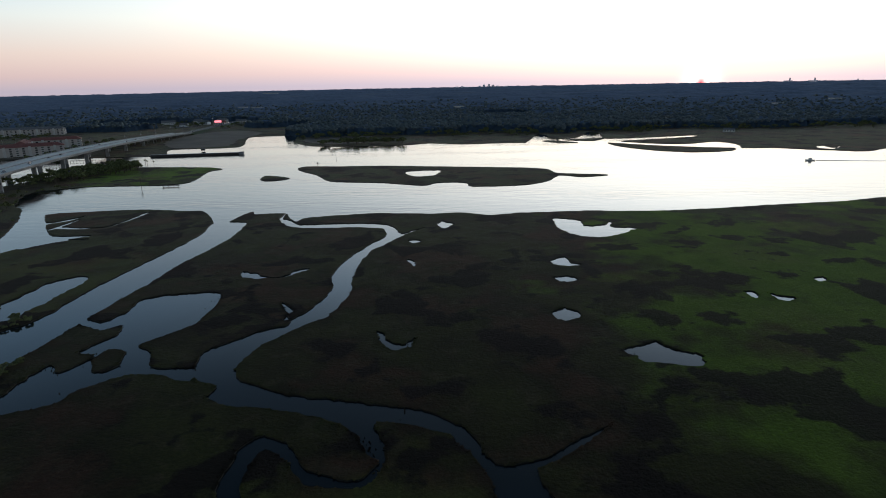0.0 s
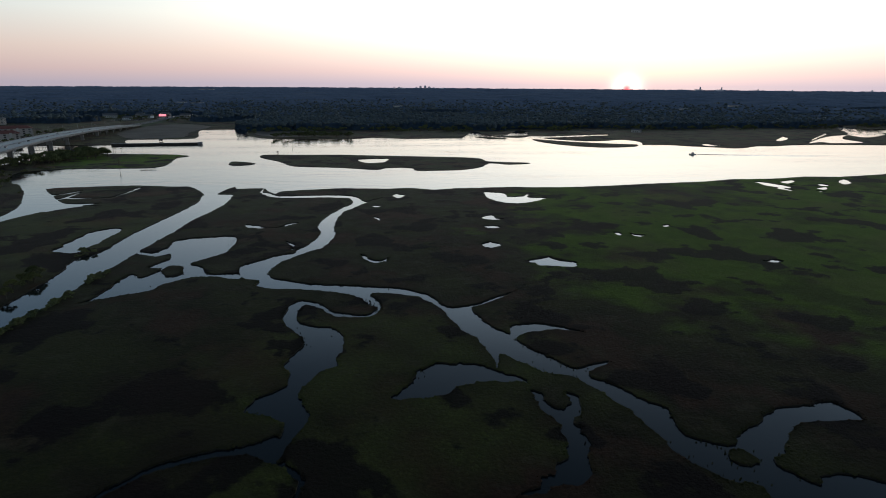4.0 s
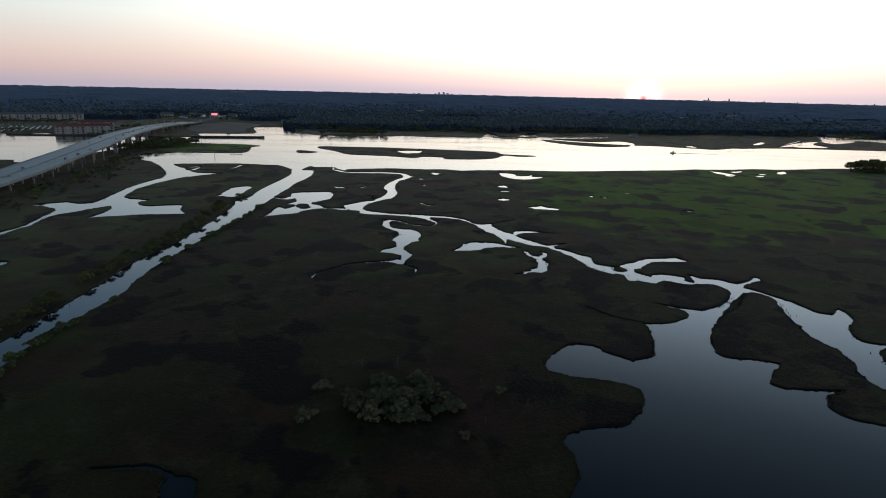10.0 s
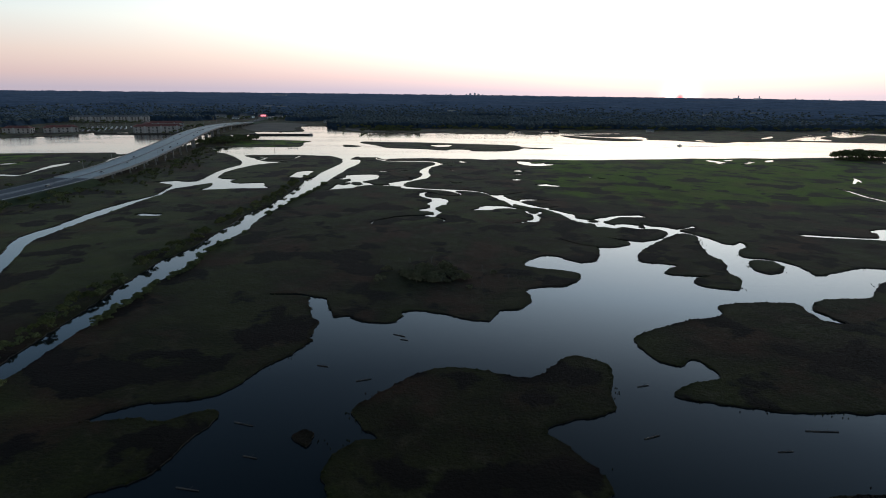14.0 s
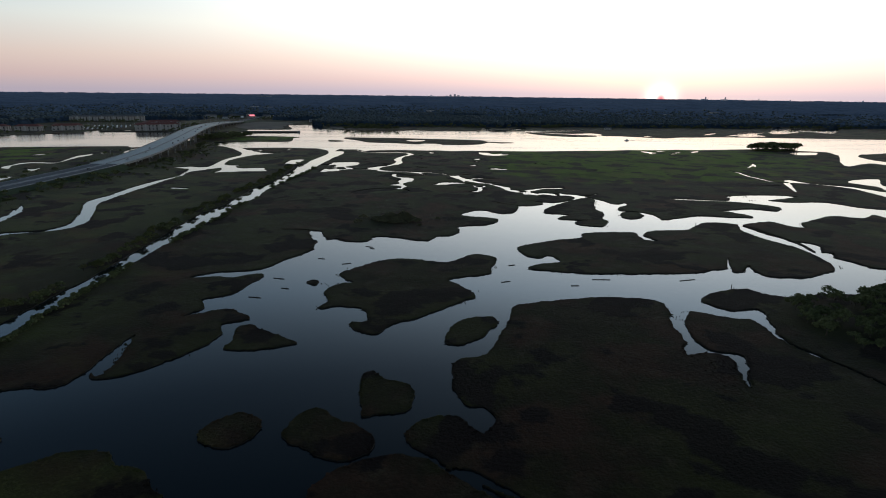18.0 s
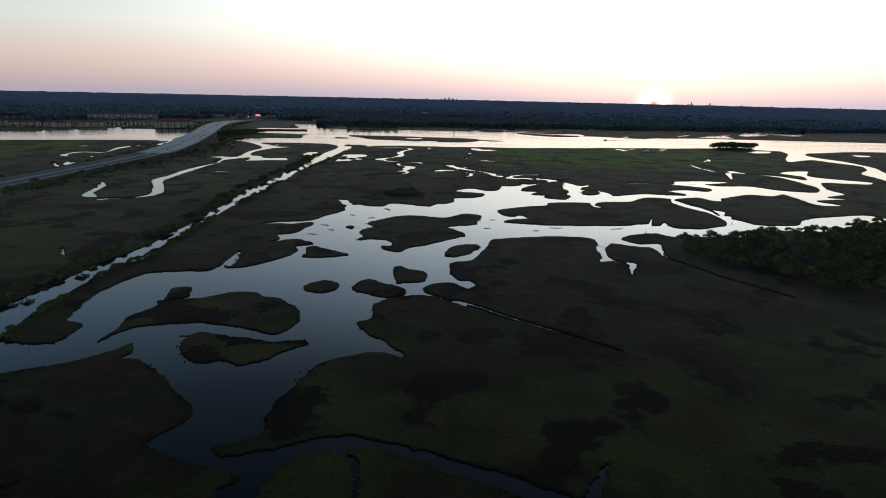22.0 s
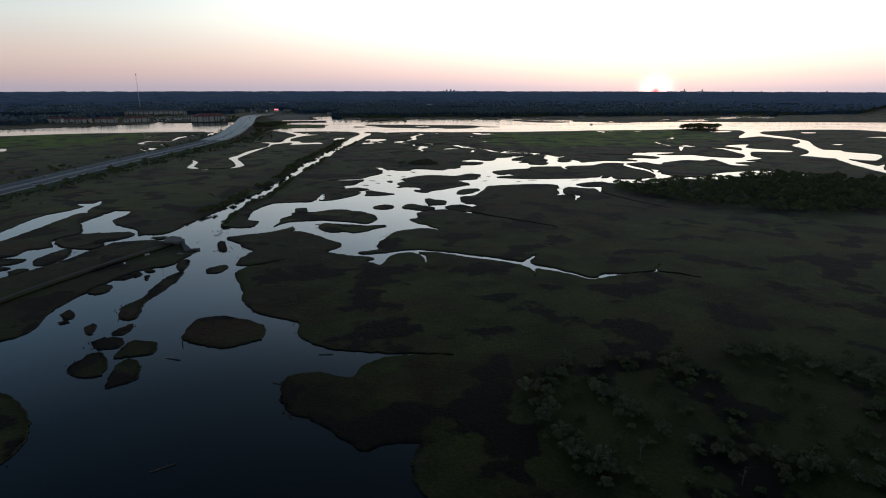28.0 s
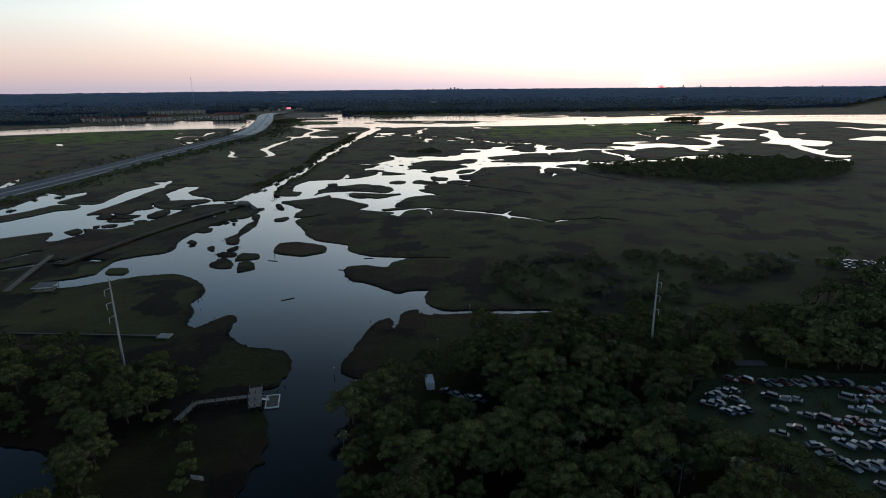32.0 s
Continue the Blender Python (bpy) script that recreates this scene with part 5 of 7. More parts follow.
# ---- across the river: apartments, marina, jetty, far houses ----
def apartment(x, y, turn, length, depth, floors, label, roof=ROOF_RED):
    b = thing("apartment_building", pose(x, y, LEVEL, 0, 0, turn), label, "building", "riverside apartments")
    H = floors * 3.1 + 0.6
    part("wall", Build().box(-length / 2, -depth / 2, -0.8, length / 2, depth / 2, H), STUCCO, b)
    hl, hd, ov = length / 2 + 0.9, depth / 2 + 0.9, min(length, depth) * 0.42
    part("roof", Build().loft([[(-hl, -hd, H), (hl, -hd, H), (hl, hd, H), (-hl, hd, H)], [(-hl, -hd, H + 0.3), (hl, -hd, H + 0.3), (hl, hd, H + 0.3), (-hl, hd, H + 0.3)],
                               [(-hl + ov, -0.3, H + 4.6), (hl - ov, -0.3, H + 4.6), (hl - ov, 0.3, H + 4.6), (-hl + ov, 0.3, H + 4.6)]]), roof, b)
    n = max(2, int(length / 7.5))
    pane = Build().box(-1.5, -0.12, 0, 1.5, 0.05, 1.9).mesh("window", GLASS)
    sill = Build().box(-2.2, -1.2, -0.25, 2.2, 0.0, 0.0).box(-2.2, -1.2, 0, 2.2, -1.1, 0.95).mesh("balcony", STUCCO_PALE)
    tower = Build().box(-1.6, -1.5, -0.8, 1.6, 0, H + 1.0).mesh("stair_bay", STUCCO_PALE)
    for i in range(n):
        px = -length / 2 + length * (i + 0.5) / n
        if i % 4 == 2:
            o = part("stair_bay", tower, STUCCO_PALE, b)
            o.location = (px, -depth / 2, 0)
            continue
        for fl in range(floors):
            o = part("window", pane, GLASS, b)
            o.location = (px, -depth / 2, 0.7 + 3.1 * fl)
            if i % 2 == 0:
                o2 = part("balcony", sill, STUCCO_PALE, b)
                o2.location = (px, -depth / 2, 0.45 + 3.1 * fl)
    m = max(2, int(depth / 8))
    for side in (-1, 1):
        for i in range(m):
            for fl in range(floors):
                o = part("window", pane, GLASS, b)
                o.matrix_basis = pose(side * length / 2, -depth / 2 + depth * (i + 0.5) / m, 0.7 + 3.1 * fl, 0, 0, 90 * side)
    for i in range(max(1, int(length / 25))):
        part("dormer", Build().box(-3 + length * (i + 0.5) / max(1, int(length / 25)) - length / 2, -depth * 0.36, H + 0.6, 3 + length * (i + 0.5) / max(1, int(length / 25)) - length / 2, 0, H + 3.4, 0.5), roof, b)
    return b


apartment(-607, 845, 32, 92, 20, 4, "long cream apartment block with red hipped roof by the river")
apartment(-655, 905, 118, 62, 18, 4, "cream apartment wing with red roof beside the marina")
apartment(-640, 960, 28, 74, 18, 4, "cream apartment block with red roof behind the marina")
apartment(-925, 780, 6, 60, 20, 3, "cream apartment house with a steep red roof by the water")
apartment(-858, 792, 8, 50, 19, 3, "cream apartment house with red roof among trees")
apartment(-796, 826, 32, 60, 19, 3, "cream apartment house with red roof by the marina")
apartment(-905, 1230, 20, 190, 22, 4, "very long pale apartment block under a grey roof", ROOF_GREY)
apartment(-1000, 800, 4, 48, 18, 3, "cream apartment house with red roof at the river bend")


def house(x, y, turn, w, d, h, label, wall=WHITE, roof=ROOF_GREY, z=LEVEL):
    b = thing("house", pose(x, y, z, 0, 0, turn), label, "house", "far houses")
    part("wall", Build().box(-w / 2, -d / 2, -3, w / 2, d / 2, h), wall, b)
    e, t = w / 2 + 0.5, d / 2 + 0.5
    part("roof", Build().loft([[(-e, -t, h), (e, -t, h), (e, t, h), (-e, t, h)], [(-e + 0.4, -0.15, h + d * 0.3), (e - 0.4, -0.15, h + d * 0.3), (e - 0.4, 0.15, h + d * 0.3), (-e + 0.4, 0.15, h + d * 0.3)]]), roof, b)
    for i in range(max(2, int(w / 4))):
        px = -w / 2 + w * (i + 0.5) / max(2, int(w / 4))
        part("window", Build().box(px - 0.7, -d / 2 - 0.08, h * 0.35, px + 0.7, -d / 2 + 0.05, h * 0.8), GLASS, b)
    part("door", Build().box(w * 0.05, -d / 2 - 0.1, 0.0, w * 0.05 + 1.0, -d / 2 + 0.05, 2.1), TIMBER, b)
    return b


def build_far_houses():
    r = random.Random(11)
    spots = [(-560, 1480), (-610, 1500), (-640, 1540), (-520, 1520), (-680, 1600), (-590, 1580), (-470, 1560), (-700, 1500), (-630, 1430), (-740, 1700), (-500, 1640), (-820, 1620),
             (503, 1010), (830, 1170), (870, 1150), (1190, 1290), (1250, 1270), (640, 1100), (960, 1200), (1050, 1190), (-60, 1240), (-330, 1290)]
    for i, (x, y) in enumerate(spots):
        big = i < 12
        house(x, y, r.uniform(-25, 25), r.uniform(18, 34) if big else r.uniform(12, 20), r.uniform(12, 18) if big else 10, r.uniform(4, 7),
              "low pale commercial building near the bridge landing" if big else "pale house among trees on the far shore", r.choice((WHITE, STUCCO_PALE, STUCCO)), r.choice((ROOF_GREY, ROOF_GREY, ROOF_RED)), z=terrain(x, y))


build_far_houses()


def build_landing():
    """The busy corner where the bridge comes down: parked cars, street lamps, and sheds among the far woods."""
    r = random.Random(37)
    for i in range(46):
        k = r.choice((0, 0, 1, 2))
        x, y = -655 + (i % 12) * 6 + r.uniform(-1, 1), 1395 + (i // 12) * 17
        put_car(k, pose(x, y, terrain(x, y) + 0.05, 0, 0, r.choice((0, 180)) + 8), "pale car parked near the bridge landing", "landing cars")
    for x, y in ((-575, 1500), (-505, 1385), (-640, 1443), (-610, 1560), (-480, 1450)):
        p = thing("street_lamp", pose(x, y, terrain(x, y)), "lit street lamp by the bridge landing", "street lamp", "landing lamps")
        part("post", Build().rod((0, 0, -0.5), (0, 0, 11), 0.14, 0.1, 6), STEEL, p)
        part("lamp_head", Build().box(-0.9, -0.5, 10.9, 0.9, 0.5, 11.2, 0.2), STREET_GLOW, p, "glowing lamp head")
    for x, y, w, d, turn in ((-946, 3300, 80, 40, 5), (60, 1920, 30, 18, 12), (-640, 2050, 44, 22, 8), (-700, 2080, 30, 20, -16), (980, 1700, 26, 18, 6), (1240, 1840, 34, 18, -20)):
        b = thing("warehouse", pose(x, y, terrain(x, y), 0, 0, turn), "long pale warehouse roof among the far woods", "warehouse", "far warehouses")
        part("wall", Build().box(-w / 2, -d / 2, -2, w / 2, d / 2, 13.5), STUCCO_PALE, b)
        part("roof", Build().box(-w / 2 - 0.5, -d / 2 - 0.5, 13.5, w / 2 + 0.5, d / 2 + 0.5, 14.3, 0.05), ROOF_GREY, b)
        for i in range(int(w / 12)):
            part("loading_door", Build().box(-w / 2 + 3 + 12 * i, -d / 2 - 0.1, 0.2, -w / 2 + 8 + 12 * i, -d / 2 + 0.05, 5), ROOF_GREY, b)


build_landing()


def build_bare_ground():
    """Cleared earth on the far bank: the flats by the bridge landing and the raw slope beyond the basin."""
    for name, outline in (("bare_flat", [(-425, 915), (-348, 930), (-364, 1050), (-364, 1112), (-371, 1199), (-450, 1270), (-500, 1200), (-489, 1030)]), ("bare_slope", [(-266, 1140), (-236, 1000), (-198, 940), (-127, 942), (-120, 1042), (-204, 1125)])):
        pts = smooth(outline, 6.0, 5.0)
        tagged(new(name, Build().face(*[(x, y, LEVEL + 0.03) for x, y in pts[::-1]]).mesh(name, BARE)), "pale bare earth cleared on the far river bank", "bare ground", kind="structure")


build_bare_ground()

def build_billboard():
    s = thing("billboard", pose(-544, 1424, LEVEL, 0, 0, 18), "roadside billboard with a glowing face on a steel post", "billboard")
    part("post", Build().rod((0, 0, -1), (0, 0, 10), 0.5, 0.45, 10), STEEL, s)
    part("frame", Build().box(-8.2, 0, 9, 8.2, 0.8, 14.4), STEEL, s)
    part("panel", Build().box(-7.8, -0.15, 9.4, 7.8, -0.02, 14.0), SIGN_GLOW, s, "brightly lit display panel")


build_billboard()


def sailboat(x, y, turn, size, mast):
    b = thing("moored_boat", pose(x, y, 0, 0, 0, turn), "white moored boat with mast in the marina" if mast else "white motor boat moored at a marina dock", "boat", "marina boats")
    L, w = size, size * 0.16

    def ring(t, k, top):
        return [(-w * k, t, top), (-w * k * 0.6, t, -0.3), (w * k * 0.6, t, -0.3), (w * k, t, top)]

    part("hull", Build().loft([ring(-L / 2, 0.8, 0.9), ring(0, 1.0, 0.95), ring(L * 0.3, 0.75, 1.05), ring(L / 2, 0.08, 1.2)]), HULL, b)
    part("cabin", Build().box(-w * 0.6, -L * 0.2, 0.9, w * 0.6, L * 0.15, 1.9 if mast else 2.6, 0.25), WHITE, b)
    part("cabin_window", Build().box(-w * 0.62, -L * 0.12, 1.25, w * 0.62, L * 0.1, 1.6, 0.1), GLASS, b)
    if mast:
        part("mast", Build().rod((0, 0.1 * L, 0.9), (0, 0.1 * L, L * 1.25), 0.09, 0.06, 6), GALV, b)
        part("boom", Build().rod((0, 0.1 * L, 2.2), (0, -0.38 * L, 2.3), 0.07, 0.06, 6), GALV, b)


def build_marina():
    r = random.Random(5)
    marina = tagged(new("marina_basin", Build().box(-905, 880, 0.006, -690, 1065, 0.01).mesh("marina_basin", WATER)), "calm marina basin between the apartments", "water", kind="structure")
    for row in range(5):
        y = 850 + row * 34
        dock = thing("floating_dock", pose(-790 + row * 6, y, 0, 0, 0, 14), "long grey floating dock with finger piers", "dock", "marina docks")
        part("walkway", Build().box(-60, -1.1, 0.1, 60, 1.1, 0.5), TIMBER, dock)
        for i in range(12):
            x = -55 + i * 10
            part("finger", Build().box(x - 0.5, 1.1, 0.12, x + 0.5, 9, 0.45), TIMBER, dock)
            part("pile", Build().rod((x, 9, -1), (x, 9, 3.0), 0.2, 0.18, 6), TIMBER_DARK, dock)
            if r.random() < 0.8:
                a = radians(14)
                px, py = x + 4.5, 6.5
                sailboat(-790 + row * 6 + px * math.cos(a) - py * math.sin(a), y + px * math.sin(a) + py * math.cos(a), 14 + r.uniform(-3, 3), r.uniform(8, 13), r.random() < 0.55)
    wall = thing("breakwater", pose(-640, 797, 0, 0, 0, 3), "dark timber breakwater guarding the marina", "breakwater")
    part("wall", Build().box(-72, -0.4, -1, 72, 0.4, 1.7), TIMBER_DARK, wall)
    part("cap", Build().box(-72.2, -0.6, 1.7, 72.2, 0.6, 1.95), TIMBER, wall)


build_marina()


def build_jetty():
    j = thing("jetty", pose(-344, 808, 0, 0, 0, 6), "long dark sheet-piled jetty wall in the river", "jetty")
    part("wall", Build().box(-62, -2.2, -1, 62, 2.2, 2.4), TIMBER_DARK, j)
    part("cap", Build().box(-62.4, -2.6, 2.4, 62.4, 2.6, 2.8), CONCRETE, j)
    for i in range(25):
        part("pile", Build().rod((-60 + i * 5, -2.5, -1), (-60 + i * 5, -2.5, 3.0), 0.25, 0.25, 6), TIMBER_DARK, j)
    part("end_block", Build().box(58, -3.6, -1, 64, 3.6, 3.4), CONCRETE, j)
    hut = thing("pump_hut", pose(-357, 863, 0, 0, 0, 5), "small dark hut on piles in the basin", "hut")
    part("wall", Build().box(-2.5, -2, 1.2, 2.5, 2, 4), TIMBER_DARK, hut)
    part("roof", Build().box(-3, -2.5, 4, 3, 2.5, 4.8, 0.6), ROOF_GREY, hut)
    for x in (-2, 2):
        part("pile", Build().rod((x, 0, -1), (x, 0, 1.3), 0.2, 0.2, 6), TIMBER_DARK, hut)


build_jetty()


def build_skyline():
    """The city on the skyline and the power station's stacks."""
    r = random.Random(2)
    for i, (dx, h, w) in enumerate(((-150, 16, 34), (-120, 24, 30), (-96, 12, 50), (-20, 22, 30), (6, 44, 26), (34, 52, 24), (58, 36, 30), (84, 20, 44), (130, 12, 60), (-60, 10, 40))):
        w *= 0.5
        x, y = 285 + dx * 1.15, 3920 + r.uniform(-20, 20)
        t = thing("office_tower", pose(x, y, terrain(x, y), 0, 0, 4), "hazy grey office tower on the far skyline", "tower", "city skyline")
        part("wall", Build().box(-w / 2, -10, -5, w / 2, 10, h * 0.36 + 10), HAZE_BLOCK, t)
        part("penthouse", Build().box(-w / 4, -6, h * 0.36 + 10, w / 4, 6, h * 0.36 + 12), HAZE_BLOCK, t)
    for x, y, h in ((2010, 3400, 20), (2110, 3330, 18), (2290, 3240, 8), (2440, 3140, 6), (2740, 2900, 8)):
        t = thing("chimney_stack", pose(x, y, terrain(x, y)), "hazy tall chimney stack on the horizon", "chimney", "power station stacks")
        part("shaft", Build().rod((0, 0, -4), (0, 0, h + 14), 5, 4, 12), HAZE_BLOCK, t)
        part("block", Build().box(-22, 8, -4, 22, 26, h * 0.25 + 14), HAZE_BLOCK, t)


build_skyline()

# ---- trees ----
def leaf_cloud(lumps, per, size, r, flat=0.75):
    """Small bent leaf sprays over several lumps, with a dark core in each."""
    v, f = [], []
    for cx, cy, cz, rad in lumps:
        core = []
        for i in range(6):
            a = i * math.pi / 3
            core.append((cx + 0.62 * rad * math.cos(a), cy + 0.62 * rad * math.sin(a), cz + 0.1 * rad * (i % 2)))
        k = len(v)
        v += core + [(cx, cy, cz + 0.62 * rad * flat), (cx, cy, cz - 0.5 * rad * flat)]
        for i in range(6):
            f += [(k + i, k + (i + 1) % 6, k + 6), (k + (i + 1) % 6, k + i, k + 7)]
        for _ in range(per):
            z = r.uniform(-0.45, 1)
            a = r.uniform(0, 2 * math.pi)
            s = math.sqrt(max(0, 1 - z * z))
            n = Vector((s * math.cos(a), s * math.sin(a), z))
            p = Vector((cx, cy, cz)) + Vector((n.x, n.y, n.z * flat)) * rad * r.uniform(0.72, 1.08)
            t1 = n.cross(Vector((r.uniform(-1, 1), r.uniform(-1, 1), r.uniform(-1, 1)))).normalized()
            t2 = (n.cross(t1) + n * r.uniform(-0.4, 0.4)).normalized()
            u, w = t1 * size * r.uniform(0.6, 1.3), t2 * size * r.uniform(0.5, 1.1)
            lift = n * size * 0.35
            k = len(v)
            v += [tuple(p - u), tuple(p - w * 0.8 + lift), tuple(p + u), tuple(p + w + lift * 0.5)]
            f.append((k, k + 1, k + 2, k + 3))
    return v, f


def mesh_from(name, v, f, mat):
    me = bpy.data.meshes.new(name)
    me.from_pydata(v, [], f)
    me.materials.append(mat)
    me.update()
    return me


def make_oak(h, spread, seed, lumps_n=26, per=92, leaf=0.215, mat=LEAVES, top=0.86):
    """The meshes of a broad live oak: a forked trunk with limbs, and a crown of sprays."""
    r = random.Random(seed)
    lumps, wood = [], Build()
    fork = Vector((r.uniform(-0.3, 0.3), r.uniform(-0.3, 0.3), h * 0.28))
    wood.rod((0, 0, -0.6), fork, h * 0.035, h * 0.026, 7)
    for i in range(lumps_n):
        a = 2.4 * i + r.uniform(-0.4, 0.4)
        d = spread * math.sqrt((i + 0.4) / lumps_n) * r.uniform(0.75, 1.1)
        z = h * (top - 0.34 * (d / spread) ** 2 + r.uniform(-0.1, 0.08))
        rad = spread * r.uniform(0.27, 0.44) * (12 / max(12, lumps_n)) ** 0.45
        c = Vector((d * math.cos(a), d * math.sin(a), z - rad * 0.5))
        lumps.append((c.x, c.y, c.z, rad))
        if i % 2 == 0:
            mid = fork.lerp(c, 0.5) + Vector((0, 0, -h * 0.04))
            wood.rod(fork, mid, h * 0.018, h * 0.012, 5).rod(mid, c, h * 0.012, h * 0.005, 5)
    v, f = leaf_cloud(lumps, per, leaf, r)
    return wood.mesh("trunk", BARK), mesh_from("crown", v, f, mat)


def make_palm(h, seed):
    r = random.Random(seed)
    wood = Build()
    pts = [Vector((0.15 * math.sin(i * 0.7) * i / 4, 0.1 * i / 4, h * i / 5 - 0.4)) for i in range(6)]
    for a, b in zip(pts, pts[1:]):
        wood.rod(a, b, 0.2, 0.17, 6)
    top = pts[-1]
    v, f = [], []
    for i in range(26):
        a, e = i * 2.4, r.uniform(-0.5, 1.1)
        out = Vector((math.cos(a), math.sin(a), 0))
        side = Vector((-out.y, out.x, 0))
        l = r.uniform(1.3, 1.9)
        p1 = top + out * l * 0.55 * math.cos(e) + Vector((0, 0, l * 0.55 * math.sin(e)))
        p2 = p1 + out * l * 0.55 + Vector((0, 0, -0.35 * l))
        k = len(v)
        v += [tuple(top), tuple(p1 + side * 0.45), tuple(p2), tuple(p1 - side * 0.45)]
        f.append((k, k + 1, k + 2, k + 3))
        v += [tuple(p1 + side * 0.75 + Vector((0, 0, -0.4))), tuple(p1 - side * 0.75 + Vector((0, 0, -0.4)))]
        f += [(k, k + 4, k + 1), (k, k + 3, k + 5)]
    return wood.mesh("trunk", BARK), mesh_from("crown", v, f, PALM_LEAF)


def make_dead(h, seed):
    r = random.Random(seed)
    wood = Build()
    wood.rod((0, 0, -0.5), (0.2, 0.1, h), h * 0.022, h * 0.008, 6)
    for i in range(9):
        z = h * r.uniform(0.35, 0.95)
        a = r.uniform(0, 6.28)
        l = h * r.uniform(0.12, 0.3)
        p, q = Vector((0.2 * z / h, 0.1 * z / h, z)), Vector((l * math.cos(a), l * math.sin(a), z + l * 0.6))
        wood.rod(p, q, h * 0.008, h * 0.004, 4)
        for _ in range(2):
            wood.rod(p.lerp(q, r.uniform(0.4, 0.8)), q + Vector((r.uniform(-l, l) * 0.5, r.uniform(-l, l) * 0.5, l * 0.4)), h * 0.004, h * 0.002, 3)
    return wood.mesh("trunk", DEADWOOD), None


OAKS = [make_oak(10.5, 5.2, 1), make_oak(8.5, 4.4, 2, 22), make_oak(12, 4.8, 3, 28), make_oak(7.2, 3.6, 4, 18), make_oak(9.4, 5.6, 5, 28)]
BUSHES = [make_oak(3.2, 2.0, 21, 7, 44, 0.27, top=0.66), make_oak(2.4, 1.6, 22, 6, 40, 0.25, top=0.66), make_oak(4.2, 2.2, 23, 8, 44, 0.29, top=0.7)]
GREY_BUSH = [make_oak(4.2, 2.5, 31, 10, 44, 0.3, PALM_LEAF, 0.62), make_oak(5.4, 2.5, 32, 11, 44, 0.3, PALM_LEAF, 0.66), make_oak(3.2, 2.1, 33, 9, 40, 0.28, PALM_LEAF, 0.6)]
PALMS = [make_palm(6.5, 41), make_palm(8.5, 42)]
DEADS = [make_dead(7, 51), make_dead(9.5, 52)]


def plant(name, meshes, x, y, label, category, group, scale=1.0, r=rng):
    t = thing(name, pose(x, y, terrain(x, y) - 0.05, 0, 0, r.uniform(0, 360)), label, category, group)
    s = scale * r.uniform(0.85, 1.18)
    t.scale = (s * r.uniform(0.9, 1.1), s * r.uniform(0.9, 1.1), s)
    part("trunk", meshes[0], BARK, t)
    if meshes[1]:
        part("crown", meshes[1], LEAVES, t)
    return t


def on_land(pts):
    a = np.array(pts)
    k = classify(a[:, 0], a[:, 1])
    return [tuple(p) for p, q in zip(pts, k) if q != -2]


def scatter(outline, gap, r, keep=1.0):
    """Uneven places inside an outline, about gap apart."""
    xs, ys = [p[0] for p in outline], [p[1] for p in outline]
    pts = []
    x = min(xs)
    while x < max(xs):
        y = min(ys)
        while y < max(ys):
            pts.append((x + r.uniform(-0.45, 0.45) * gap, y + r.uniform(-0.45, 0.45) * gap))
            y += gap
        x += gap
    a = np.array(pts)
    hit = inside(a[:, 0], a[:, 1], outline)
    return on_land([p for p, h in zip(pts, hit) if h and r.random() < keep])


# clearings: yard, track, dock path, water's edge
YARD = [(0, -803), (16, -785), (33, -778), (44, -778), (60, -784), (96, -787), (96, -850), (27, -850), (20, -838), (12, -822)]
SHORE_WOOD = [(-94, -796), (-86, -784), (-74, -776), (-63, -762), (-46, -744), (-14, -732), (12, -740), (45, -736), (75, -730), (104, -722), (126, -708), (130, -684), (150, -664), (178, -700), (130, -778), (98, -785), (60, -782), (43, -779), (41, -766), (34, -766), (32, -779), (18, -783), (-2, -803), (10, -822), (18, -838), (26, -850), (-60, -850), (-93, -850)]
WEST_WOOD = [(-262, -730), (-232, -739), (-205, -744), (-182, -752), (-164, -764), (-150, -774), (-144, -788), (-151, -804), (-150, -822), (-142, -850), (-290, -850), (-290, -745)]
HAMMOCK = [(130, -292), (160, -282), (232, -268), (300, -240), (372, -246), (409, -284), (439, -300), (400, -360), (351, -405), (288, -427), (234, -435), (204, -419), (160, -385), (140, -356), (126, -327)]
RIVER_HAMMOCK = [(548, 428), (575, 445), (610, 450), (640, 440), (632, 424), (590, 420)]
SPIT_WOOD = [(-435, 560), (-395, 556), (-372, 600), (-350, 660), (-370, 700), (-405, 712), (-440, 690)]


LIGHT_OAKS = [make_oak(10, 5.0, 61, 9, 15, 1.0), make_oak(8, 4.2, 62, 8, 15, 0.95), make_oak(11.5, 4.6, 63, 9, 15, 1.0)]
HAMMOCK_OAKS = [make_oak(9, 4.6, 71, 12, 22, 0.62), make_oak(7, 4.0, 72, 10, 22, 0.6), make_oak(5, 3.4, 73, 8, 20, 0.55)]
LIGHT_BUSH = [make_oak(3.4, 2.1, 64, 6, 14, 0.62, top=0.66), make_oak(2.6, 1.7, 65, 5, 14, 0.56, top=0.66)]


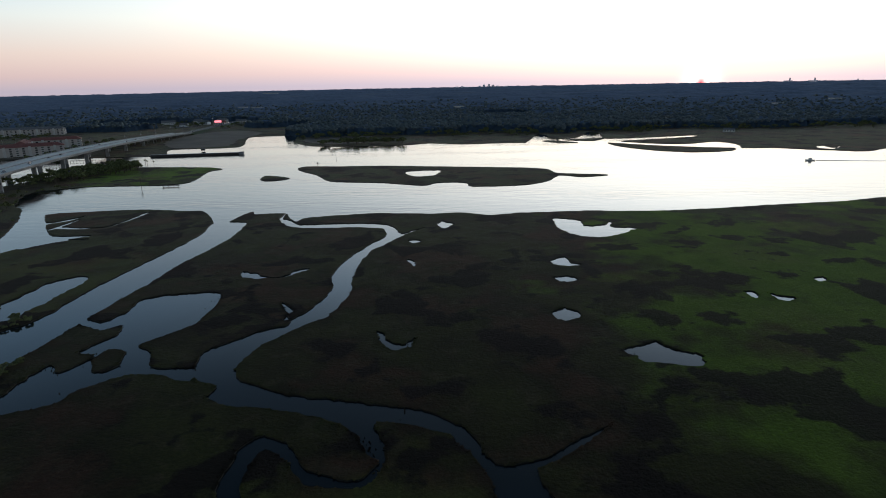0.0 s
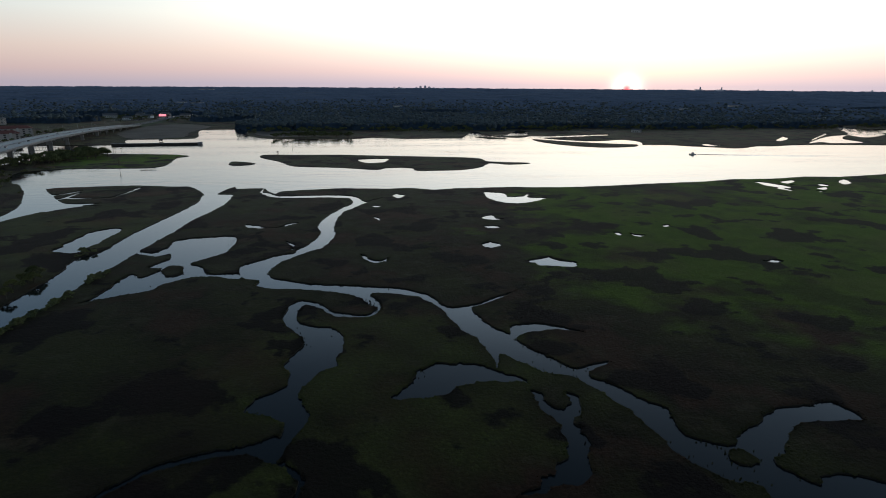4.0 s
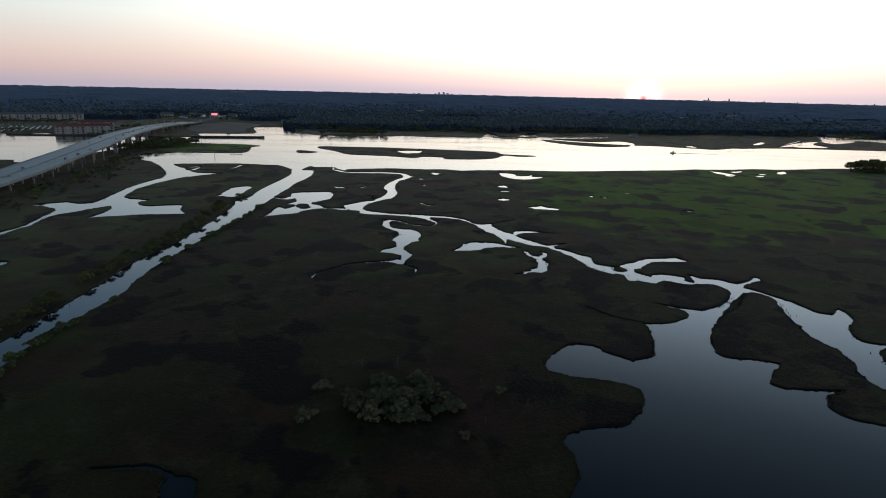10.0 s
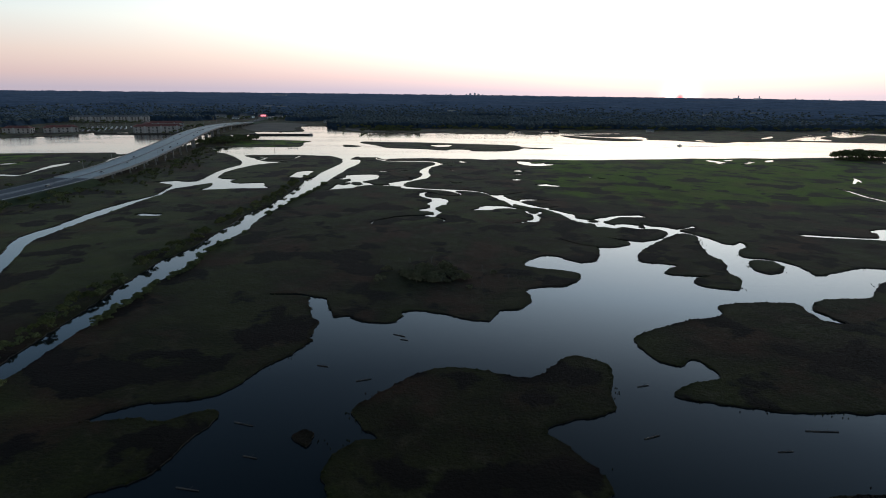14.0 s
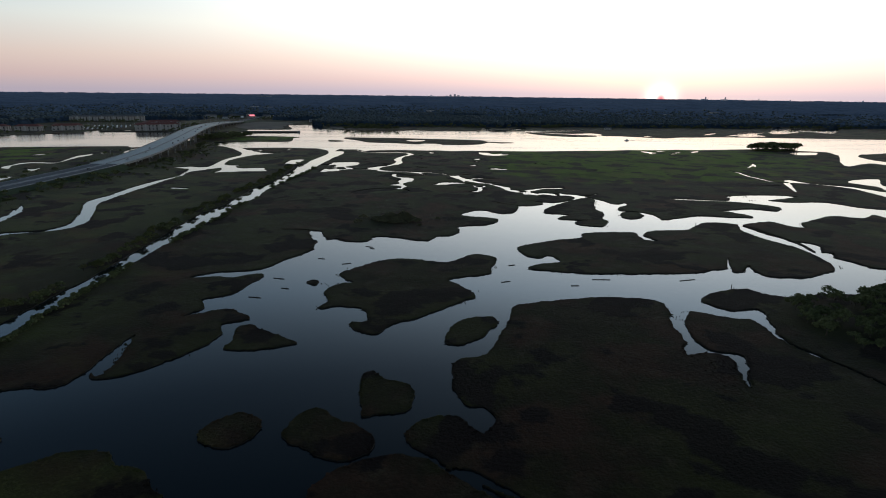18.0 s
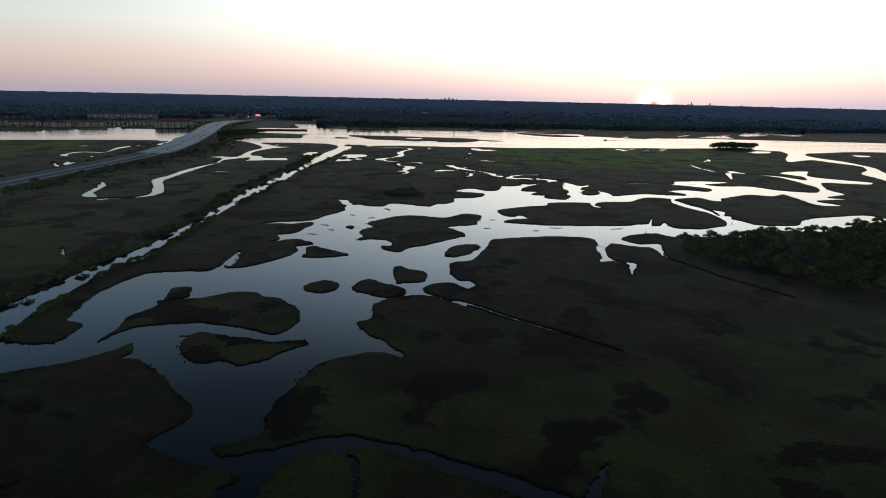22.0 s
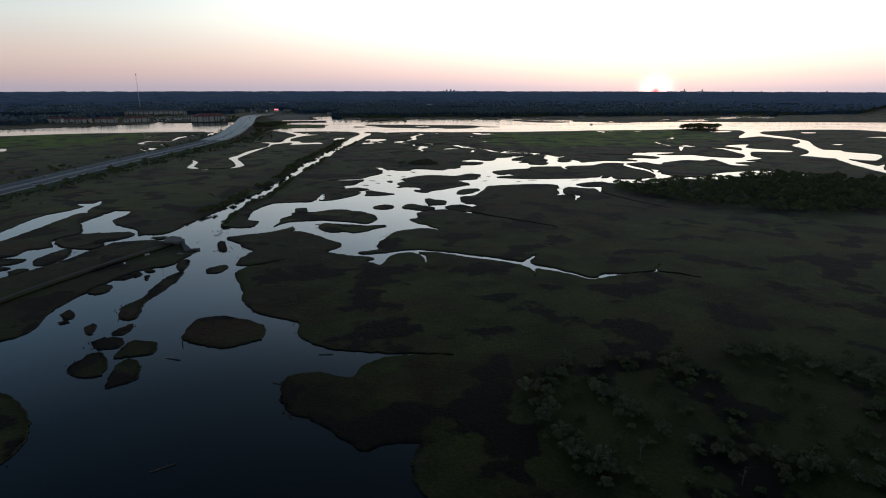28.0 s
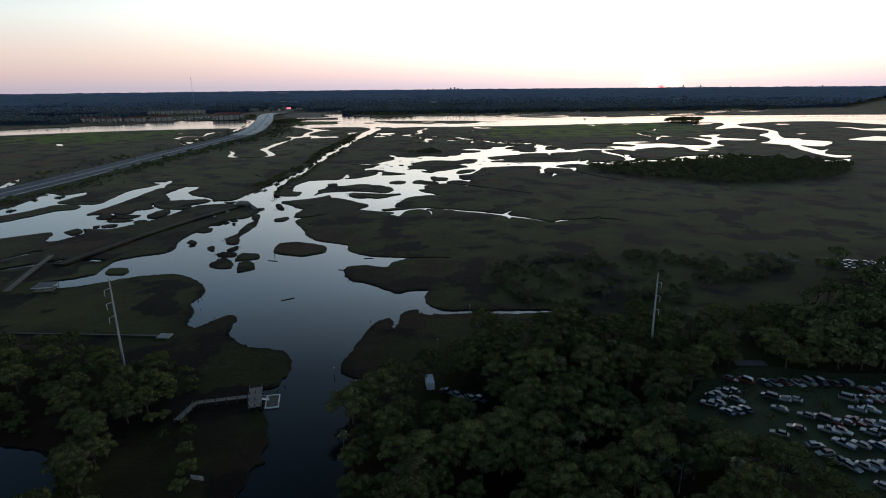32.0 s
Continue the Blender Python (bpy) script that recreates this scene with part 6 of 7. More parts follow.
def grove(name, pts, meshes, scale, label, category, r):
    """Many plants that nobody could count, joined: one mesh of trunks and crowns."""
    vs, fs, mi, base = [], [], [], 0
    for x, y in pts:
        pair = r.choice(meshes)
        a, s = r.uniform(0, 6.28), scale * r.uniform(0.75, 1.25)
        ca, sa, z0 = math.cos(a) * s, math.sin(a) * s, terrain(x, y) - 0.05
        for k, me in enumerate(pair):
            co = np.empty(len(me.vertices) * 3)
            me.vertices.foreach_get("co", co)
            co = co.reshape(-1, 3)
            vs.append(np.stack([x + ca * co[:, 0] - sa * co[:, 1], y + sa * co[:, 0] + ca * co[:, 1], z0 + s * co[:, 2]], 1))
            fs += [tuple(base + i for i in p.vertices) for p in me.polygons]
            mi += [k] * len(me.polygons)
            base += len(co)
    ob = mesh_object(name, np.concatenate(vs).tolist(), fs, [BARK, LEAVES_GROVE], face_mat=mi)
    return tagged(ob, label, category, kind="stuff")


def build_woods():
    r = random.Random(17)
    rest = []
    for p in scatter(SHORE_WOOD, 6.6, r, 0.93):
        if -77 < p[0] < -50 and -804 < p[1] < -779:
            continue
        big = r.random()
        if p[1] > -742 and r.random() < 0.6:
            plant("shrub", r.choice(GREY_BUSH + BUSHES), *p, "grey-green salt shrub at the edge of the marsh", "shrub", "marsh edge shrubs", 0.8, r)
        elif p[0] > 66 or p[1] > -722:
            rest.append(p)
        elif big < 0.9:
            plant("oak_tree", r.choice(OAKS), *p, "broad dark green live oak in dense shore woods", "tree", "shore woods", r.choice((0.75, 0.95, 1.1)), r)
        else:
            plant("palm_tree", r.choice(PALMS), *p, "cabbage palm with ragged fronds among oaks", "palm", "shore palms", 1.0, r)
    grove("shore_woods", rest, LIGHT_OAKS, 0.95, "dense dark oak woods along the shore", "woods", r)
    for p in scatter(WEST_WOOD, 6.6, r, 0.93):
        if p[0] < -255:
            continue
        if r.random() < 0.7:
            plant("oak_tree", r.choice(OAKS), *p, "broad dark green live oak on the west bank", "tree", "west bank woods", 0.8, r)
        else:
            plant("shrub", r.choice(BUSHES), *p, "low dark shrub on the west bank", "shrub", "west bank shrubs", 1.1, r)
    for x, y, k in ((-163, -760, 1.2), (-157, -764, 1.0), (-150, -768, 1.3), (-146, -774, 1.0), (-144, -779, 1.2), (-149, -783, 1.4), (-140, -796, 0.8), (-136, -803, 0.9), (-134, -811, 1.0), (-131, -818, 1.1), (-130, -826, 1.0), (-146, -794, 1.3), (-143, -803, 0.9)):
        plant("shrub", r.choice(BUSHES), x, y, "low green shrub beside the dock path", "shrub", "west bank shrubs", k, r)
    # salt shrubs in loose chains round the wet hollows behind the marsh
    chains = [[(-30, -668, 0), (-14, -652, 0), (14, -655, 0), (30, -662, 0)], [(-30, -672, 0), (-28, -690, 0), (-26, -706, 0), (-20, -718, 0)], [(40, -648, 0), (62, -655, 0), (78, -670, 0), (90, -668, 0)], [(8, -700, 0), (24, -712, 0), (40, -716, 0), (52, -708, 0)], [(-12, -668, 0), (-8, -686, 0), (4, -704, 0)], [(60, -690, 0), (90, -690, 0), (120, -672, 0)]]
    for line in chains:
        total = sum((Vector(q) - Vector(p)).length for p, q in zip(line, line[1:]))
        for i in range(int(total / 2.4)):
            p, d = along(line, i * 2.4)
            if r.random() < 0.85:
                plant("shrub", r.choice(GREY_BUSH), p.x + r.uniform(-4, 4), p.y + r.uniform(-4, 4), "pale grey-green salt shrub on the marsh edge", "shrub", "salt shrubs", r.choice((0.6, 0.8, 1.0, 1.15)), r)
    edge = [(-30, -655), (20, -645), (90, -655), (140, -650), (110, -690), (60, -705), (10, -720), (-30, -720), (-35, -690)]
    grove("marsh_edge_brush", scatter(edge, 6.0, r, 0.5), GREY_BUSH + BUSHES[:1], 0.62, "pale grey-green brush scattered over the marsh edge", "brush", r)
    grove("hammock_woods", scatter(HAMMOCK, 6.8, r, 0.82), HAMMOCK_OAKS, 0.75, "dark oaks crowding a marsh hammock", "woods", r)
    grove("river_grove", scatter(RIVER_HAMMOCK, 3.4, r, 0.95), LIGHT_OAKS + LIGHT_BUSH * 3, 1.35, "small dark grove by the river", "woods", r)
    grove("spit_trees", scatter(SPIT_WOOD, 8.0, r, 0.9), LIGHT_OAKS, 0.9, "dark trees beside the bridge on the river spit", "woods", r)
    for x, y in ((182, -284), (188, -281), (193, -279), (199, -276), (205, -280)):
        plant("mangrove", OAKS[3], x, y, "lone spreading tree at the channel edge", "tree", "channel edge trees", 0.62, r)
    # brush along the canal's west bank
    bank = [(-160, 330, 0), (-168, 230, 0), (-173, 180, 0), (-175, 68, 0), (-181, 40, 0), (-184, 0, 0), (-187, -55, 0), (-193, -99, 0), (-193, -240, 0), (-197, -300, 0), (-203, -335, 0), (-215, -425, 0)]
    low = []
    for i in range(250):
        p, d = along(bank, 90 + i * 2.6)
        if noise.noise(Vector((p.x * 0.05, p.y * 0.035, 2))) < -0.28:
            continue
        tall = r.random() < 0.35
        q = (p.x + r.uniform(-9, -1.5), p.y)
        if tall:
            plant("small_tree", r.choice(OAKS[3:4] + OAKS[1:2]), *q, "small dark bushy tree on the canal bank", "tree", "canal trees", 0.6, r)
        else:
            low.append(q)
    grove("canal_brush", low, BUSHES, 1.1, "low dark brush along the canal bank", "brush", r)
    # bushes crowding the canal's east bank
    bank = [(-146, 240, 0), (-153, 140, 0), (-156, 124, 0), (-166, 47, 0), (-169, 11, 0), (-167.5, -19, 0), (-171.5, -44, 0), (-175.5, -74, 0), (-174, -104, 0), (-179, -130, 0), (-184.5, -234, 0), (-187.5, -302, 0), (-186.5, -336, 0), (-195, -354, 0), (-196.5, -407, 0), (-192, -446, 0)]
    pts = []
    for i in range(400):
        p, d = along(bank, 60 + i * 1.6)
        if noise.noise(Vector((p.x * 0.04, p.y * 0.06, 5))) > -0.12:
            pts.append((p.x + r.uniform(0.2, 3.5), p.y))
    grove("east_bank_brush", on_land(pts), BUSHES, 0.85, "dark brush on the canal's east bank", "brush", r)
    # brush along the causeway
    pts = []
    for i in range(620):
        y = r.uniform(-480, 560)
        p, d = along(AXIS, place_on_road(y))
        side = 1 if r.random() < 0.8 else -1
        pts.append((p.x + side * (26 + abs(r.gauss(0, 1)) * (16 if y < 100 else 24)), p.y))
    grove("causeway_brush", on_land(pts), LIGHT_BUSH * 2 + LIGHT_OAKS[1:2], 0.72, "dark brush beside the highway causeway", "brush", r)
    # the brushy rise in the middle of the marsh with dead snags
    for i in range(80):
        a, d = r.uniform(0, 6.28), abs(r.gauss(0, 0.55))
        x, y = -46 + 24 * d * math.cos(a), -118 + 16 * d * math.sin(a)
        plant("shrub", r.choice(GREY_BUSH), x, y, "grey-green brush on a low marsh rise", "shrub", "marsh rise brush", r.choice((0.7, 0.95, 1.2)), r)
    for i in range(10):
        plant("dead_snag", r.choice(DEADS), -48 + r.uniform(-40, 40), -112 + r.uniform(-20, 20), "bare grey dead snag in the marsh", "dead tree", "dead snags", 0.34, r)
    for x, y in ((-19, -833), (-15, -835), (-12, -705), (8, -716), (-40, -738), (60, -705), (-20, -760), (150, -400), (190, -415)):
        plant("dead_snag", r.choice(DEADS), x, y, "bare grey dead snag among shrubs", "dead tree", "dead snags", 1.0 if y < -780 else 0.55, r)
    for x, y in ((-293, 551), (-354, 684), (-350, 680), (-345, 686)):
        plant("palm_tree", PALMS[1], x, y, "cabbage palm on the grassy river spit", "palm", "spit palms", 1.0, r)
    # trees on the far bank and round the apartments
    pts = []
    for i in range(60):
        x = r.uniform(-190, -60)
        pts.append((x, 905 + 0.1 * (x + 190) + r.uniform(0, 25)))
    grove("far_bank_trees", on_land(pts), LIGHT_OAKS, 0.95, "dark trees on the far river bank", "woods", r)
    pts = []
    for x0, x1, y0, y1, n in ((-1050, -760, 690, 722, 26), (-1050, -700, 840, 880, 50), (-600, -505, 890, 1080, 60), (-580, -530, 790, 830, 8), (-1010, -800, 1100, 1200, 60)):
        pts += [(r.uniform(x0, x1), r.uniform(y0, y1)) for i in range(n)]
    grove("apartment_trees", on_land(pts), LIGHT_OAKS, 0.75, "dark garden trees round the apartments", "woods", r)
    pts = [(-600 + r.gauss(0, 75), 1480 + r.gauss(0, 65)) for i in range(110)]
    grove("landing_trees", on_land([p for p in pts if abs(p[0] + 545 + (p[1] - 1350) * 0.15) > 30]), LIGHT_OAKS, 0.75, "dark street trees round the bridge landing", "woods", r)
    # scattered clumps that soften the front of the far woods
    pts = []
    for i in range(700):
        x = r.uniform(-300, 1300)
        front = 1080 if x < 250 else 1120
        pts.append((x, front + r.uniform(-60, 30) + 90 * noise.noise(Vector((x * 0.01, 8, 0)))))
    grove("wood_edge", on_land(pts), LIGHT_OAKS[:2] + LIGHT_BUSH[:1], 0.9, "ragged dark edge of the far woods", "woods", r)


build_woods()


def build_far_woods():
    """The wooded country beyond the river: one ragged canopy, thinning into marsh at its edge."""
    r = np.random.RandomState(4)
    v, f = [], []
    rings = [950 * 1.0085 ** i for i in range(185)]
    cols = 620
    a0, a1 = math.radians(40), math.radians(142)
    keep = []
    for i, d in enumerate(rings):
        row = []
        for j in range(cols + 1):
            a = a0 + (a1 - a0) * (j + 0.5 * (i % 2)) / cols
            dd = d * (1 + r.uniform(-0.003, 0.003))
            x, y = -40 + dd * math.cos(a), -200 + dd * math.sin(a)
            row.append((x, y))
        keep.append(row)
    flat = np.array([p for row in keep for p in row])
    kind = classify(flat[:, 0], flat[:, 1])
    n = cols + 1
    hs = np.zeros(len(flat))
    on = np.zeros(len(flat), bool)
    for q, (x, y) in enumerate(flat):
        # forest front: close to the bank in the west, set back behind marsh in the east
        front = 1085 + 60 * noise.noise(Vector((x * 0.006, 1, 0))) if x < 250 else 1120 + 0.02 * (x - 250) + 110 * noise.noise(Vector((x * 0.004, 5, 0)))
        if x < -300:
            front = 1390 + 80 * noise.noise(Vector((x * 0.006, 3, 0)))
        if x < -700:
            front = 1300
        if x < -1010:
            front = 700 + 60 * noise.noise(Vector((x * 0.006, 3, 0)))
        clear = y < 1700 and noise.noise(Vector((x * 0.003, y * 0.005, 7))) > 0.4
        clear = clear or math.hypot((x + 600) / 150, (y - 1475) / 130) < 1 + 0.4 * noise.noise(Vector((x * 0.02, y * 0.02, 2)))
        on[q] = y > front and kind[q] != -2 and not clear
        big = noise.noise(Vector((x * 0.01, y * 0.01, 9)))
        small = noise.noise(Vector((x * 0.07, y * 0.07, 3)))
        hs[q] = terrain(x, y) + (11 + 5 * big + 2.4 * small + r.uniform(-1.3, 1.5) if on[q] else -3)
    v = [(x, y, h) for (x, y), h in zip(flat, hs)]
    for i in range(len(rings) - 1):
        for j in range(cols):
            k = i * n + j
            q = (k, k + n, k + n + 1, k + 1)
            if on[k] or on[k + 1] or on[k + n] or on[k + n + 1]:
                f.append(q)
    # single crowns over the nearer part of the canopy
    unit = [(0, 0, 1.0)] + [(math.cos(a) * q, math.sin(a) * q, z) for q, z, o in ((0.62, 0.72, 0), (1.0, 0.1, 0.5), (0.8, -0.5, 0)) for a in [2 * math.pi * (k + o) / 6 for k in range(6)]]
    faces = [(0, 1 + k, 1 + (k + 1) % 6) for k in range(6)]
    for a in (1, 7):
        faces += [q for k in range(6) for q in ((a + k, a + 6 + k, a + (k + 1) % 6), (a + (k + 1) % 6, a + 6 + k, a + 6 + (k + 1) % 6))]
    unit = np.array(unit)
    picks = np.nonzero(on)[0]
    dist = np.hypot(flat[picks, 0] + 40, flat[picks, 1] + 200)
    picks = picks[r.uniform(0, 1, len(picks)) < np.clip((2700 - dist) / 1200, 0, 1) * 0.45]
    k0, cv, cf = 0, [], []
    for q in picks:
        x, y = flat[q]
        rad = r.uniform(3.0, 6.2)
        tall = rad * r.uniform(0.55, 0.95)
        w = unit * (1 + r.uniform(-0.22, 0.22, (19, 1))) * (rad, rad, tall) + (x + r.uniform(-4, 4), y + r.uniform(-4, 4), hs[q] + r.uniform(-1.5, 1.2))
        cv += [tuple(p) for p in w]
        cf += [(k0 + a, k0 + b, k0 + c) for a, b, c in faces]
        k0 += 19
    tagged(mesh_object("wood_crowns", cv, cf, LEAVES_CROWN, smooth_faces=True), "single dark green crowns standing out of the far woods, haze blue mixed in", "woods", kind="stuff")
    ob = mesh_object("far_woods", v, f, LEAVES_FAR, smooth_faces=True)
    tagged(ob, "endless dark green woods stretching to the horizon, blued by painted haze", "woods", kind="stuff")


build_far_woods()

# ---- piers, poles, yard and other things on the near shore ----
def build_pole(x, y, h, turn):
    p = thing("transmission_pole", pose(x, y, LEVEL, 0, 0, turn), "tall pale steel transmission pole with three arms", "utility pole", "transmission poles")
    part("shaft", Build().rod((0, 0, -1), (0, 0, h), 0.42, 0.2, 10), GALV, p)
    for i, z in enumerate((h - 3.2, h - 8.0, h - 12.8)):
        arm = part("arm", Build().rod((0, 0, z), (1.9, 0, z - 0.5), 0.13, 0.09, 6), GALV, p)
        part("insulator", Build().rod((1.9, 0, z - 0.5), (1.9, 0, z - 2.6), 0.10, 0.08, 6), WHITE, arm)


build_pole(6.5, -768, 30.5, 20)
build_pole(-172.5, -761, 31.5, 200)


def build_mast():
    m = thing("radio_mast", pose(-326, -230, LEVEL), "slender red and grey lattice radio mast in the marsh", "radio mast")
    red = plain("red_mast_paint", (0.14, 0.10, 0.10), 0.6, vary=0.15, scale=0.5)
    H, n = 101.0, 7
    for i in range(n):
        z0, z1 = H * i / n, H * (i + 1) / n
        b = Build()
        for k in range(3):
            a, c = 2.09 * k, 2.09 * (k + 1)
            p, q = (0.30 * math.cos(a), 0.30 * math.sin(a)), (0.30 * math.cos(c), 0.30 * math.sin(c))
            b.rod((*p, z0), (*p, z1), 0.028, 0.028, 5)
            for j in range(6):
                u0, u1 = z0 + (z1 - z0) * j / 6, z0 + (z1 - z0) * (j + 1) / 6
                b.rod((*p, u0), (*q, u1), 0.014, 0.014, 4)
        part("section", b, red if i % 2 == 0 else STEEL, m)
    part("beacon", Build().rod((0, 0, H), (0, 0, H + 1.8), 0.4, 0.3, 6), STEEL, m)


build_mast()


def build_dock():
    """The wooden boat dock with its float on the creek."""
    d = thing("boat_dock", Matrix(), "grey wooden boat dock with a square head on piles", "dock")
    plank = Build().box(-0.07, -0.9, 0, 0.07, 0.9, 0.05).mesh("plank", TIMBER)
    path = [(-141.5, -797, 1.5), (-139.5, -788, 1.5), (-124, -785.5, 1.5)]
    total = sum((Vector(b) - Vector(a)).length for a, b in zip(path, path[1:]))
    for i in range(int(total / 0.16)):
        p, dr = along(path, i * 0.16)
        o = part("plank", plank, TIMBER, d)
        o.matrix_basis = pose(p.x, p.y, p.z, 0, 0, math.degrees(math.atan2(dr.y, dr.x)))
    part("stringer", ribbon(path, -0.8, -0.65, -0.3, 0.0, 3), TIMBER_DARK, d)
    part("stringer", ribbon(path, 0.65, 0.8, -0.3, 0.0, 3), TIMBER_DARK, d)
    post = Build().rod((0, 0, -2.5), (0, 0, 0.9), 0.13, 0.12, 7).mesh("pile", TIMBER_DARK)
    for i in range(int(total / 3) + 1):
        for s in (-0.95, 0.95):
            p, dr = along(path, i * 3.0)
            o = part("pile", post, TIMBER_DARK, d)
            o.location = (p.x - dr.y * s, p.y + dr.x * s, p.z)
    head = part("head", Build().box(-1.9, -5.8, -0.25, 1.9, 5.8, 0.06), TIMBER, d)
    head.matrix_basis = pose(-122.6, -786, 1.5, 0, 0, 12)
    for x in (-1.7, 0, 1.7):
        for y in (-5.5, -2, 2, 5.5):
            o = part("pile", post, TIMBER_DARK, head)
            o.location = (x, y, 0)
    for x in (-1.85, 1.85):
        part("rail", Build().box(x - 0.05, -5.7, 0.85, x + 0.05, 5.7, 0.95), TIMBER, head)
    f = thing("floating_dock", pose(-117.4, -787, 0, 0, 0, 8), "square grey float with a pale rim beside the dock", "dock")
    part("deck", Build().box(-1.9, -3.6, 0.05, 1.9, 3.6, 0.35), TIMBER_DARK, f)
    for x0, y0, x1, y1 in ((-2, -3.7, 2, -3.4), (-2, 3.4, 2, 3.7), (-2, -3.4, -1.7, 3.4), (1.7, -3.4, 2, 3.4)):
        part("rim", Build().box(x0, y0, 0.1, x1, y1, 0.48), WHITE, f)
    g = thing("gangway", pose(-120, -786.6, 0.9, 0, 14, 8), "narrow gangway from the dock to the float", "gangway")
    part("walk", Build().box(-1.5, -0.5, 0, 1.5, 0.5, 0.08), GALV, g)
    for y in (-0.5, 0.5):
        part("rail", Build().box(-1.5, y - 0.03, 0.9, 1.5, y + 0.03, 0.97).rod((-1.4, y, 0), (-1.4, y, 0.95), 0.03).rod((1.4, y, 0), (1.4, y, 0.95), 0.03), GALV, g)


build_dock()


def build_boardwalk():
    b = thing("boardwalk", Matrix(), "long weathered boardwalk over the marsh to a boathouse", "boardwalk")
    line = [(-262, -682, 1.5), (-271, -646, 1.5), (-276, -622, 1.5)]
    plank = Build().box(-0.11, -1.5, 0, 0.11, 1.5, 0.06).mesh("plank", TIMBER)
    for i in range(248):
        p, d = along(line, i * 0.25)
        o = part("plank", plank, TIMBER, b)
        o.matrix_basis = pose(p.x, p.y, p.z, 0, 0, math.degrees(math.atan2(d.y, d.x)))
    for s in (-1.45, 1.45):
        part("rail", ribbon(line, s - 0.05, s + 0.05, 0.95, 1.05, 4), TIMBER, b)
        part("stringer", ribbon(line, s - 0.1, s + 0.1, -0.3, -0.01, 4), TIMBER_DARK, b)
        for i in range(20):
            p, d = along(line, i * 3.2)
            part("pile", Build().rod((p.x - d.y * s, p.y + d.x * s, -1), (p.x - d.y * s, p.y + d.x * s, 2.5), 0.12, 0.11, 6), TIMBER_DARK, b)
    h = thing("boathouse", pose(-246, -679, 0, 0, 0, 8), "low dark boathouse with a flat pale roof edge", "boathouse")
    part("roof", Build().box(-4.4, -4, 3.0, 4.4, 4, 3.3, 0.05), ROOF_GREY, h)
    part("fascia", Build().box(-4.5, -4.1, 2.75, 4.5, -3.95, 3.1), WHITE, h)
    part("deck", Build().box(-4.2, -3.8, 0.9, 4.2, 3.8, 1.1), TIMBER, h)
    for x in (-4, 0, 4):
        for y in (-3.6, 3.6):
            part("post", Build().rod((x, y, -1), (x, y, 3.1), 0.13, 0.12, 6), TIMBER_DARK, h)


build_boardwalk()


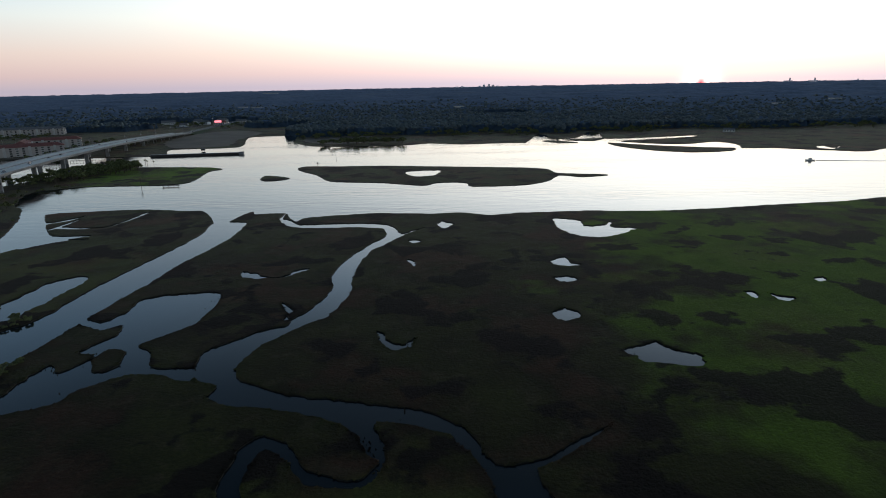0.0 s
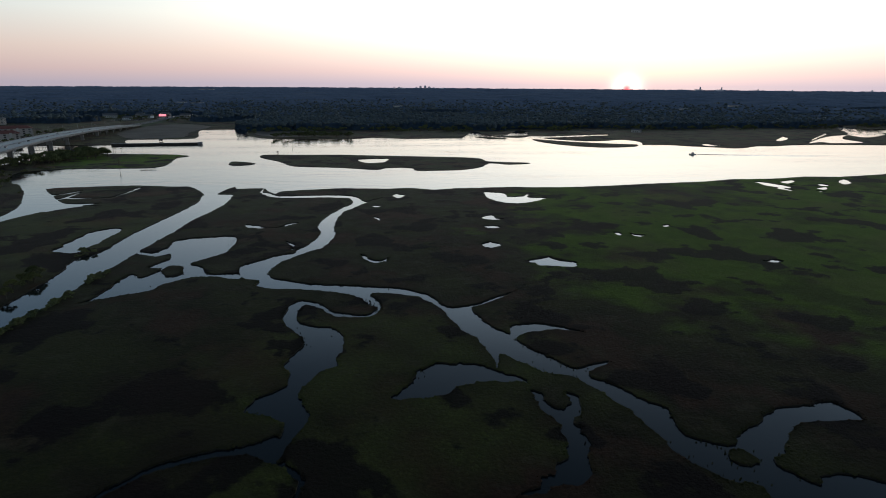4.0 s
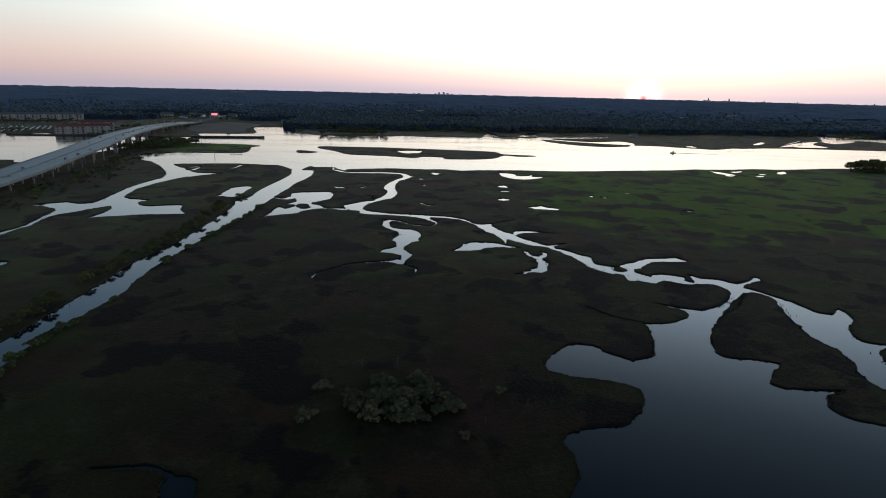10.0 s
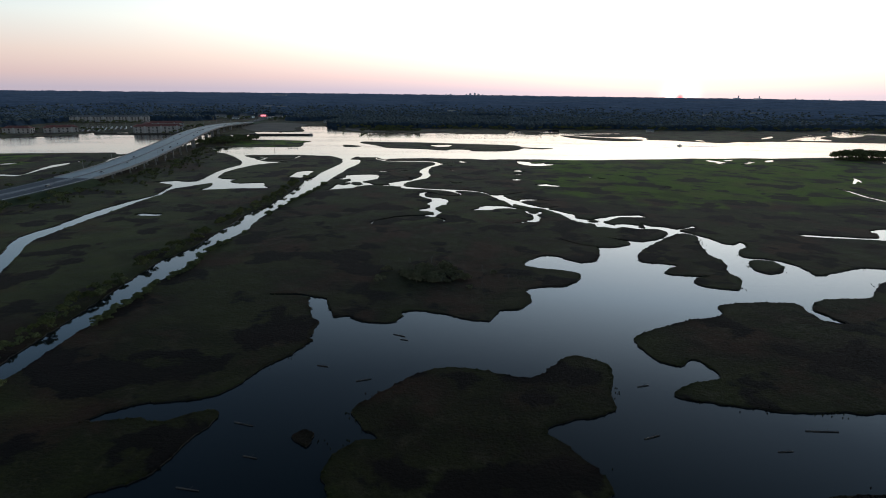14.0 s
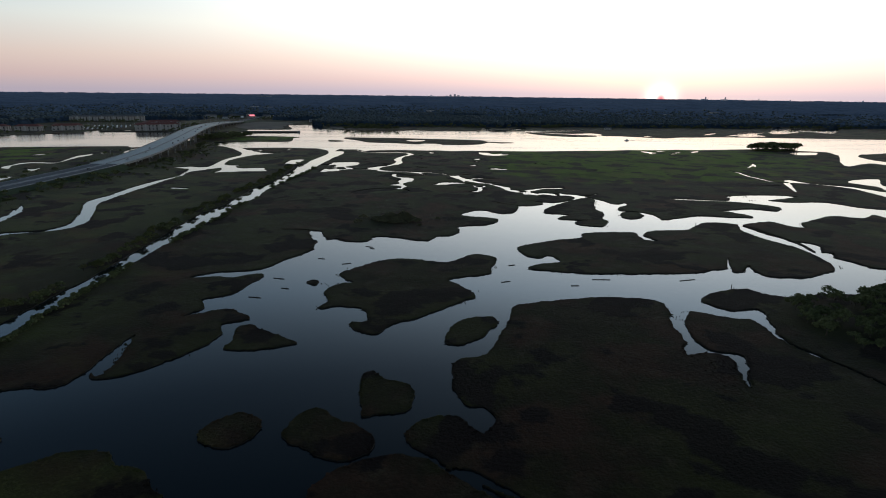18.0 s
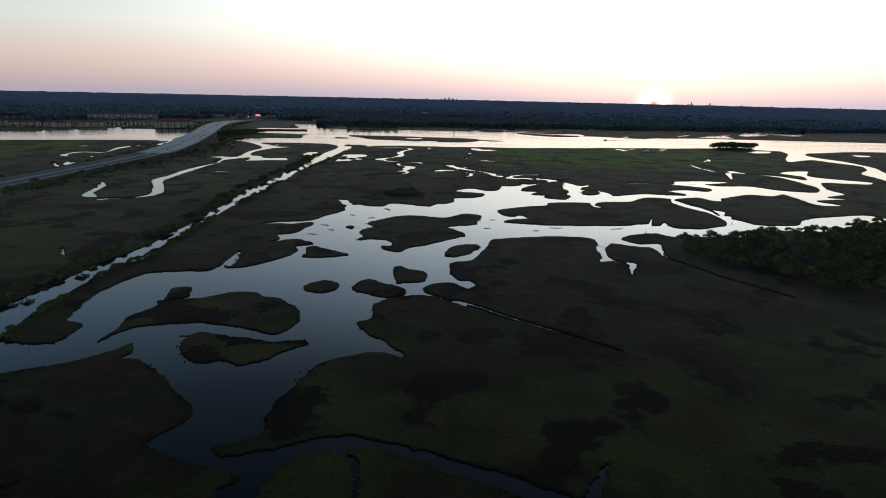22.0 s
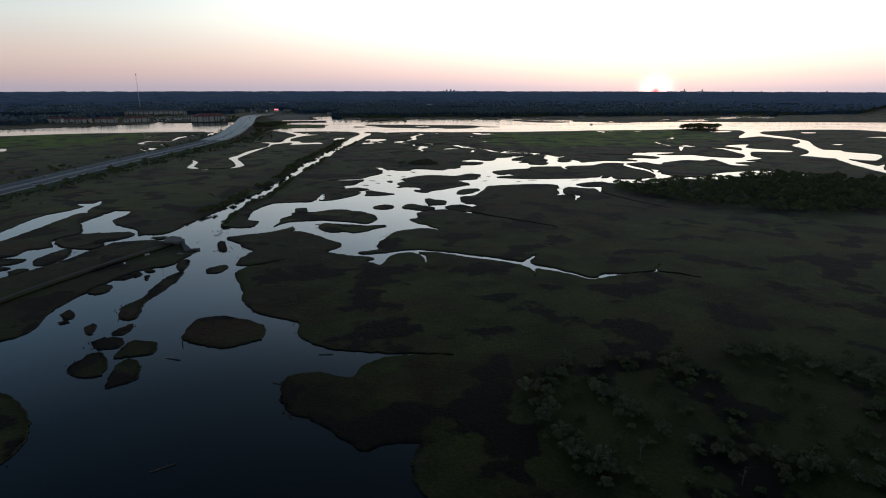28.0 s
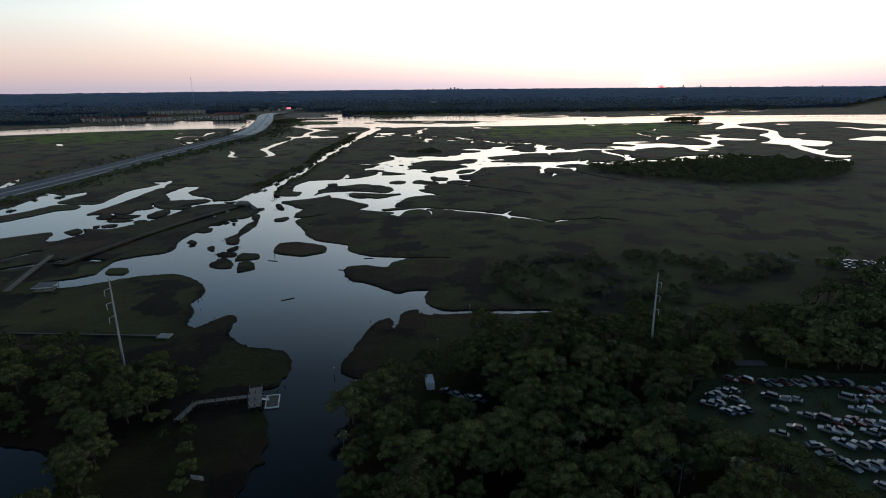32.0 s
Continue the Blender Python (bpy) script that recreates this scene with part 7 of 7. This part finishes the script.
def build_dike():
    """The old causeway: a grassy dike with a sand track that ends in a broken concrete abutment."""
    line = rounded_line([(-262, -640, 0), (-246, -579, 0), (-237, -553, 0), (-225, -523, 0), (-214, -500, 0), (-210, -487, 0)])
    part_line = [(x, y, 1.5) for x, y, z in line]
    tagged(new("dike", ribbon(part_line, -4, 4, -1.6, -0.1, 4).mesh("dike", MARSH)), "low brown grassy dike of an abandoned causeway", "dike", kind="structure")
    tagged(new("track", ribbon(part_line, -1.3, 1.3, -0.08, 0.02, 4).mesh("track", SAND)), "dull sandy track on the dike", "track", kind="structure")
    a = thing("broken_abutment", Matrix(), "ruined grey concrete bridge end tilting into the water", "abutment")
    top = [(-213.5, -481), (-211.5, -477), (-205, -479.5), (-200.5, -490), (-203, -492), (-207, -490.5), (-212, -489)]
    part("slab", Build().loft([[(x, y, 1.9) for x, y in top], [(x, y, 3.0) for x, y in top]]), OLD_CONCRETE, a)
    part("pier_wall", Build().loft([[(x, y, -1.5) for x, y in ((-212, -486), (-206, -479), (-203, -480), (-204.5, -488))], [(x, y, 1.95) for x, y in ((-212, -486), (-206, -479), (-203, -480), (-204.5, -488))]]), OLD_CONCRETE, a)
    part("tilted_slab", Build().loft([[(-205.5, -482, 2.2), (-200.5, -490, 2.4), (-191, -501, -0.6), (-194.5, -503.5, -0.6)], [(-205.5, -482, 3.0), (-200.5, -490, 3.1), (-191, -501, 0.4), (-194.5, -503.5, 0.3)]]), OLD_CONCRETE, a)
    part("fallen_block", Build().box(-2.2, -1.4, -0.8, 2.2, 1.4, 0.9, 0.08), OLD_CONCRETE, a).matrix_basis = pose(-189.5, -500, 0, 6, 4, 20)
    part("rubble", Build().box(-2.0, -1.2, -0.8, 2.0, 1.2, 0.7, 0.2), OLD_CONCRETE, a).matrix_basis = pose(-195.5, -508, 0, 3, 5, -15)
    for i in range(5):
        part("pile", Build().rod((-192.5 + 0.9 * i, -503 + 0.4 * i, -1.5), (-192.3 + 0.9 * i, -502.8 + 0.4 * i, 1.2 + 0.4 * (i % 2)), 0.2, 0.18, 6), TIMBER_DARK, a)
    for x, y in ((-212, -513), (-216, -529), (-211, -512)):
        k = thing("marker_board", pose(x, y, LEVEL, 0, 0, 40), "small white marker board beside the old track", "marker board", "track markers")
        part("panel", Build().box(-0.5, -0.05, 0.8, 0.5, 0.05, 1.7), WHITE, k)
        part("leg", Build().rod((0, 0, -0.3), (0, 0, 0.85), 0.07, 0.07, 6), TIMBER_DARK, k)
    w = thing("old_seawall", pose(-201, -733, 0, 0, 0, -7), "low pale concrete sea wall with a broken corner", "sea wall")
    part("wall", Build().box(-36, -0.5, -0.8, 32, 0.5, 0.9), TIMBER_DARK, w)
    part("corner_block", Build().box(30, -2.4, -0.8, 35, 2.0, 1.0, 0.08), CONCRETE, w)
    p = thing("broken_pier", pose(122, -660, 0, 0, 0, 15), "derelict pier of pale timbers in the marsh", "pier")
    for x in (-1.6, 1.6):
        part("beam", Build().box(x - 0.2, -13, 1.4, x + 0.2, 11, 1.8), TIMBER, p)
    for i in range(7):
        part("post", Build().rod((-1.6 + 3.2 * (i % 2), -12 + 3.6 * i, -1), (-1.6 + 3.2 * (i % 2), -12 + 3.6 * i, 2.2), 0.18, 0.16, 6), DEADWOOD, p)
    for i in range(5):
        part("crossbeam", Build().box(-1.9, -11 + 5 * i, 1.8, 1.9, -10.7 + 5 * i, 1.95), TIMBER, p)


build_dike()


def build_yard():
    """A yard of wrecked cars among the trees."""
    tagged(new("yard_ground", Build().face(*[(x, y, LEVEL + 0.012) for x, y in YARD[::-1]]).mesh("yard_ground", LAWN)), "rough trampled grass of a car yard", "yard", kind="structure")
    r = random.Random(23)
    labels = {0: "dusty wrecked saloon car parked in a crowded yard", 1: "dusty old van parked in a crowded yard", 2: "dusty old pickup parked in a crowded yard"}
    rows = [((34, -788.5), (59, -791), 8, 12), ((31, -797), (37, -799), 3, 48), ((29.5, -803), (38, -809), 4, 38), ((62, -795), (86, -796), 8, 28), ((50, -800), (84, -801), 11, 36), ((48, -805.5), (80, -808), 10, 42),
            ((40, -811), (74, -815), 12, 40), ((36, -815), (70, -820), 11, 45), ((36, -821), (64, -824), 8, 34), ((22, -814.5), (28, -813), 3, 50), ((28, -821), (29, -827), 3, 85),
            ((31, -830), (66, -829), 12, 30), ((33, -837), (64, -838), 10, 35), ((25, -785.5), (29, -787), 2, 30), ((14, -795), (22, -792), 4, 50), ((8, -800), (20, -798), 5, 40), ((14, -804), (20, -803), 3, 20), ((-65, -787), (-55, -792), 4, 38)]
    for (x0, y0), (x1, y1), n, turn in rows:
        for i in range(n):
            if r.random() < 0.12:
                continue
            t = i / max(1, n - 1)
            k = r.choice((0, 0, 0, 0, 1, 2))
            put_car(k, pose(x0 + (x1 - x0) * t + r.uniform(-0.3, 0.3), y0 + (y1 - y0) * t + r.uniform(-0.5, 0.5), LEVEL + 0.02, 0, 0, turn + r.choice((0, 180)) + r.gauss(0, 6)), labels[k], "wrecked cars")
    for x, y in ((45, -801), (43, -804), (24, -808), (61, -811), (27, -828), (57, -800)):
        plant("shrub", r.choice(BUSHES), x, y, "low weedy bush among wrecked cars", "shrub", "yard bushes", 0.7, r)
    for i in range(40):
        k = r.choice((0, 0, 2))
        put_car(k, pose(146 + (i % 10) * 3.3 + r.uniform(-0.5, 0.5), -668 - (i // 10) * 7 - (i % 10) * 1.4, LEVEL + 0.03, 0, 0, 60 + r.gauss(0, 10)), labels[k], "wrecked cars")
    for x, y, turn, L in ((-70, -783, 5, 5.5),):
        t = thing("box_trailer", pose(x, y, LEVEL, 0, 0, turn), "white box trailer half hidden among trees", "trailer", "trailers")
        part("box", Build().box(-1.2, -L / 2, 0.8, 1.2, L / 2, 3.2), WHITE, t)
        for s in (-1.1, 1.1):
            part("wheel", Build().rod((s - 0.12, -1, 0.4), (s + 0.12, -1, 0.4), 0.4, 0.4, 10), RUBBER, t)
        part("hitch", Build().box(-0.1, L / 2, 0.7, 0.1, L / 2 + 1.2, 0.85), STEEL, t)
    lane = [(33, -774.5, LEVEL), (37, -775, LEVEL), (43, -775.5, LEVEL)]
    tagged(new("lane", ribbon(lane, -1.9, 1.9, 0.0, 0.05, 5).mesh("lane", ASPHALT)), "narrow grey lane through the woods", "lane", kind="structure")


build_yard()


def build_shore_posts():
    for x, y, h in ((-101, -771, 2.2), (-66, -757, 4.5), (-51, -722, 3.0)):
        p = thing("post", pose(x, y, 0.2), "pale weathered post at the marsh edge", "post", "marsh edge posts")
        part("shaft", Build().rod((0, 0, -1), (0, 0, h), 0.16, 0.13, 7), TIMBER, p)
        part("cap", Build().box(-0.2, -0.2, h, 0.2, 0.2, h + 0.12), WHITE, p)
    s = thing("notice_board", pose(-127, -823, LEVEL, 0, 0, -15), "low grey notice board with two panels by the lawn", "notice board")
    for x in (-0.9, 0.9):
        part("panel", Build().box(x - 0.75, -0.08, 0.8, x + 0.75, 0.08, 1.9), GALV, s)
        part("leg", Build().rod((x, 0, 0), (x, 0, 0.85), 0.06, 0.06, 6), TIMBER_DARK, s)


build_shore_posts()


def build_river_marks():
    for x, y, h in ((-145, 668, 5.0), (-135, 735, 3.0), (-152, -626, 2.6), (120, -272, 2.4), (-250, 978, 3.2), (-239, 905, 2.5), (-246, 900, 2.2)):
        m = thing("channel_marker", pose(x, y, 0), "weathered timber channel marker standing in the water", "marker", "channel markers")
        part("pile", Build().rod((0, 0, -1.5), (0, 0, h), 0.22, 0.18, 7), TIMBER_DARK, m)
        if h > 4.5:
            part("board", Build().box(-0.8, -0.3, h - 1.4, 0.8, -0.2, h - 0.1), TIMBER_DARK, m)
            part("brace", Build().rod((1.6, 0, -1.5), (1.6, 0, h), 0.2, 0.18, 7).rod((0, 0, h * 0.7), (1.6, 0, h * 0.7), 0.1, 0.1, 5), TIMBER_DARK, m)
    b = thing("motor_boat", pose(415, 641, 0, 0, 0, 80), "white motor boat under way on the river", "boat")

    def ring(t, k, top):
        return [(-1.5 * k, t, top), (-0.9 * k, t, -0.3), (0.9 * k, t, -0.3), (1.5 * k, t, top)]

    part("hull", Build().loft([ring(-4.5, 0.85, 1.0), ring(0, 1.0, 1.05), ring(3, 0.75, 1.2), ring(5, 0.08, 1.5)]), HULL, b)
    part("cabin", Build().box(-1.0, -1.5, 1.0, 1.0, 1.8, 3.0, 0.25), WHITE, b)
    part("windscreen", Build().box(-0.9, 1.2, 1.7, 0.9, 1.75, 2.5, 0.2), GLASS, b)
    wake = Build()
    for side in (-1, 1):
        for i in range(40):
            t0, t1 = 6 + i * 8.0, 6 + (i + 1) * 8.0
            o0, o1 = side * (1 + t0 * 0.035), side * (1 + t1 * 0.035)
            h0, h1 = 0.22 * (1 - i / 40) + 0.02, 0.22 * (1 - (i + 1) / 40) + 0.02
            w = 0.7 + 0.02 * t0
            wake.face((o0 - w, -t0, 0.0), (o1 - w, -t1, 0.0), (o1, -t1, h1), (o0, -t0, h0)).face((o0, -t0, h0), (o1, -t1, h1), (o1 + w, -t1, 0.0), (o0 + w, -t0, 0.0))
    trail = tagged(new("boat_wake", wake.mesh("boat_wake", WATER)), "long low wake spreading behind the motor boat", "wake", kind="stuff")
    trail.matrix_basis = pose(415, 641, 0.01, 0, 0, 80)
    dk = thing("old_landing", pose(-262, 547, 0, 0, 0, 5), "dark timber landing at the spit's edge", "landing")
    part("deck", Build().box(-8, -1.6, 0.9, 8, 1.6, 1.2), TIMBER_DARK, dk)
    for x in (-7, -2, 3, 7):
        part("pile", Build().rod((x, -1.4, -1), (x, -1.4, 2), 0.2, 0.2, 6), TIMBER_DARK, dk)
    r = random.Random(31)
    for x, y, l in ((-60, -190, 5), (-58, -194, 3), (61, -256, 9), (105, -258, 9), (-101, -250, 6), (-46, -253, 5), (-106, -277, 6), (12, -258, 5), (-85, -215, 4), (-70, -225, 5), (20, -230, 4), (-95, -265, 4), (-20, -262, 5), (45, -265, 4), (-128, -440, 5), (-120, -560, 6), (-150, -640, 6), (-110, -660, 5), (-130, -700, 6), (-98, -640, 5)):
        d = tagged(new("driftwood_log", Build().rod((-l / 2, 0, 0.02), (l / 2, 0.3, 0.12), 0.24, 0.14, 7).rod((l * 0.1, 0, 0.1), (l * 0.2, 0.7, 0.8), 0.09, 0.04, 5).mesh("driftwood_log", TIMBER_DARK)), "dark waterlogged drift log lying in the shallows", "log", "drift logs")
        d.matrix_basis = pose(x, y, 0.05, 0, 0, r.uniform(-30, 30))


build_river_marks()


def build_tufts():
    """Rush and cordgrass standing in tufts over the near marsh, thickest along the banks."""
    r = np.random.RandomState(8)
    n = 120000
    y = 330 - 1130 * r.uniform(0, 1, n) ** 0.85
    x = -40 + r.normal(0, 1, n) * (95 + 0.05 * (y + 800))
    keep = np.abs(x + 40) < 480
    x, y = x[keep], y[keep]
    ex, ey = [], []
    for is_land, name, poly in PLAN:
        p = np.array(poly)
        q = np.roll(p, -1, axis=0)
        near = (p[:, 0] > -300) & (p[:, 0] < 320) & (p[:, 1] > -800) & (p[:, 1] < 260)
        for (ax, ay), (bx, by) in zip(p[near], q[near]):
            steps = min(60, int(math.hypot(bx - ax, by - ay) / 0.8) + 1)
            t = (np.arange(steps) + r.uniform(0, 1, steps)) / steps
            ex.append(ax + (bx - ax) * t + r.uniform(-0.9, 0.9, steps))
            ey.append(ay + (by - ay) * t + r.uniform(-0.9, 0.9, steps))
    # stems standing out in the shallows off the banks
    wx, wy = np.concatenate(ex), np.concatenate(ey)
    wx, wy = wx + r.normal(0, 1.5, len(wx)), wy + r.normal(0, 1.0, len(wy))
    shoal = np.array([noise.noise(Vector((a * 0.035, b * 0.035, 11))) + 0.5 * noise.noise(Vector((a * 0.2, b * 0.2, 13))) for a, b in zip(wx, wy)]) > 0.40
    wx, wy = wx[shoal], wy[shoal]
    m = len(x)
    x, y = np.concatenate([x] + ex + [wx]), np.concatenate([y] + ey + [wy])
    edge = np.arange(len(x)) >= m
    land_here = classify(x, y) != -2
    land_here[len(x) - len(wx):] = True
    wet = (np.arange(len(x)) >= len(x) - len(wx))[land_here]
    x, y, edge = x[land_here], y[land_here], edge[land_here]
    clump = np.array([noise.noise(Vector((a * 0.05, b * 0.05, 4))) for a, b in zip(x, y)])
    for pick, name, label in ((y > -280, "rush_tufts", "dark brown-green rush tufts over the marsh"), (y <= -280, "cordgrass_tufts", "brown and green cordgrass tufts over the marsh")):
        mat = TUFTS
        px, py, c, e, low = x[pick], y[pick], clump[pick], edge[pick], wet[pick]
        k = len(px)
        h = 0.5 * (0.10 + 0.26 * np.clip(c + 0.2, 0, 1) + r.uniform(0, 0.12, k)) + 0.22 * e * r.uniform(0.5, 1.2, k)
        h = np.where(low, 0.05, h)
        w = r.uniform(0.5, 1.1, k) * np.where(low, 0.42, np.where(e, 0.62, 1.0))
        V = np.zeros((k, 7, 3))
        V[:, 0] = np.stack([px + r.uniform(-0.2, 0.2, k), py + r.uniform(-0.2, 0.2, k), LEVEL + h], 1)
        a0 = r.uniform(0, 6.28, k)
        for i in range(6):
            a = a0 + i * math.pi / 3
            rad = w * (1.0 if i % 2 == 0 else 0.8) * r.uniform(0.8, 1.2, k)
            V[:, i + 1] = np.stack([px + rad * np.cos(a), py + rad * np.sin(a), np.where(low, -0.3, LEVEL - 0.12) + (h * 0.5 if i % 2 == 0 else h * 0.0)], 1)
        base = np.arange(k)[:, None, None] * 7
        T = np.array([(0, 1, 2), (0, 2, 3), (0, 3, 4), (0, 4, 5), (0, 5, 6), (0, 6, 1)])[None] + base
        me = bpy.data.meshes.new(name)
        me.vertices.add(k * 7)
        me.vertices.foreach_set("co", V.reshape(-1))
        me.loops.add(k * 18)
        me.loops.foreach_set("vertex_index", T.reshape(-1).astype(np.int32))
        me.polygons.add(k * 6)
        me.polygons.foreach_set("loop_start", np.arange(0, k * 18, 3, dtype=np.int32))
        me.polygons.foreach_set("use_smooth", np.ones(k * 6, bool))
        me.materials.append(mat)
        me.update(calc_edges=True)
        me.validate()
        tagged(new(name, me), label, "grass", kind="stuff")


build_tufts()
